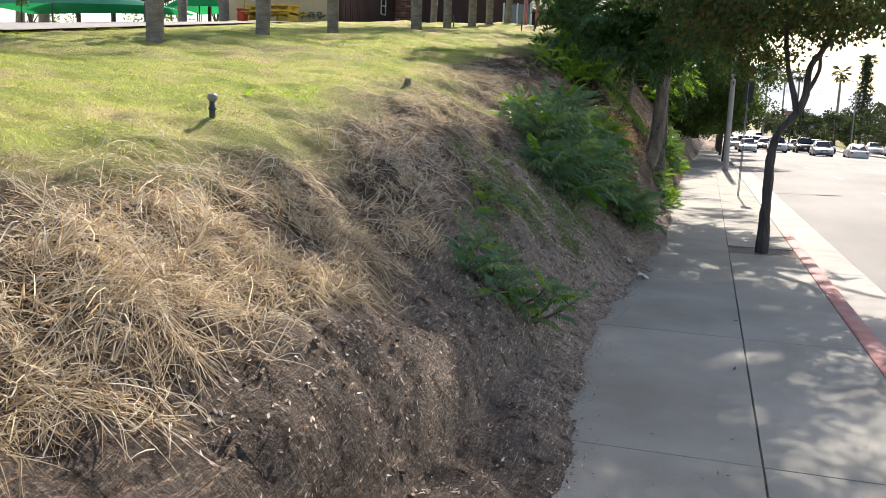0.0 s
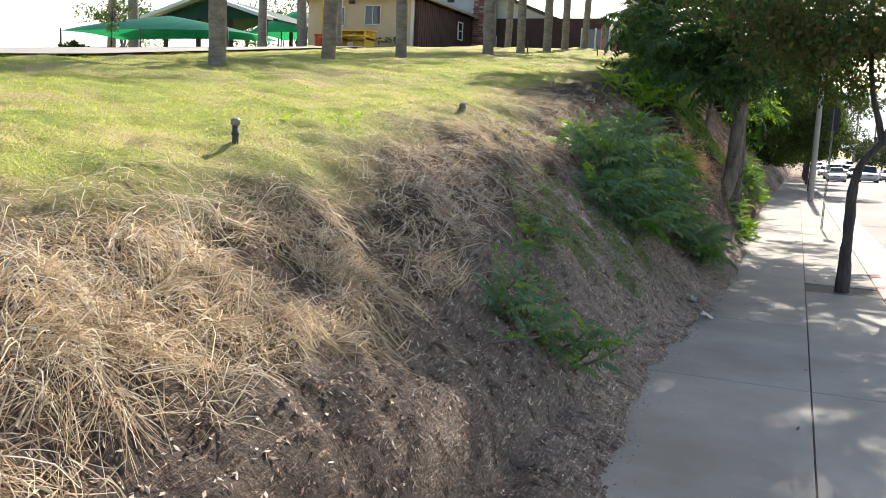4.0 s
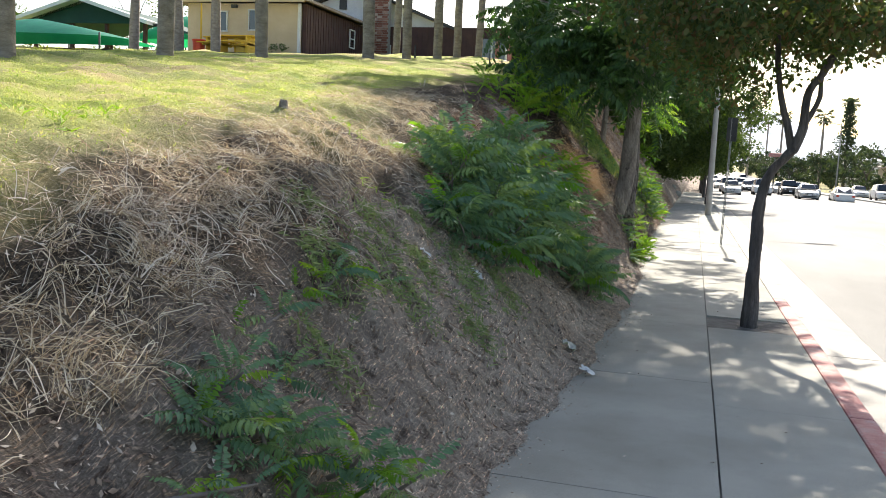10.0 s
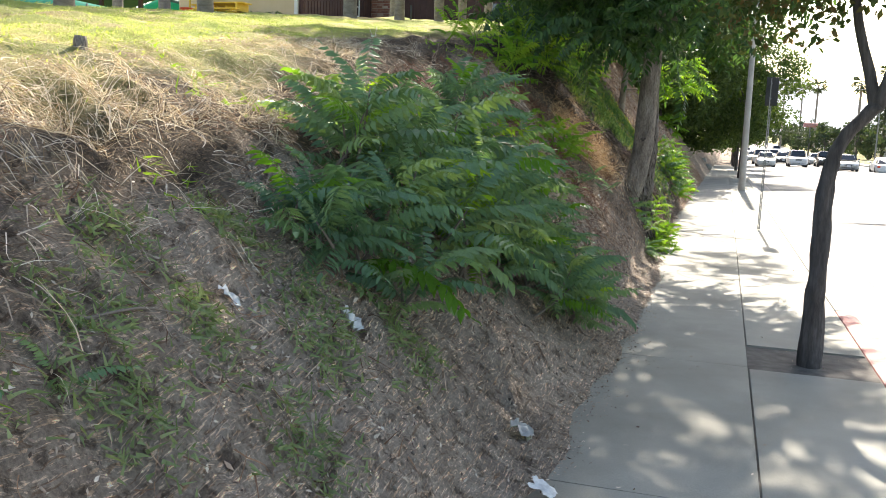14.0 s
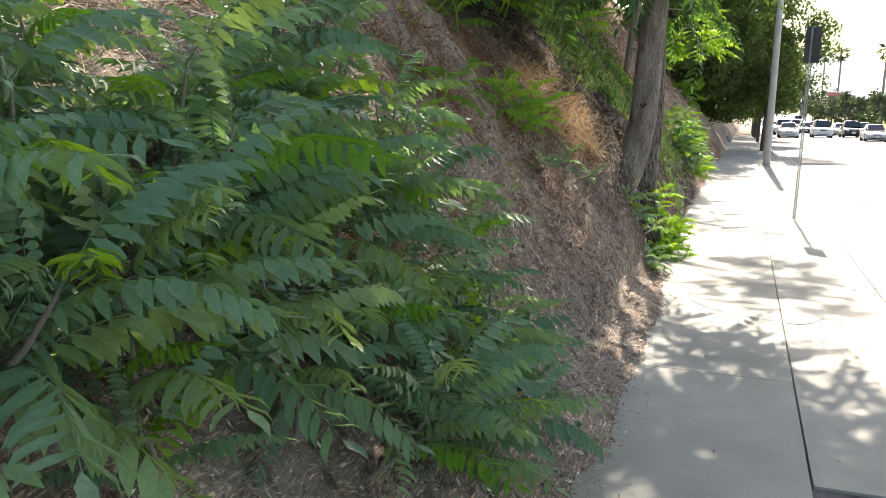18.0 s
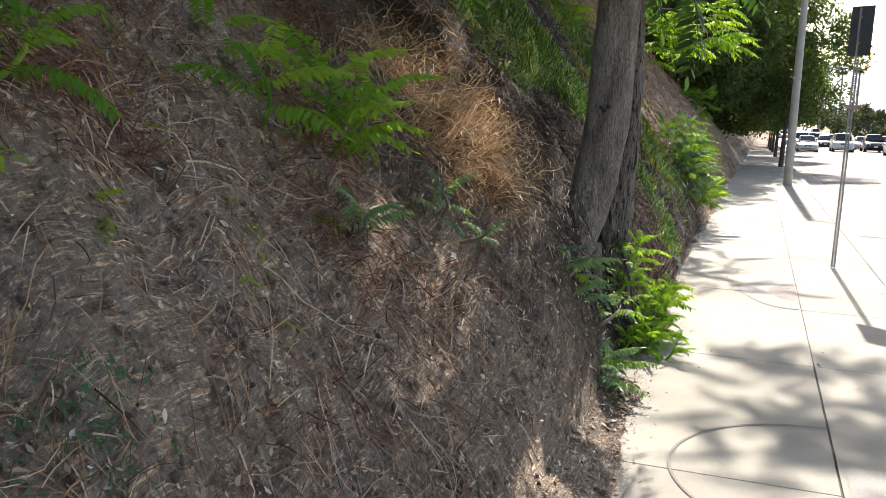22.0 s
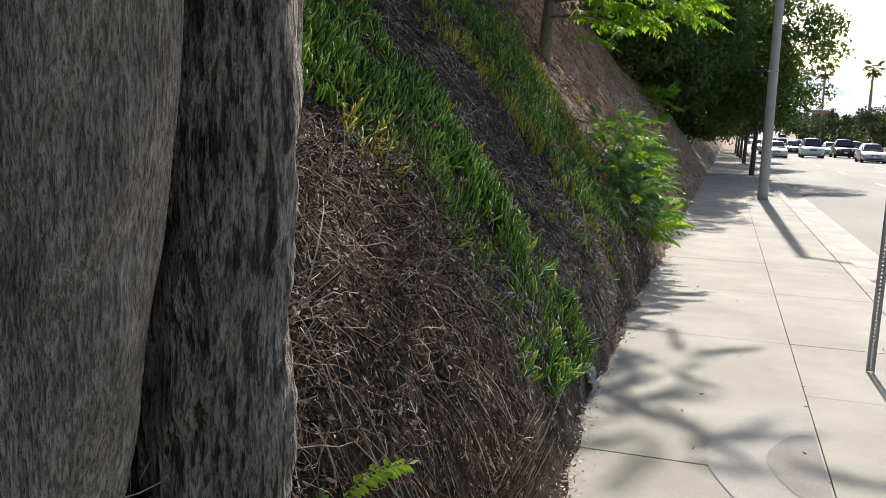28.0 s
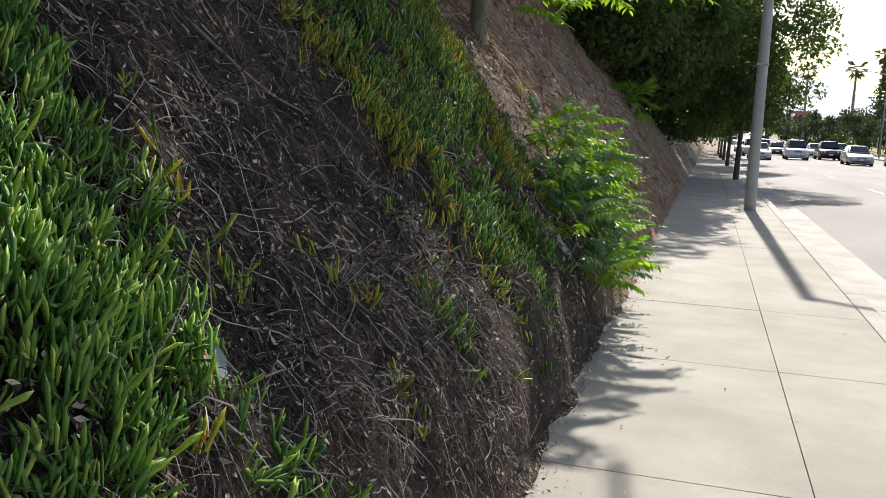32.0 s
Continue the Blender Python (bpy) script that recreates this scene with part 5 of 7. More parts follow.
def oat(x, y):
    clump = np.exp(-((x + 1.72) / 0.22) ** 2 - ((y - 17.4) / 0.42) ** 2) + 0.9 * np.exp(-((x + 1.45) / 0.16) ** 2 - ((y - 17.2) / 0.28) ** 2) + 0.5 * np.exp(-((x + 2.0) / 0.2) ** 2 - ((y - 17.6) / 0.5) ** 2) + 0.4 * np.exp(-((x + 1.6) / 0.2) ** 2 - ((y - 12.5) / 0.3) ** 2) + 0.3 * np.exp(-((x + 1.54) / 0.07) ** 2 - ((y - 14.22) / 0.10) ** 2)
    return np.clip(1.4 * clump * (0.25 + gap(x, y, 1.5)), 0, 1)


tangle("oat_straw", 3600, (-2.6, -0.95, 11.4, 18.7), oat, STRAW_ORANGE, (0.12, 0.42), (0.0008, 0.0022), "golden-brown wild-oat straw hanging in tangled clumps", "dry grass", rng, 0.35, 0.22, 0.6, 6, 10)
strewn("oat_straw", 700, (-2.5, -1.0, 16.4, 18.6), oat, STRAW_ORANGE, (0.12, 0.36), (0.0012, 0.0030), 0.2, 1.1, "arching golden oat stalks", "dry grass", rng, 4, 0.8, 4)


def oat_heads(x, y):
    return np.exp(-((x + 1.55) / 0.4) ** 2 - ((y - 17.6) / 0.7) ** 2) * gap(x, y)


P, N = scatter(7000, -2.4, -1.0, 16.0, 19.2, oat_heads, rng)
V, Q = blades(P + N * rng.uniform(0.02, 0.20, (len(P), 1)), unit(rng.normal(size=(len(P), 3)) * 0.45 + [0.25, -0.2, -1.0]), rng.uniform(0.014, 0.036, len(P)), rng.uniform(0.0022, 0.0046, len(P)), np.full(len(P), 0.1), 2, rng)
thing("oat_husk", mesh_arrays("oat_husk", V, Q, STRAW), None, "pale empty oat husks hanging on the dry stems", "dry grass", "", "stuff")


def vines(x, y):
    d = foot_x(y) - x
    m = np.clip((d - 0.12) / 0.15, 0, 1) * np.clip((3 - d) / 0.5, 0, 1)
    a = np.clip((y - 17.6) / 0.6, 0, 1) * np.clip((21.9 - d * 0.5 - y) / 0.5, 0, 1)
    b = np.clip((y - 21.6) / 0.3, 0, 1) * np.clip((25.8 - y) / 0.5, 0, 1)
    c = 0.6 * np.clip((y - 26.3) / 0.5, 0, 1) * np.clip((31 - y) / 1.5, 0, 1)
    return m * np.clip(a + b + c, 0, 1) * (0.35 + 0.65 * gap(x, y))


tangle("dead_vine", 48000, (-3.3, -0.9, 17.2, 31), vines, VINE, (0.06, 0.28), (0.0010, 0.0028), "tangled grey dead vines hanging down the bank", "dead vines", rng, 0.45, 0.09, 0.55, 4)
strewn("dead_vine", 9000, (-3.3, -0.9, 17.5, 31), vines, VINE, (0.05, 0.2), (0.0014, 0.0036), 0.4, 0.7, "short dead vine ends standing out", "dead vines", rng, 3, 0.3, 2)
def brush(x, y):
    return (height_on(x, y) > 0.03) * np.clip((21.1 - y) / 0.3, 0, 1) * np.clip((1.45 - height_on(x, y)) / 0.15, 0, 1)


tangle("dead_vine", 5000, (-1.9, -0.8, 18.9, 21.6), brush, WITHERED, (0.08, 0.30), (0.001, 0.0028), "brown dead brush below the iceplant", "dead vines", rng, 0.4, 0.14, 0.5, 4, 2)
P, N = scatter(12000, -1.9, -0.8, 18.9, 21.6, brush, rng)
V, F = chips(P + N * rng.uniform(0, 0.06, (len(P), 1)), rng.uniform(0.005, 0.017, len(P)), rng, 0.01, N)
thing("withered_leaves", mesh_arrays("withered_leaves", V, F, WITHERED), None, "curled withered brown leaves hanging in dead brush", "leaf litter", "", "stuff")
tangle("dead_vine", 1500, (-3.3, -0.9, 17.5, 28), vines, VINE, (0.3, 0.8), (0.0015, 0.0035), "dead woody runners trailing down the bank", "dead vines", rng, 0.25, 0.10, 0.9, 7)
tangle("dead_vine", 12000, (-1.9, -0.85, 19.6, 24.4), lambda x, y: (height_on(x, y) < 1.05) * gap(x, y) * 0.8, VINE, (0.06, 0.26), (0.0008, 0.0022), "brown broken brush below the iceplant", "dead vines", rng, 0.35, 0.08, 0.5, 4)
strewn("dead_grass", 15000, (-4.2, -0.9, 27, 47), lambda x, y: gap(x, y) * (height_on(x, y) > 0.1), STEM, (0.10, 0.32), (0.003, 0.007), 0.55, 0.4, "sparse brown dead growth on the far bank", "dry grass", rng, 2, 0.6, 1)


def fingers(name, n, box, keep, mat, label, rng, long=(0.036, 0.078)):
    """Fleshy three-sided iceplant leaves in small upright tufts."""
    P, N = scatter(n, *box, keep, rng)
    per = 6
    P, N = np.repeat(P, per, 0), np.repeat(N, per, 0)
    m = len(P)
    own = np.repeat(rng.normal(size=(m // per, 3)) * 0.4, per, 0)
    P = P + N * rng.uniform(0.0, 0.05, (m, 1)) + rng.normal(size=(m, 3)) * 0.011
    way = unit(N * 0.3 + np.array([[0, 0, 1.0]]) + own + rng.normal(size=(m, 3)) * 0.38)
    L = rng.uniform(*long, m)[:, None]
    w = L * rng.uniform(0.08, 0.12, (m, 1))
    a = unit(np.cross(way, rng.normal(size=(m, 3))))
    b = np.cross(way, a)
    bend = unit(rng.normal(size=(m, 3)) + [0, 0, 0.8]) * L * 0.28
    V = np.empty((m, 7, 3))
    for j, (u, k) in enumerate(((0, 0.6), (0.78, 0.9))):
        c = P + way * L * u + bend * u * u
        for q in range(3):
            t = q * 2.094
            V[:, j * 3 + q] = c + (a * math.cos(t) + b * math.sin(t)) * w * k
    V[:, 6] = P + way * L + bend
    i = np.arange(m)[:, None] * 7
    Q = np.concatenate([i + [[j * 3 + q, j * 3 + (q + 1) % 3, j * 3 + 3 + (q + 1) % 3, j * 3 + 3 + q]] for j in range(1) for q in range(3)])
    T = np.concatenate([i + [[3 + q, 3 + (q + 1) % 3, 6]] for q in range(3)])
    return thing(name, mesh_arrays(name, V.reshape(-1, 3), [Q, T], mat, True), None, label, "iceplant", "", "stuff")


def ice_a(x, y):
    h = height_on(x, y) + 0.12 * rough(x * 3, y * 3, 41)
    lo = table(h, [(0.0, 21.5), (0.3, 21.2), (0.65, 21.1), (1.0, 21.05), (1.3, 20.92), (1.45, 20.75), (1.55, 20.3), (1.75, 19.9)])
    hi = table(h, [(0, 22.45), (0.2, 22.7), (0.5, 22.35), (0.9, 22.2), (1.3, 22.3), (1.6, 22.15), (1.9, 21.85), (2.5, 21.4)])
    y = y + 0.16 * rough(x * 5, y * 5, 49)
    hole = np.clip(1.15 - 2.6 * np.clip(rough(x * 3.1, y * 3.1, 42) - 0.12, 0, 1), 0.05, 1)
    return np.clip((y - lo + 0.25) / 0.6, 0, 1) ** 1.5 * np.clip((hi + 0.15 - y) / 0.4, 0, 1) * (h > 0.02) * (h < 3.2) * hole * np.clip(1.0 + 1.3 * rough(x * 3.3, y * 3.3, 46), 0.04, 1)


def ice_b(x, y):
    h = height_on(x, y) + 0.12 * rough(x * 3, y * 3, 43)
    lo = table(h, [(0.05, 24.2), (0.3, 24.0), (0.7, 23.35), (1.1, 23.95), (1.4, 24.2), (1.9, 24.3), (2.3, 24.5)])
    hi = table(h, [(0.03, 25.0), (0.5, 26.5), (0.93, 27.3), (1.4, 27.8), (2.04, 27.9), (3.0, 28.6)])
    y = y + 0.2 * rough(x * 5, y * 5, 50)
    streak = np.clip(0.55 + 1.1 * rough(x * 1.5, y * 3.5, 44) + 0.3 * np.clip(h - 1.0, -1, 1), 0.03, 1)
    return np.clip((y - lo + 0.2) / 0.6, 0, 1) * np.clip((hi + 0.2 - y) / 0.6, 0, 1) * (h > 0.08) * (h < 3.5) * streak * np.clip(0.75 + 1.2 * rough(x * 4.3, y * 4.3, 47), 0.05, 1)


def ice_c(x, y):
    h = height_on(x, y)
    stray = np.clip(rough(x * 3.6, y * 3.6, 45) * 2 - 0.7, 0, 1)
    return stray * (h > 0.3) * (h < 2.5) * ((y > 19.6) & (y < 24.5))


fingers("iceplant", 17000, (-3.2, -0.85, 19.8, 23.2), ice_a, ICE, "dense green iceplant carpet on the bank", rng)
fingers("iceplant", 8000, (-3.4, -0.85, 23.7, 28.6), lambda x, y: ice_b(x, y) * np.clip(0.55 - rough(x * 1.3, y * 1.3, 84) * 1.5, 0.1, 1), ICE, "green iceplant streaks running down the bank", rng)
fingers("iceplant", 9000, (-3.4, -0.85, 23.7, 28.6), lambda x, y: ice_b(x, y) * np.clip(0.35 + rough(x * 1.3, y * 1.3, 84) * 1.5, 0.1, 1), ICE_YELLOW, "yellowing iceplant patches on the bank", rng)
fingers("iceplant", 2600, (-3.2, -0.85, 19.3, 24.6), ice_c, ICE_YELLOW, "stray iceplant tufts among dead vines", rng)
fingers("iceplant", 900, (-3.0, -1.4, 18.7, 20.6), lambda x, y: (height_on(x, y) > 1.7) * 0.8, ICE, "green iceplant above the tree", rng)

tangle("iceplant_stem", 9000, (-3.2, -0.85, 19.8, 27.5), lambda x, y: np.clip(ice_a(x, y) + ice_b(x, y) + 0.12, 0, 1) * (0.2 + 0.8 * (rough(x * 4.3, y * 4.3, 48) > 0.1)), STEM_RED, (0.08, 0.25), (0.002, 0.0045), "reddish bare iceplant runners", "iceplant", rng, 0.5, 0.05, 0.7, 4)

# litter
P, N = scatter(80000, -2.4, -0.45, 2, 30, lambda x, y: np.clip((edge_x(y) - x + 0.12) / 0.12, 0, 1) * np.clip((foot_x(y) - x < 1.3) * 0.8 + 0.1, 0, 1) * (0.35 + 0.65 * gap(x, y)), rng)
V, F = chips(P, rng.uniform(0.003, 0.017, len(P)), rng, 0.004, N)
thing("leaf_litter", mesh_arrays("leaf_litter", V, F, LITTER), None, "brown leaf flakes and wood chips on the bare earth", "leaf litter", "", "stuff")
P, N = scatter(16000, -4.2, -0.8, 26.5, 48, lambda x, y: (height_on(x, y) > 0.02) * gap(x * 0.6, y * 0.6), rng)
V, F = chips(P, rng.uniform(0.015, 0.06, len(P)), rng, 0.008, N)
thing("bank_debris", mesh_arrays("bank_debris", V, F, LITTER), None, "dry leaves and clods strewn over the far bank", "leaf litter", "", "stuff")
strewn("weeds", 420, (-3.6, -1.2, 28.5, 40), lambda x, y: np.clip(rough(x * 0.9, y * 0.5, 81) * 2 - 0.4, 0, 1) * (height_on(x, y) > 0.6), ICE_YELLOW, (0.08, 0.2), (0.006, 0.014), 0.2, 0.3, "yellowing weeds in patches on the far bank", "weeds", rng, 2, 0.2, 6)
P, N = scatter(20000, -2.2, -0.5, 4, 29, lambda x, y: (edge_x(y) - x > -0.02) * gap(x, y) * np.where((y > 12) & (y < 18), 0.9, np.where((y > 18) & (np.abs(foot_x(y) - x) < 0.3), 0.8, np.where((y > 18.5) & (y < 24), 0.45, 0.5))) * np.clip(1.3 - 0.7 * (foot_x(y) - x), 0.1, 1), rng)
V, F = chips(P, 0.008 + 0.02 * rng.uniform(0, 1, len(P)) ** 2, rng, 0.004, N)
thing("dry_leaves", mesh_arrays("dry_leaves", V, F, LITTER), None, "larger curled dry leaves along the foot of the bank", "leaf litter", "", "stuff")
P, N = scatter(9000, -2.2, -0.8, 20.4, 27.5, lambda x, y: np.clip(rough(x * 2.4, y * 2.4, 83) * 2.2 - 0.1, 0, 1) * np.clip(1.5 - height_on(x, y), 0.12, 1), rng)
V, F = chips(P + N * rng.uniform(0.01, 0.05, (len(P), 1)), 0.007 + 0.018 * rng.uniform(0, 1, len(P)) ** 2, rng, 0.008, N)
thing("dry_leaves", mesh_arrays("dry_leaves", V, F, LITTER), None, "dry brown leaves caught in iceplant and dead vines", "leaf litter", "", "stuff")
y = rng.uniform(1.5, 34, 9000)
x = edge_x(y) - 0.03 + rng.exponential(0.035, 9000) * (1 + 1.5 * (rough(y * 1.3, y * 0, 61) > 0.3))
P = np.stack([x, y, base_z(y) + 0.003], -1)
V, F = chips(P, rng.uniform(0.003, 0.013, len(P)), rng, 0.002)
thing("edge_litter", mesh_arrays("edge_litter", V, F, LITTER), None, "crumbs of earth and leaf spilled over the pavement edge", "leaf litter", "", "stuff")
x, y = rng.uniform(0.40, 1.20, 900), rng.uniform(12.18, 12.92, 900)
V, F = chips(np.stack([x, y, base_z(y) - 0.026], -1), rng.uniform(0.004, 0.02, 900), rng, 0.003)
thing("pit_mulch", mesh_arrays("pit_mulch", V, F, LITTER), None, "brown mulch and leaf crumbs in the tree pit", "leaf litter", "", "stuff")
x, y = rng.uniform(-0.75, 1.15, 520), rng.uniform(3, 40, 520)
ok = rng.uniform(size=520) < np.where(x < 0.0, 0.8, 0.3)
P = np.stack([x, y, base_z(y) + 0.004], -1)[ok]
V, F = chips(P, rng.uniform(0.006, 0.02, len(P)), rng, 0.003)
thing("pavement_leaves", mesh_arrays("pavement_leaves", V, F, LITTER), None, "scattered small leaves on the pavement", "leaf litter", "", "stuff")
# clods
ico = bmesh.new()
bmesh.ops.create_icosphere(ico, subdivisions=1, radius=1)
IV = np.array([v.co[:] for v in ico.verts])
IF = np.array([[v.index for v in f.verts] for f in ico.faces])
ico.free()
P, N = scatter(9000, -2.4, -0.7, 2, 30, lambda x, y: (foot_x(y) - x > -0.05) * gap(x, y, 1.5) * np.where((y > 11) & (y < 18.5), 1, 0.4), rng)
m = len(P)
R = rng.uniform(0.004, 0.018, (m, 1, 1)) * rng.uniform(0.5, 1, (m, 1, 1)) * rng.uniform(0.6, 1.2, (m, 1, 3))
V = (P[:, None] + IV[None] * R * (1 + 0.25 * rng.normal(size=(m, len(IV), 1)))).reshape(-1, 3)
F = (np.arange(m)[:, None, None] * len(IV) + IF[None]).reshape(-1, 3)
thing("soil_clods", mesh_arrays("soil_clods", V, F, CLOD), None, "crumbled earth clods and pebbles on the bank", "soil", "", "stuff")


# lawn
def lawn_keep(x, y):
    c = cover_at(x, y)[:, 0]
    edge = np.clip((foot_x(y) - x - table(y, LAWN_FROM)) / 1.0, 0.25, 1)
    return c * edge * np.clip(1.25 - 0.045 * np.hypot(x + 1, y - 1), 0.12, 1)


P, N = scatter(150000, -12, -2.2, 2.5, 22, lawn_keep, rng)
m = len(P)
way = unit(N + rng.normal(size=(m, 3)) * 0.5)
V, Q = blades(P, way, rng.uniform(0.010, 0.028, m), rng.uniform(0.0016, 0.0034, m) * (1 + P[:, 1] / 14), 0.15 * rng.uniform(0, 1, m), 1, rng)
thing("lawn_grass", mesh_arrays("lawn_grass", V, Q, GRASS), None, "short patchy lawn grass, part dried yellow", "grass", "", "stuff")


def weed_keep(x, y):
    d = foot_x(y) - x
    return np.clip(rough(x * 1.9, y * 1.9, 51) * 2.2 - 0.95, 0, 1) * (d > 0.6) * (d < 3.0) * ((y > 6.5) & (y < 16.5))


strewn("weeds", 1300, (-3.8, -1.4, 6.5, 16.5), weed_keep, LEAF_BRIGHT, (0.04, 0.13), (0.003, 0.008), 0.25, 0.3, "low green weeds scattered over the dry bank", "weeds", rng, 2, 0.1, 4)


def sage_keep(x, y):
    spots = [(-1.83, 7.2), (-1.79, 7.94), (-1.6, 8.33), (-1.52, 7.82), (-1.69, 7.3), (-1.95, 8.3), (-1.4, 8.9), (-1.55, 9.1), (-1.72, 7.05), (-1.22, 8.42), (-1.3, 9.6), (-1.9, 9.0), (-1.45, 6.4), (-2.1, 7.6)]
    return sum(np.exp(-((x - a) / 0.12) ** 2 - ((y - b) / 0.15) ** 2) for a, b in spots)


strewn("weeds", 7500, (-2.4, -1.0, 6.0, 10.2), sage_keep, LEAF_SAGE, (0.03, 0.085), (0.0035, 0.0085), 0.3, 0.25, "grey-green weeds in clumps on the dry bank", "weeds", rng, 2, 0.05, 4)
strewn("weeds", 1500, (-1.75, -1.15, 13.8, 14.8), lambda x, y: np.exp(-((x + 1.37) / 0.10) ** 2 - ((y - 14.25) / 0.16) ** 2) * gap(x * 2, y * 2), LEAF_FROND, (0.02, 0.06), (0.003, 0.007), 0.3, 0.25, "small dark green weed mat on the bare bank", "weeds", rng, 2, 0.05, 5)
strewn("weeds", 700, (-3.2, -1.6, 18.6, 20.4), lambda x, y: (height_on(x, y) > 1.9) * 0.8, LEAF_FROND, (0.08, 0.2), (0.003, 0.006), 0.2, 0.4, "tall green grass on the upper bank", "weeds", rng, 3, 0.3, 4)

# fallen branches
for pts, r in (([(-1.42, 6.25, 0), (-1.45, 6.45, 0), (-1.49, 6.66, 0)], 0.011), ([(-1.72, 7.9, 0), (-1.66, 8.1, 0), (-1.6, 8.3, 0)], 0.006), ([(-1.9, 14.3, 0), (-1.75, 14.2, 0), (-1.6, 14.05, 0)], 0.003),
               ([(-1.8, 16.6, 0), (-1.7, 16.75, 0), (-1.6, 16.9, 0)], 0.005), ([(-1.3, 20.5, 0), (-1.2, 20.6, 0), (-1.15, 20.75, 0)], 0.005), ([(-2.0, 23.3, 0), (-1.85, 23.6, 0), (-1.8, 23.9, 0)], 0.008)):
    q = [(x, y, float(ground_z(x, y)) + 0.025) for x, y, _ in pts]
    tagged(tube("branch", q, [r, r * 0.8, r * 0.4], TWIG, None, 6, 10, 0.25), "dry fallen branch lying on the bank", "branch", "fallen branches")


def crumple(name, at, size, mat, label, seed):
    """A creased scrap of paper or film."""
    r = np.random.RandomState(seed)
    n = 7
    u, v = np.meshgrid(np.linspace(-1, 1, n), np.linspace(-1, 1, n), indexing="ij")
    V = np.stack([u * size[0] + r.normal(size=u.shape) * size[0] * 0.12, v * size[1] + r.normal(size=u.shape) * size[1] * 0.12, r.uniform(0, 1, u.shape) * size[2]], -1).reshape(-1, 3)
    nn = Vector(normal_at(np.array(at[0]), np.array(at[1])))
    q = nn.to_track_quat("Z", "Y").to_matrix()
    V = V @ np.array(q).T + [at[0], at[1], float(ground_z(at[0], at[1])) + 0.012]
    if at[0] > float(edge_x(at[1])):
        V[:, 2] += float(base_z(at[1])) + 0.01 - V[:, 2].min()
    i, j = np.meshgrid(np.arange(n - 1), np.arange(n - 1), indexing="ij")
    k = (i * n + j).ravel()
    return thing(name, mesh_arrays(name, V, np.stack([k, k + n, k + n + 1, k + 1], -1), mat), None, label, "litter")


crumple("paper_wrapper", (-1.45, 9.28), (0.035, 0.06, 0.05), PAPER, "crumpled white paper wrapper caught on weeds", 1)
crumple("paper_scrap", (-0.55, 9.35), (0.05, 0.06, 0.02), PAPER, "white paper scrap on the pavement edge", 2)
crumple("paper_scrap", (-0.77, 9.86), (0.05, 0.06, 0.05), BAG, "crushed blue-white wrapper in the dirt", 3)
crumple("paper_scrap", (-1.65, 8.6), (0.02, 0.05, 0.03), PAPER, "torn white strip among dry grass", 4)
crumple("paper_scrap", (-1.34, 16.56), (0.016, 0.026, 0.02), PAPER, "white paper scrap below the dry straw", 5)
crumple("plastic_bag", (-0.83, 22.5), (0.05, 0.07, 0.06), BAG, "grey crumpled plastic film at the bank foot", 6)
crumple("paper_scrap", (-1.14, 26.8), (0.06, 0.09, 0.03), BAG, "pale plastic scrap caught in leaves", 7)
crumple("plastic_bag", (-1.22, 22.15), (0.05, 0.06, 0.03), BAG, "torn clear film on iceplant", 8)
for x, y in ((-1.38, 21.22), (-1.25, 21.22)):
    z = float(ground_z(x, y)) + 0.075
    h = Heap()
    a = np.linspace(0, 6.28, 22, endpoint=False)
    c = np.tile([x + 0.03, y - 0.02, z + 0.085], (22, 1))
    V, Q = blades(c, unit(np.stack([np.cos(a) * 0.8 + 0.3, np.sin(a) * 0.8 - 0.3, 0 * a + 0.5], -1)), np.full(22, 0.032), np.full(22, 0.0036), np.full(22, 0.1), 2, rng)
    h.add(V, Q)
    root = thing("iceplant_flower", None, None, "magenta iceplant flower above green leaves", "flower", "flowers")
    thing("petals", h.mesh("petals", FLOWER), root)
    tube("stalk", [(x + 0.01, y, z), (x + 0.03, y - 0.02, z + 0.085)], [0.004, 0.006], ICE, root, 5, 4)

rng = np.random.RandomState(17)
for x, y, r in ((-0.95, 66.0, 0.24), (-1.2, 64.6, 0.2), (-0.9, 67.4, 0.18)):
    bm = bmesh.new()
    bmesh.ops.create_icosphere(bm, subdivisions=3, radius=r)
    for v in bm.verts:
        v.co *= 1 + 0.16 * float(rough(v.co.x * 5 + x * 9, v.co.y * 5 + v.co.z * 4, 3))
        v.co.z *= 0.85
    rock = part("boulder", bm, CONCRETE, None, "pale boulder at the far foot of the bank", True)
    tagged(rock, "", "rock", "boulders")
    rock.location = (x, y, float(ground_z(x, y)) + r * 0.4)

# ---- street furniture ----
sign = thing("parking_sign", None, None, "roadside sign on a perforated steel post, seen from behind", "sign")
sign.location = (0.81, 23.7, float(base_z(23.7)))
bm = bmesh.new()
for dx, dy, sx, sy in ((-0.021, 0, 0.004, 0.046), (0.021, 0, 0.004, 0.046)):
    block((sx, sy, 2.88), (dx, dy, 1.43), 0, 0, bm)
for k in range(112):
    z = 0.02 + k * 0.0256
    for dy in (-0.021, 0.021):
        block((0.040, 0.003, 0.0125), (0, dy, z), 0, 0, bm)
        block((0.012, 0.003, 0.014), (-0.0145, dy, z + 0.0128), 0, 0, bm)
        block((0.012, 0.003, 0.014), (0.0145, dy, z + 0.0128), 0, 0, bm)
part("post", bm, STEEL, sign, "perforated galvanised square post")
plate = part("sign_plate", block((0.27, 0.006, 0.53), (0, 0, 0), 0.002), SIGN_BACK, sign, "dark back of the sign plate")
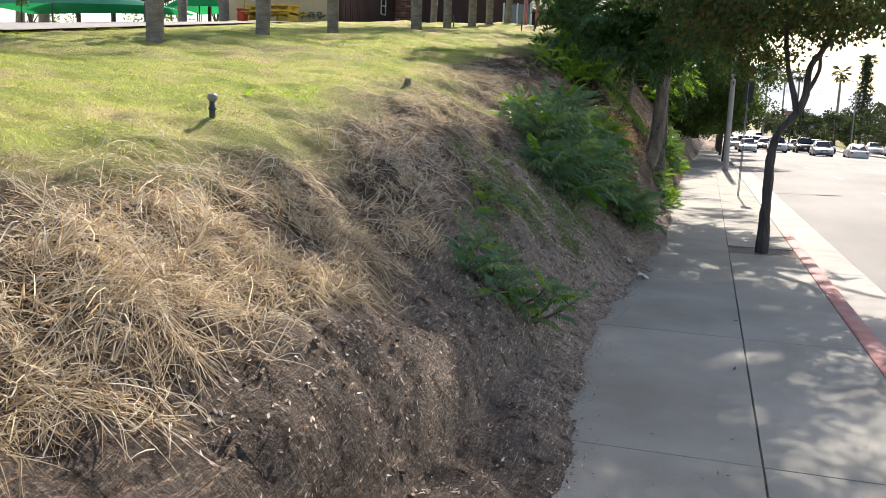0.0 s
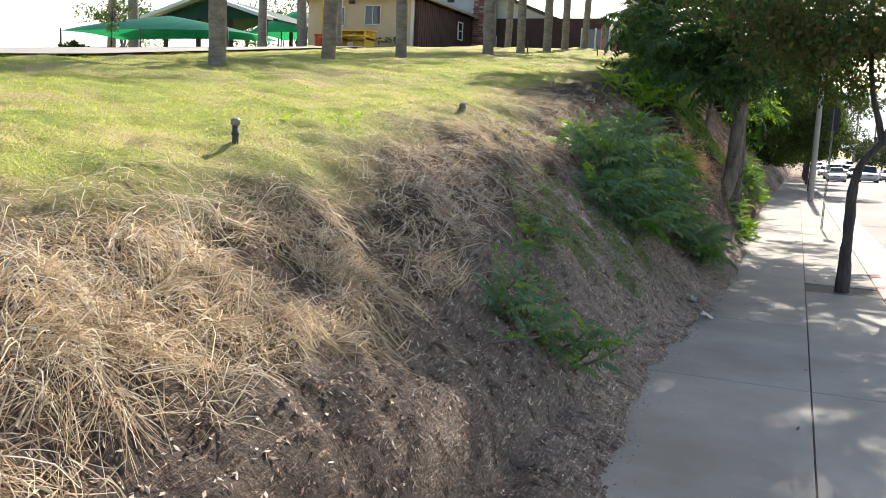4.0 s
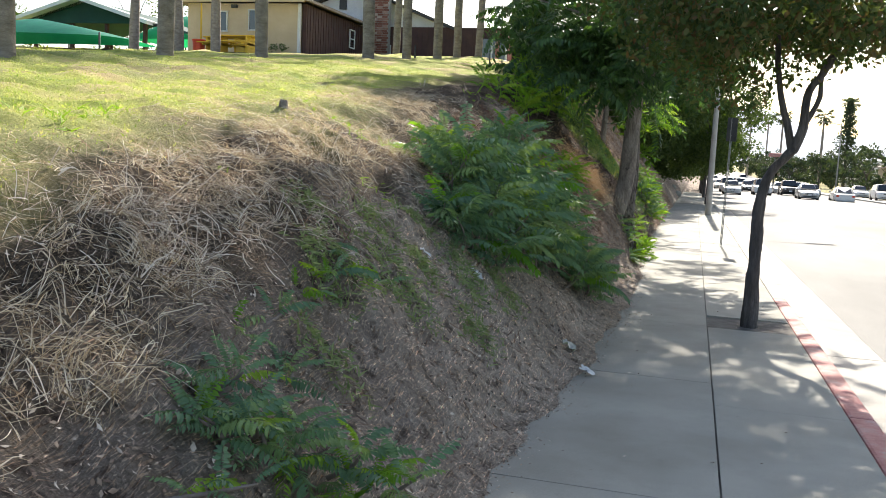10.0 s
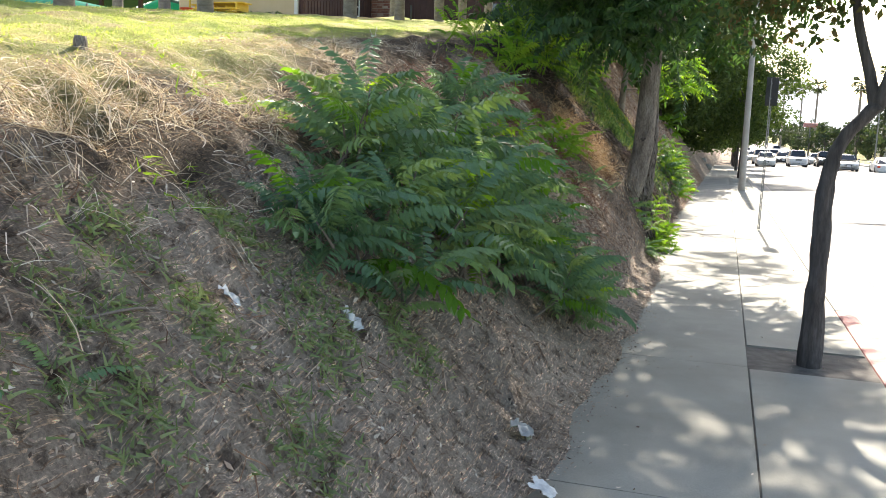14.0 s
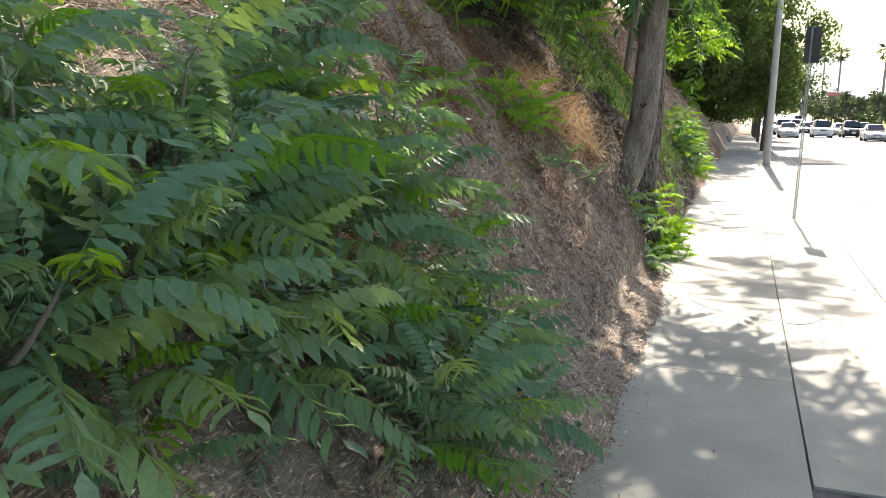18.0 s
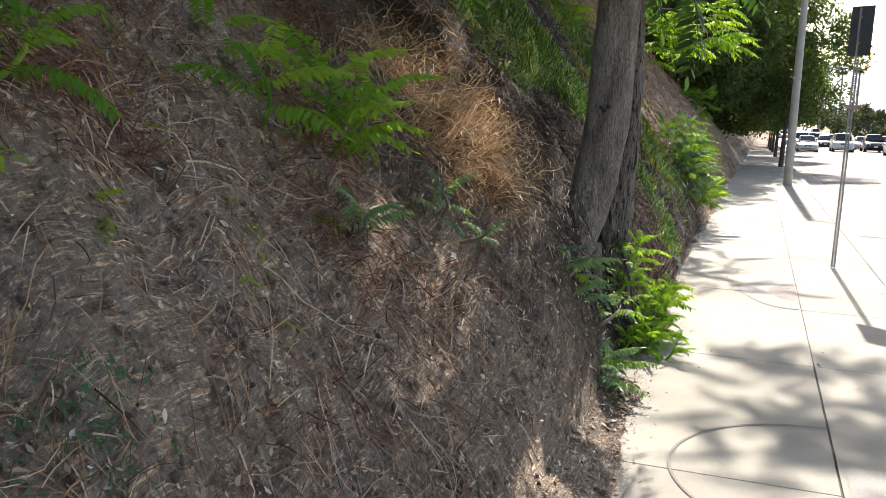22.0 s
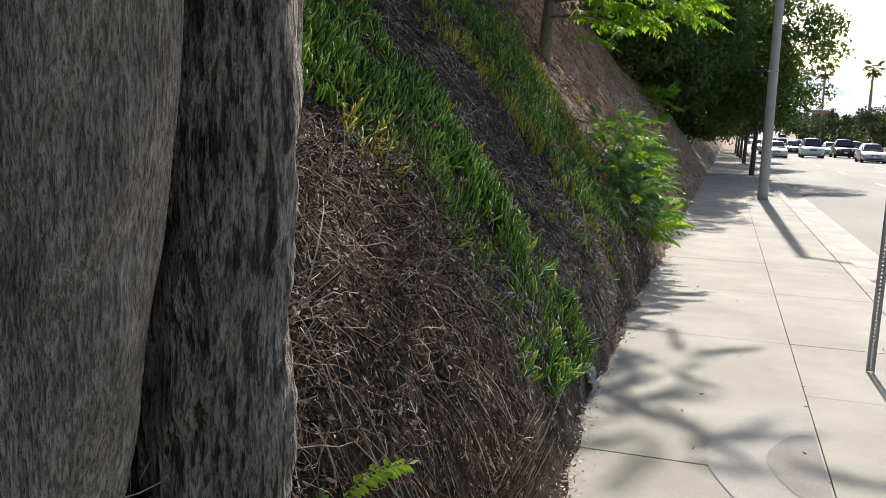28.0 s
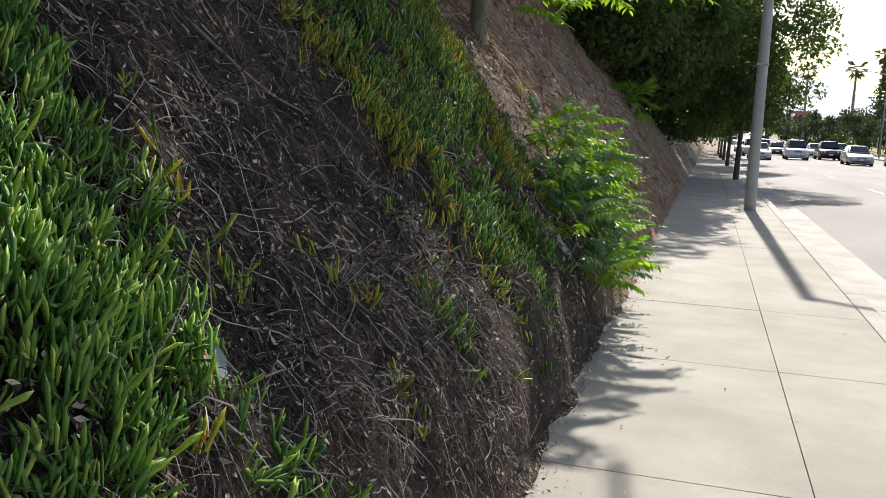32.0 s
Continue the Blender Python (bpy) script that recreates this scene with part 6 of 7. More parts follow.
plate.matrix_local = pose(0.01, -0.028, 2.63, 0, 0, -38)
for z in (2.5, 2.78):
    b = part("bolt", block((0.02, 0.02, 0.02), (0, -0.035, z), 0.004), STEEL, sign)
sign.rotation_euler = (radians(0.0), radians(0.6), 0)

pole = thing("street_lamp", None, None, "tall tapered concrete street lamp pole on the pavement", "street lamp")
pole.location = (0.76, 40.4, float(base_z(40.4)))
tube("pole", [(0, 0, -0.05), (0, 0, 3), (0.02, 0, 8.2)], [0.125, 0.11, 0.075], POLE, pole, 20, 12)
tube("arm", [(0.02, 0, 8.1), (0.9, 0, 8.5), (2.4, 0, 8.7)], [0.05, 0.045, 0.035], STEEL, pole, 8, 12)
part("lamp_head", block((0.75, 0.3, 0.16), (2.7, 0, 8.68), 0.05), STEEL, pole)
part("collar", block((0.25, 0.25, 0.04), (0, 0, 3.05), 0.015), POLE, pole, "band round the pole")
for k in range(2):
    lp = thing("street_lamp", None, None, "slim far street lamp with a curved arm", "street lamp")
    y = 82 + 48 * k
    lp.location = (18.2, y, float(base_z(y)))
    tube("pole", [(0, 0, 0), (0, 0, 8.6), (-0.4, 0, 9.3), (-2.2, 0, 9.6)], [0.10, 0.07, 0.06, 0.04], STEEL, lp, 8, 18)
    part("lamp_head", block((0.7, 0.25, 0.12), (-2.5, 0, 9.57), 0.04), STEEL, lp)

bol = thing("lawn_bollard", None, None, "short black iron standpipe in a worn patch of lawn", "bollard")
bz = float(ground_z(-3.12, 5.15))
bol.location = (-3.12, 5.15, bz)
tube("post", [(0, 0, -0.05), (0, 0, 0.115)], [0.021, 0.019], IRON, bol, 12, 3)
tube("cap", [(0, 0, 0.11), (0, 0, 0.125), (0, 0, 0.150), (0, 0, 0.158)], [0.020, 0.031, 0.031, 0.024], STEEL, bol, 12, 4, label="rounded iron cap")
tube("collar", [(0, 0, 0.055), (0, 0, 0.075)], [0.025, 0.025], IRON, bol, 12, 3)
for x, y in ((-8.9, 30.5), (-7.0, 33.0)):
    z = float(ground_z(x, y))
    tagged(tube("stake", [(x, y, z - 0.1), (x, y, z + 0.42)], [0.025, 0.025], IRON, None, 6, 3), "short dark stake in the lawn", "stake", "stakes")
z = float(ground_z(-3.46, 10.0))
stump = thing("stump", None, None, "small cut grey stump in the grass", "stump")
tube("wood", [(-3.46, 10.0, z - 0.05), (-3.45, 10.0, z + 0.05)], [0.045, 0.03], BARK, stump, 9, 4, 0.3)


# ---- palms ----
def palm(at, height, r, rng, fan=False, fronds=24, name="palm_tree", label="tall grey-trunked palm on the lawn", low=None, group="lawn palms", size=2.3, lean=(0.0, 0.0)):
    root = thing(name, None, None, label, "palm tree", group)
    root.location = at
    top = (lean[0], lean[1], height)
    tube("trunk", [(0, 0, -0.3), (0, 0, 0.25), (lean[0] * 0.3, lean[1] * 0.3, height * 0.4), top], [r * 1.35, r * 1.1, r, r * 0.7], BARK_PALM, root, 12, 24, 0.06)
    h = Heap()
    for k in range(fronds):
        a, tilt = k * 2.4, rng.uniform(-50, 70)
        n = 22
        s = np.linspace(0, 1, 8)
        L = size * rng.uniform(0.8, 1.1)
        m = pose(*top, 0, tilt - 20, math.degrees(a))
        if fan:
            stalk = np.stack([s * L * 0.5, 0 * s, -0.15 * L * s * s], -1)
            V, Q, C = tube_arrays(stalk, np.full(8, 0.02), 3)
            h.add(place(V, m), Q, C)
            ang = np.linspace(-1.25, 1.25, n)
            way = np.stack([np.cos(ang), np.sin(ang), -0.2 - 0.1 * np.abs(ang)], -1)
            V, Q = blades(np.tile([L * 0.5, 0, -0.15 * L], (n, 1)), unit(way), np.full(n, L * 0.5), np.full(n, 0.06 * size / 2), np.full(n, 0.25), 2, rng)
            h.add(place(V, m), Q)
        else:
            line = np.stack([s * L * 0.9, 0 * s, 0.25 * L * np.sin(s * 2.2) - 0.62 * L * s * s], -1)
            V, Q, C = tube_arrays(line, np.linspace(0.025, 0.006, 8), 3)
            h.add(place(V, m), Q, C)
            u = np.repeat(np.linspace(0.12, 1, 24), 2)
            b = np.stack([np.interp(u, s, line[:, i]) for i in range(3)], -1)
            sg = np.tile([1.0, -1.0], 24)
            way = unit(np.stack([0 * sg + 0.45, sg, 0 * sg - 0.55], -1))
            V, Q = blades(b, way, np.full(48, 0.42 * size / 2.3), np.full(48, 0.022), np.full(48, 0.5), 2, rng)
            h.add(place(V, m), Q)
    thing("crown", h.mesh("crown", PALM_LEAF), root)
    return root


rng = np.random.RandomState(21)
for x, y, hgt, r in ((-8.19, 11.9, 6.2, 0.125), (-8.35, 15.6, 6.6, 0.125), (-8.45, 19.1, 7.0, 0.12), (-8.53, 25.3, 7.6, 0.15), (-8.69, 29.0, 8.2, 0.13), (-9.1, 33.7, 8.6, 0.15), (-9.0, 36.0, 8.6, 0.14), (-8.95, 39.2, 9.0, 0.14), (-5.9, 43.0, 9.2, 0.17),
                     (-42.0, 49.0, 9.5, 0.36), (-44.5, 49.6, 9.5, 0.3), (-23.8, 36.7, 8.0, 0.2), (-21.9, 37.2, 8.0, 0.22), (-19.4, 36.0, 8.3, 0.19), (-10.6, 33.5, 8.4, 0.12)):
    palm((x, y, float(lawn_z(x, y))), hgt, r, rng, lean=(rng.normal() * 0.25, rng.normal() * 0.2))
small = palm((-2.2, 44.2, float(ground_z(-2.2, 44.2)) + 0.05), 0.3, 0.06, rng, True, 18, "fan_palm", "small young fan palm growing out of the bank", size=0.8, group="")


for child in small.children:
    if child.name.startswith("crown"):
        child.data.materials[0] = LEAF_BRIGHT

# ---- houses on the lawn ----
def gable_roof(x0, x1, y0, y1, z, rise, over, thick=0.12, ridge_along="y"):
    bm = bmesh.new()
    if ridge_along == "y":
        mx = (x0 + x1) / 2
        prof = [(x0 - over, z - over * rise / (mx - x0)), (mx, z + rise), (x1 + over, z - over * rise / (mx - x0))]
        rows = [[bm.verts.new((x, y, zz + dz)) for x, zz in prof for dz in (0, thick)] for y in (y0 - over, y1 + over)]
    else:
        my = (y0 + y1) / 2
        prof = [(y0 - over, z - over * rise / (my - y0)), (my, z + rise), (y1 + over, z - over * rise / (my - y0))]
        rows = [[bm.verts.new((x, y, zz + dz)) for y, zz in prof for dz in (0, thick)] for x in (x0 - over, x1 + over)]
    a, b = rows
    for i in (0, 2):
        bm.faces.new((a[i + 1], b[i + 1], b[i + 3], a[i + 3]))
        bm.faces.new((a[i], a[i + 2], b[i + 2], b[i]))
        bm.faces.new((a[i], a[i + 1], a[i + 3], a[i + 2]))
        bm.faces.new((b[i], b[i + 2], b[i + 3], b[i + 1]))
    bm.faces.new((a[0], b[0], b[1], a[1]))
    bm.faces.new((a[4], a[5], b[5], b[4]))
    bmesh.ops.recalc_face_normals(bm, faces=bm.faces)
    return bm


def gable_end(x0, x1, y, z, rise, thick=0.1):
    bm = bmesh.new()
    mx = (x0 + x1) / 2
    f = [bm.verts.new(p) for p in ((x0, y, z), (x1, y, z), (mx, y, z + rise))]
    g = [bm.verts.new(p) for p in ((x0, y + thick, z), (x1, y + thick, z), (mx, y + thick, z + rise))]
    bm.faces.new(f)
    bm.faces.new(g[::-1])
    for i in range(3):
        j = (i + 1) % 3
        bm.faces.new((f[i], g[i], g[j], f[j]))
    bmesh.ops.recalc_face_normals(bm, faces=bm.faces)
    return bm


def wall_window(parent, x, y, z, w, h):
    """Sliding window set in a wall that faces -y."""
    win = part("window", block((w, 0.05, h), (x, y - 0.01, z), 0), GLASS, parent, "dark window pane")
    for dx, dz, sx, sz in ((0, h / 2, w + 0.1, 0.06), (0, -h / 2, w + 0.1, 0.06), (-w / 2, 0, 0.06, h), (w / 2, 0, 0.06, h), (0, 0, 0.04, h)):
        part("window_frame", block((sx, 0.07, sz), (x + dx, y - 0.03, z + dz), 0.004), WHITE_WALL, win)


HZ = 5.45
house = thing("cream_house", None, None, "single-storey cream stucco house with white sliding windows", "house")
part("wall", block((5.9, 9.0, 2.9), (-21.2, 46.0, HZ + 0.95), 0.01), STUCCO, house)
part("corner_board", block((0.14, 0.14, 2.5), (-18.24, 41.53, HZ + 1.15), 0.005), WHITE_WALL, house)
part("roof", gable_roof(-24.5, -17.9, 41.3, 52, HZ + 2.5, 0.75, 0.35), ROOF, house)
part("gable", gable_end(-22.6, -19.2, 41.15, HZ + 2.62, 0.68), STUCCO, house)
part("fascia", block((6.9, 0.10, 0.16), (-21.2, 40.98, HZ + 2.46), 0.01), STUCCO, house)
wall_window(house, -22.4, 41.5, HZ + 1.55, 0.8, 0.93)
wall_window(house, -20.4, 41.5, HZ + 1.62, 0.88, 0.95)
part("floodlight", block((0.3, 0.14, 0.16), (-21.6, 41.42, HZ + 2.25), 0.02), IRON, house)
for k in range(5):
    sh = thing("pot_plant", None, None, "small dark plant against the house wall", "plant", "plants at the wall")
    h = Heap()
    leaf_cloud(h, (-20.9 + 0.5 * k, 41.2, HZ + 0.35), 0.22, 60, 0.12, rng)
    thing("leaves", h.mesh("leaves", LEAF_DARK), sh)
hall = thing("brown_hall", None, None, "dark brown board-sided hall with a white gable", "house")
part("wall", block((0.2, 9.5, 2.6), (-18.05, 46.4, HZ + 1.1), 0.005), SIDING, hall, "dark brown side wall")
for k in range(30):
    part("batten", block((0.03, 0.04, 2.55), (-17.94, 41.8 + 0.31 * k, HZ + 1.1), 0), SIDING, hall)
part("wall", block((8.6, 0.2, 2.7), (-14.5, 50.2, HZ + 1.2), 0.005), SIDING, hall)
for k in range(26):
    part("batten", block((0.04, 0.03, 2.65), (-18.4 + 0.32 * k, 50.09, HZ + 1.2), 0), SIDING, hall)
part("gable", gable_end(-24.6, -13.4, 50.4, HZ + 2.5, 2.2), WHITE_WALL, hall, "white painted gable")
part("vent", block((0.42, 0.08, 0.85), (-19.75, 50.35, HZ + 3.95), 0.01), TRIM, hall, "dark gable vent")
part("roof", gable_roof(-24.8, -13.2, 50.5, 60, HZ + 2.45, 2.3, 0.35), ROOF, hall)
part("fascia", gable_roof(-24.8, -13.2, 50.15, 50.3, HZ + 2.45, 2.3, 0.3, 0.16), TRIM, hall, "dark roof edge")
for x, z in ((-16.9, HZ + 1.25),):
    part("notice", block((0.45, 0.03, 0.6), (x, 50.05, z), 0), WHITE_WALL, hall, "white notice board")
part("window", block((0.03, 0.6, 0.9), (-17.92, 47.3, HZ + 1.5), 0), GLASS, hall, "small white-framed side window")
for dy, dz, sy, sz in ((0, 0.46, 0.7, 0.06), (0, -0.46, 0.7, 0.06), (0.33, 0, 0.06, 0.95), (-0.33, 0, 0.06, 0.95), (0, 0, 0.6, 0.04)):
    part("window_frame", block((0.06, sy, sz), (-17.9, 47.3 + dy, HZ + 1.5 + dz), 0), WHITE_WALL, hall)
part("door", block((1.5, 0.08, 2.0), (-10.9, 50.05, HZ + 0.95), 0.01), GLASS, hall, "glass double door")
for dx in (-0.78, 0, 0.78):
    part("door_frame", block((0.09, 0.12, 2.1), (-10.9 + dx, 50.02, HZ + 0.95), 0), WHITE_WALL, hall)
annex = thing("far_annex", None, None, "low brown building with a shingle roof behind the palms", "house")
part("wall", block((7, 6, 2.6), (-12.6, 58.0, HZ + 1.0), 0.01), SIDING, annex)
part("roof", gable_roof(-16.2, -9.0, 55, 61, HZ + 2.2, 1.1, 0.4, 0.12, "x"), ROOF, annex)
for x in (-8.45, -7.9):
    tagged(tube("red_post", [(x, 40.5, HZ - 0.4), (x, 40.5, HZ + 1.1)], [0.09, 0.09], KERB_RED, None, 10, 3), "faded red bollard post before the annex", "post", "red posts")

shade_hall = thing("open_shelter", None, None, "open-sided shelter with a dark gabled roof", "shelter")
part("roof", gable_roof(-39.4, -30.8, 48.2, 56, 7.75, 1.25, 0.5, 0.14), SAIL_DARK, shade_hall, "dark green gabled roof")
part("fascia", gable_roof(-39.4, -30.8, 47.6, 47.8, 7.75, 1.25, 0.5, 0.22), WHITE_WALL, shade_hall, "pale roof edge")
part("gable", gable_end(-39.3, -30.9, 48.0, 7.75, 1.2), SAIL_DARK, shade_hall)
for x in (-38.8, -36.2, -33.8, -31.2):
    for y in (48.3, 55.5):
        part("post", block((0.2, 0.2, 4.4), (x, y, 5.6), 0.02), SIDING, shade_hall)


def shade_sail(x0, x1, y0, y1, edge, peak, ground, mat, label):
    """A hipped cloth canopy on thin posts."""
    root = thing("shade_canopy", None, None, label, "canopy", "shade canopies")
    n = 13
    V, F = [], []
    for i in range(n):
        for j in range(n):
            u, v = i / (n - 1), j / (n - 1)
            k = min(u, 1 - u, v, 1 - v) * 2
            sag = 0.16 * (1 - k) * (math.sin(math.pi * u) + math.sin(math.pi * v) - 1)
            V.append((x0 + (x1 - x0) * u, y0 + (y1 - y0) * v, edge + (peak - edge) * k ** 0.9 + sag * 0.6))
    for i in range(n - 1):
        for j in range(n - 1):
            a = i * n + j
            F.append((a, a + n, a + n + 1, a + 1))
    thing("cloth", mesh_arrays("cloth", np.array(V), np.array(F), mat, True), root)
    for x in (x0, (x0 + x1) / 2, x1):
        for y in (y0, y1):
            tube("post", [(x, y, ground), (x, y, edge + 0.05)], [0.05, 0.05], IRON, root, 6, 3)
    return root


shade_sail(-40.4, -28.8, 41.0, 46.0, 6.3, 7.35, 3.4, SAIL, "green shade-cloth canopy on thin posts")
shade_sail(-38.5, -32.6, 57.0, 62.0, 8.0, 9.9, 4.0, SAIL, "bright green shade-cloth canopy behind the palms")
shade_sail(-31.5, -27.5, 54.5, 58.0, 6.2, 7.0, 3.6, SAIL, "pale green canopy low behind the drive")
for x, y in ((-20.4, 38.6), (-19.2, 37.4)):
    tb = thing("picnic_table", None, None, "yellow painted picnic table on the lawn edge", "picnic table", "picnic tables")
    z = float(lawn_z(x, y))
    tb.location = (x, y, z)
    for k in range(4):
        part("board", block((1.9, 0.17, 0.05), (0, -0.29 + 0.19 * k, 0.75), 0.008), YELLOW, tb)
    for s in (-1, 1):
        part("bench", block((1.9, 0.28, 0.05), (0, s * 0.75, 0.46), 0.008), YELLOW, tb)
        part("end_panel", block((0.08, 0.9, 0.72), (s * 0.7, 0, 0.37), 0.01), YELLOW, tb)
        part("cross_beam", block((0.08, 1.6, 0.1), (s * 0.7, 0, 0.4), 0.01), YELLOW, tb)
bn = thing("bin", None, None, "bright red plastic bin beside the drive", "bin")
bn.location = (-21.4, 38.0, float(lawn_z(-21.4, 38.0)))
tube("body", [(0, 0, -0.05), (0, 0, 0.7)], [0.24, 0.28], RED, bn, 16, 4)
tube("rim", [(0, 0, 0.69), (0, 0, 0.75)], [0.3, 0.3], RED, bn, 16, 3)
part("marker", block((0.06, 0.06, 2.4), (-0.2, 0.5, 1.2), 0.01), YELLOW, bn, "yellow marker post")
broad_tree("small_tree", (-35.8, 40.0, 3.9), 4.7, 1.25, (0.1, 0), LEAF_DARK, BARK_DARK, rng, 18, 90, 0.14, 0.05, 0.5, "small round-headed tree beyond the drive", trunk_height=0.6)
for x, y, hh, sp in ((-39.5, 41, 2.2, 1.3), (-58, 66, 10, 4), (-46, 68, 12, 4.0), (-42, 70, 12, 4.2)):
    broad_tree("background_tree", (x, y, 3.2), hh, sp, (0, 0), LEAF_DARK, BARK_DARK, rng, 26, 110, 0.3, 0.15, 0.2, "dark tree behind the shelters", group="trees behind the shelters", trunk_height=0.4)


# ---- cars ----
def car_body(sections):
    """A lofted shell: rows of (y, half width, lower z, belt z, top z, top half width)."""
    bm = bmesh.new()
    rings = []
    for y, w, z0, zb, zt, wt in sections:
        ring = [(-w * 0.86, z0), (-w, z0 + 0.16), (-w, (z0 + zb) / 2 + 0.06), (-w * 0.96, zb), (-wt, zt - 0.03), (-wt * 0.8, zt), (0, zt + 0.015), (wt * 0.8, zt), (wt, zt - 0.03), (w * 0.96, zb), (w, (z0 + zb) / 2 + 0.06), (w, z0 + 0.16), (w * 0.86, z0)]
        rings.append([bm.verts.new((x, y, z)) for x, z in ring])
    n = len(rings[0])
    for a, b in zip(rings, rings[1:]):
        for i in range(n):
            j = (i + 1) % n
            bm.faces.new((a[i], a[j], b[j], b[i]))
    bm.faces.new(rings[0])
    bm.faces.new(rings[-1][::-1])
    bmesh.ops.recalc_face_normals(bm, faces=bm.faces)
    return bm


def quad_panel(pts, mat, name, parent, label=""):
    bm = bmesh.new()
    vs = [bm.verts.new(p) for p in pts]
    f = bm.faces.new(vs)
    bm.normal_update()
    ext = bmesh.ops.extrude_face_region(bm, geom=[f])
    nrm = f.normal.copy()
    for v in ext["geom"]:
        if isinstance(v, bmesh.types.BMVert):
            v.co += nrm * 0.012
    return part(name, bm, mat, parent, label)


def make_car(name, paint, label, suv=False, pickup=False, width=1.78, length=4.6):
    """Front at y = 0 facing -y."""
    root = thing(name, None, None, label, "car", "cars on the street")
    w, L = width / 2, length
    belt, roof = (1.0, 1.70) if suv or pickup else (0.86, 1.43)
    hood = belt - (0.04 if suv else 0.10)
    c0, c1 = (1.15, 1.75) if suv else (1.35, 2.05)
    r1 = L * (0.62 if pickup else 0.86 if suv else 0.70)
    r2 = L * (0.66 if pickup else 0.98 if suv else 0.88)
    z0 = 0.24 if suv or pickup else 0.18
    body = [(0.0, w * 0.80, z0 + 0.1, hood - 0.22, hood - 0.16, w * 0.7), (0.10, w * 0.93, z0, hood - 0.14, hood - 0.08, w * 0.78), (0.5, w, z0, hood - 0.06, hood, w * 0.82), (c0, w, z0, belt - 0.03, belt, w * 0.84),
            (c0 + 0.02, w, z0, belt, belt + 0.01, w * 0.84), (L - 0.9, w, z0, belt, belt + 0.02, w * 0.84), (L - 0.12, w * 0.96, z0, belt - 0.02, belt + 0.01, w * 0.8), (L, w * 0.86, z0 + 0.12, belt - 0.12, belt - 0.05, w * 0.7)]
    part("body", car_body(body), paint, root, smooth=True)
    cabin = [(c0 - 0.02, w * 0.80, belt - 0.04, belt - 0.02, belt + 0.01, w * 0.78), (c1, w * 0.84, belt - 0.04, belt, roof - 0.03, w * 0.66), ((c1 + r1) / 2, w * 0.85, belt - 0.04, belt, roof, w * 0.68), (r1, w * 0.84, belt - 0.04, belt, roof - 0.03, w * 0.66), (r2, w * 0.80, belt - 0.04, belt - 0.02, belt + 0.03, w * 0.76)]
    part("cabin", car_body(cabin), paint, root, smooth=True)
    k = 0.006
    quad_panel([(-w * 0.74, c0 + 0.0, belt + 0.06 + k), (w * 0.74, c0 + 0.0, belt + 0.06 + k), (w * 0.62, c1 - 0.10, roof - 0.03), (-w * 0.62, c1 - 0.10, roof - 0.03)], GLASS, "windscreen", root)
    quad_panel([(w * 0.72, r2 - 0.05, belt + 0.08), (-w * 0.72, r2 - 0.05, belt + 0.08), (-w * 0.6, r1 + 0.06, roof - 0.07), (w * 0.6, r1 + 0.06, roof - 0.07)], GLASS, "rear_window", root)
    for s in (-1, 1):
        mid = (c1 + r1) / 2 - 0.1
        for ya, yb, yc, yd in ((c0 + 0.35, mid - 0.03, mid - 0.03, c1 + 0.05), (mid + 0.03, r1 + 0.15, r1 - 0.05, mid + 0.03)):
            pts = [(s * w * 0.865, ya, belt + 0.06), (s * w * 0.865, yb, belt + 0.06), (s * w * 0.70, yc, roof - 0.09), (s * w * 0.70, yd, roof - 0.09)]
            quad_panel(pts if s > 0 else pts[::-1], GLASS, "side_window", root)
        part("mirror", block((0.2, 0.1, 0.13), (s * (w + 0.07), c0 + 0.42, belt + 0.06), 0.03), paint, root)
        part("headlight", block((0.40, 0.12, 0.15), (s * w * 0.68, 0.07, hood - 0.22), 0.03, s * 14), LENS, root, "clear headlight")
        part("fog_lamp", block((0.14, 0.06, 0.08), (s * w * 0.66, 0.05, z0 + 0.18), 0.02), LENS, root)
        part("tail_light", block((0.24, 0.08, 0.18), (s * w * 0.74, L - 0.03, belt - 0.18), 0.02), RED, root, "red tail light")
        for yy in (0.88, L - 0.92):
            rr = 0.36 if suv or pickup else 0.315
            tyre = tube("wheel", [(s * (w - 0.24), yy, rr), (s * (w - 0.22), yy, rr), (s * (w - 0.02), yy, rr), (s * (w + 0.0), yy, rr)], [rr * 0.9, rr, rr, rr * 0.9], TYRE, root, 20, 6)
            tube("rim", [(s * (w - 0.02), yy, rr), (s * (w + 0.006), yy, rr), (s * (w + 0.012), yy, rr)], [rr * 0.62, rr * 0.62, rr * 0.3], RIM, tyre, 14, 4)
    part("grille", block((w * 0.62, 0.05, 0.15), (0, 0.02, hood - 0.24), 0.02), TRIM, root, "slatted dark grille")
    for i in range(9):
        part("grille_bar", block((0.014, 0.02, 0.13), (-w * 0.26 + i * w * 0.065, -0.006, hood - 0.24), 0.003), RIM, root)
    part("lower_intake", block((w * 1.2, 0.06, 0.10), (0, 0.03, z0 + 0.13), 0.015), TRIM, root)
    part("number_plate", block((0.31, 0.02, 0.15), (0, -0.005, z0 + 0.27), 0.003), PLATE, root)
    part("underbody", block((w * 1.7, L - 0.5, 0.16), (0, L / 2, z0), 0.02), TRIM, root, "dark underside")
    return root


def road_z(x, y):
    return float(base_z(y)) - 0.15 + 0.10 * math.sin(min(max((x - 2.035) / 15.465, 0), 1) * math.pi)


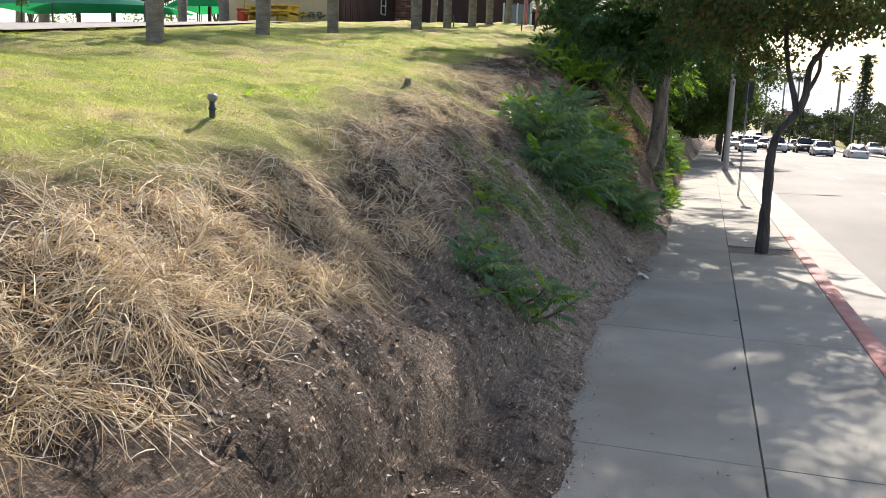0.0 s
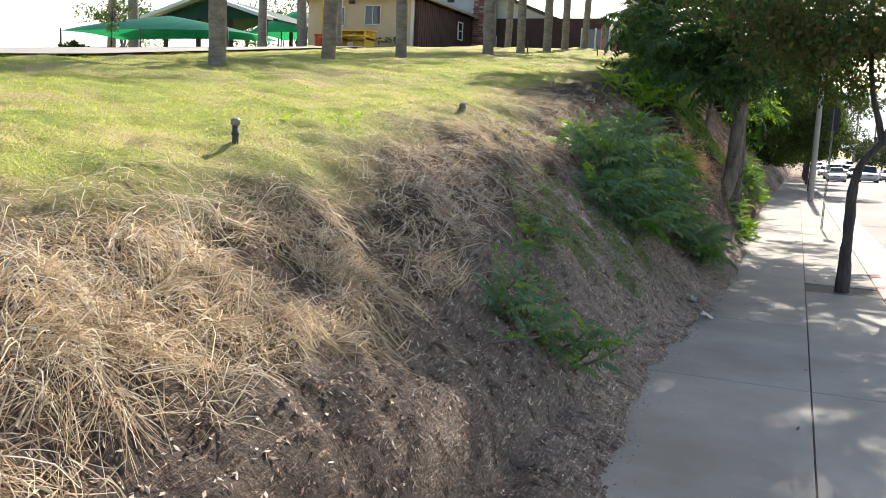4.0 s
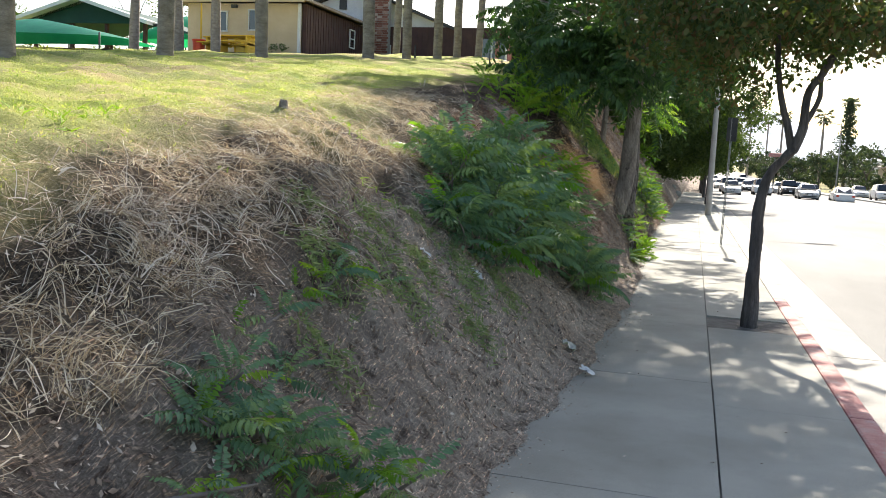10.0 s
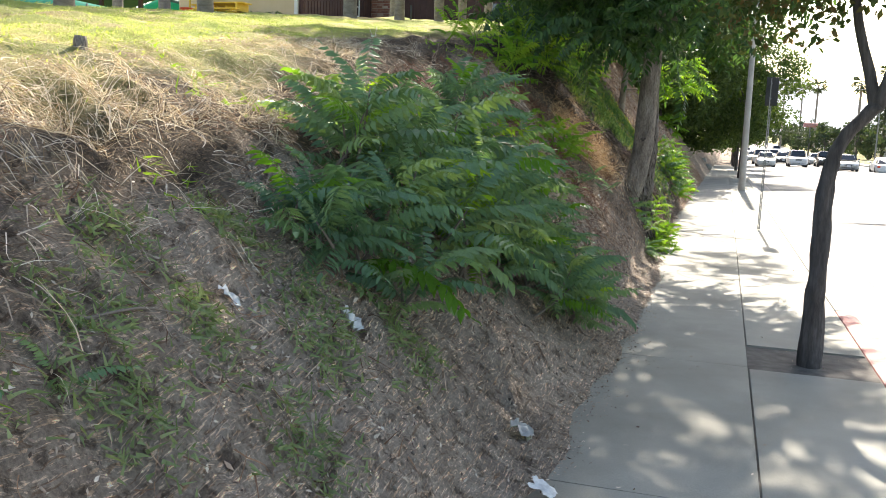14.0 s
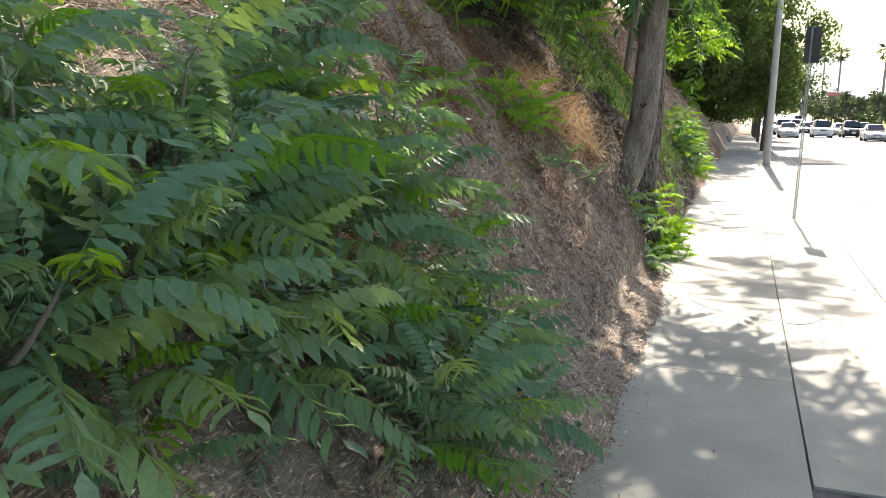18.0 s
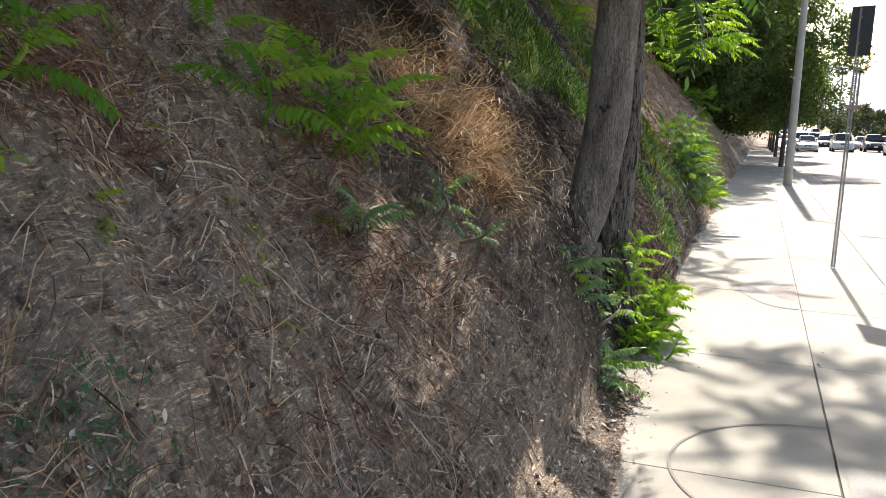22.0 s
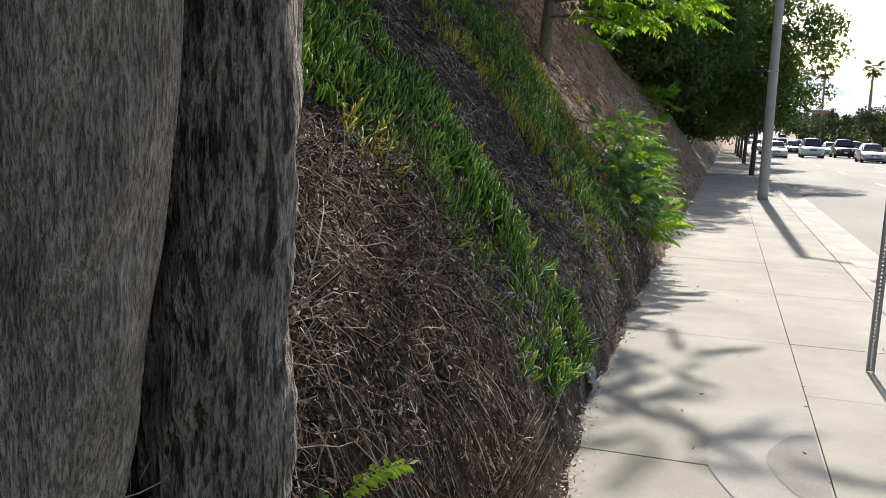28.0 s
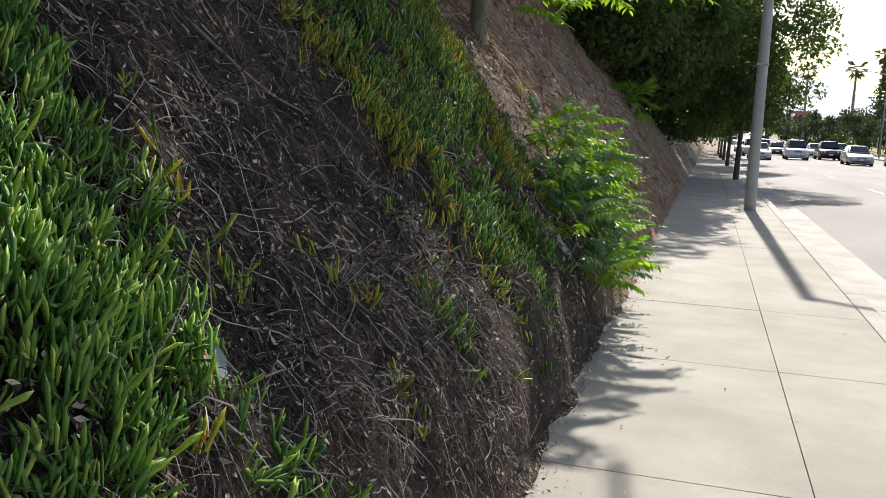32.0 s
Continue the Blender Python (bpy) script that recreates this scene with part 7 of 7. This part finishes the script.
sedan = make_car("sedan", CAR_WHITE, "white saloon car with chrome grille on the street")
suv = make_car("suv", CAR_WHITE, "white sport utility vehicle in traffic", True, width=1.86, length=4.7)
silver = make_car("sedan", CAR_SILVER, "silver saloon car in traffic")
dark = make_car("pickup", CAR_DARK, "dark pickup truck in traffic", True, True, 1.9, 5.4)
dark_car = make_car("sedan", CAR_DARK, "dark saloon car in traffic")
sedan.matrix_basis = pose(3.9, 97.0, road_z(3.9, 97.0), math.degrees(math.atan(SLOPE_Y)))


def park(car, x, y, turn=0.0):
    return pose(x, y, road_z(x, y) if x < 17.5 else float(base_z(y)), math.degrees(math.atan(SLOPE_Y)), 0, turn)


suv.matrix_basis = park(suv, 7.1, 101)
silver.matrix_basis = park(silver, 10.4, 90)
dark.matrix_basis = park(dark, 10.3, 106)
dark_car.matrix_basis = park(dark_car, 6.9, 122)
for car, x, y, turn in ((suv, 4.0, 112, 0), (silver, 10.4, 118, 0), (sedan, 3.9, 140, 0), (suv, 7.2, 150, 0), (sedan, 13.5, 95, 180), (dark_car, 13.6, 114, 0), (silver, 19.4, 66, 0), (dark_car, 19.4, 90, 0), (suv, 19.5, 104, 0), (sedan, 19.5, 118, 0), (silver, 7.1, 175, 0), (sedan, 10.3, 165, 0), (dark, 13.6, 130, 180), (sedan, 4.0, 190, 0), (suv, 10.3, 205, 0)):
    copy_thing(car, park(car, x, y, turn))

# ---- far side of the street and distance ----
rng = np.random.RandomState(8)
for k in range(46):
    y = 70 + k * 8.5
    x = 24 + rng.uniform(0, 12) + max(0, (y - 160) * 0.0)
    hh = rng.uniform(4.5, 8.5)
    broad_tree("far_tree", (x, y, float(base_z(y)) - 0.3), hh, hh * 0.5, (0, 0), LEAF_FAR, BARK_DARK, rng, 16, 50, 0.6, 0.15, 0.12, "grey-green tree across the street", group="far trees", trunk_height=0.4)
for k in range(24):
    y, x = 170 + k * 14, rng.uniform(-16, 16)
    x = x - 10 if x < 0 else x + 16
    hh = rng.uniform(5, 9)
    broad_tree("far_tree", (x, y, float(base_z(y)) - 0.3), hh, hh * 0.55, (0, 0), LEAF_FAR, BARK_DARK, rng, 16, 50, 0.8, 0.15, 0.1, "hazy tree far down the street", group="far trees", trunk_height=0.4)
for x, y, hgt, s in ((33, 140, 19, 2.2), (26, 210, 15, 2.4), (34, 230, 19, 2.4), (22, 260, 17, 2.6), (16, 300, 18, 2.8), (48, 190, 20, 2.4), (30, 118, 13, 2.0), (10, 330, 17, 2.8), (40, 128, 14, 2.2), (24, 340, 20, 2.8), (60, 300, 24, 2.8), (-6, 360, 18, 2.8)):
    palm((x, y, float(base_z(y))), hgt, 0.28, rng, True, 30, "far_palm", "tall fan palm silhouette down the street", size=s, group="far palms")
con = thing("conifer", None, None, "tall dark conifer with ragged tiers across the street", "tree")
con.location = (26.2, 178, float(base_z(160)))
tube("trunk", [(0, 0, -0.3), (0, 0, 16.5)], [0.3, 0.05], BARK_DARK, con, 8, 6)
h = Heap()
for k in range(60):
    u = k / 60
    r = (3.6 * (1 - u) + 0.35) * rng.uniform(0.5, 1)
    a = k * 2.4
    leaf_cloud(h, (0.6 * r * math.cos(a), 0.6 * r * math.sin(a), 3 + 13.5 * u), 0.35 + 0.35 * r, 60, 0.5, rng, 0.45)
thing("crown", h.mesh("crown", LEAF_FAR), con)
board = thing("tall_sign", None, None, "rounded reddish pole sign far down the street", "sign")
board.location = (15.2, 190, float(base_z(160)))
tube("pole", [(0, 0, 0), (0, 0, 5.6)], [0.15, 0.15], IRON, board, 8, 3)
part("panel", block((2.6, 0.5, 0.8), (0, 0, 6.0), 0.2), KERB_RED, board)
for k in range(14):
    x, y = rng.uniform(30, 60), 90 + k * 24
    b = thing("far_building", None, None, "low pale building behind the far trees", "building", "far buildings")
    w, d, hh = rng.uniform(10, 18), rng.uniform(8, 14), rng.uniform(3.5, 6.5)
    part("wall", block((w, d, hh), (x, y, float(base_z(y)) + hh / 2 - 0.3), 0.05), STUCCO if k % 2 else WHITE_WALL, b)
    part("roof", gable_roof(x - w / 2, x + w / 2, y - d / 2, y + d / 2, float(base_z(y)) + hh - 0.3, 1.4, 0.5, 0.2), ROOF, b)
    for i in range(4):
        part("window", block((0.08, 1.2, 1.3), (x - w / 2 - 0.03, y - d / 2 + 1.5 + i * (d - 3) / 3, float(base_z(y)) + hh * 0.5), 0), GLASS, b)
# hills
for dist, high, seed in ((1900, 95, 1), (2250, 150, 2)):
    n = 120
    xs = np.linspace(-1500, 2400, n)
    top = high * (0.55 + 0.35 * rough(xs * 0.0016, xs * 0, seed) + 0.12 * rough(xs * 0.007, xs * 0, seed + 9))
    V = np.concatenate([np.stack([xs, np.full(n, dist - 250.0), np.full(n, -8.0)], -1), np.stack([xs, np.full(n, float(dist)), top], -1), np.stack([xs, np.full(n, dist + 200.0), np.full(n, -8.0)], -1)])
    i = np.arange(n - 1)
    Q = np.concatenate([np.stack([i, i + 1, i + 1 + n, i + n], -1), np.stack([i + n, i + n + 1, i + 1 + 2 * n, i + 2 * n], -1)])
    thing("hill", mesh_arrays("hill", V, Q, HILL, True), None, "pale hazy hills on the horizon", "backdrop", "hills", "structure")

# chimney bricks
chim = thing("chimney", None, None, "broad red-brown brick chimney breast on the hall", "chimney")
part("core", block((1.25, 0.5, 5.2), (-17.3, 49.6, HZ + 2.3), 0), MORTAR, chim, "mortar core")
bmesh_brick = bpy.data.meshes.new("brick")
bm = block((0.30, 0.06, 0.105), (0, 0, 0), 0.008)
bm.to_mesh(bmesh_brick)
bm.free()
bmesh_brick.materials.append(BRICK)
for r in range(38):
    for c in range(4):
        b = thing("brick", bmesh_brick, chim)
        b.location = (-17.77 + 0.318 * c + (0.0 if r % 2 else 0.06) - 0.03, 49.34, HZ - 0.15 + 0.125 * r)
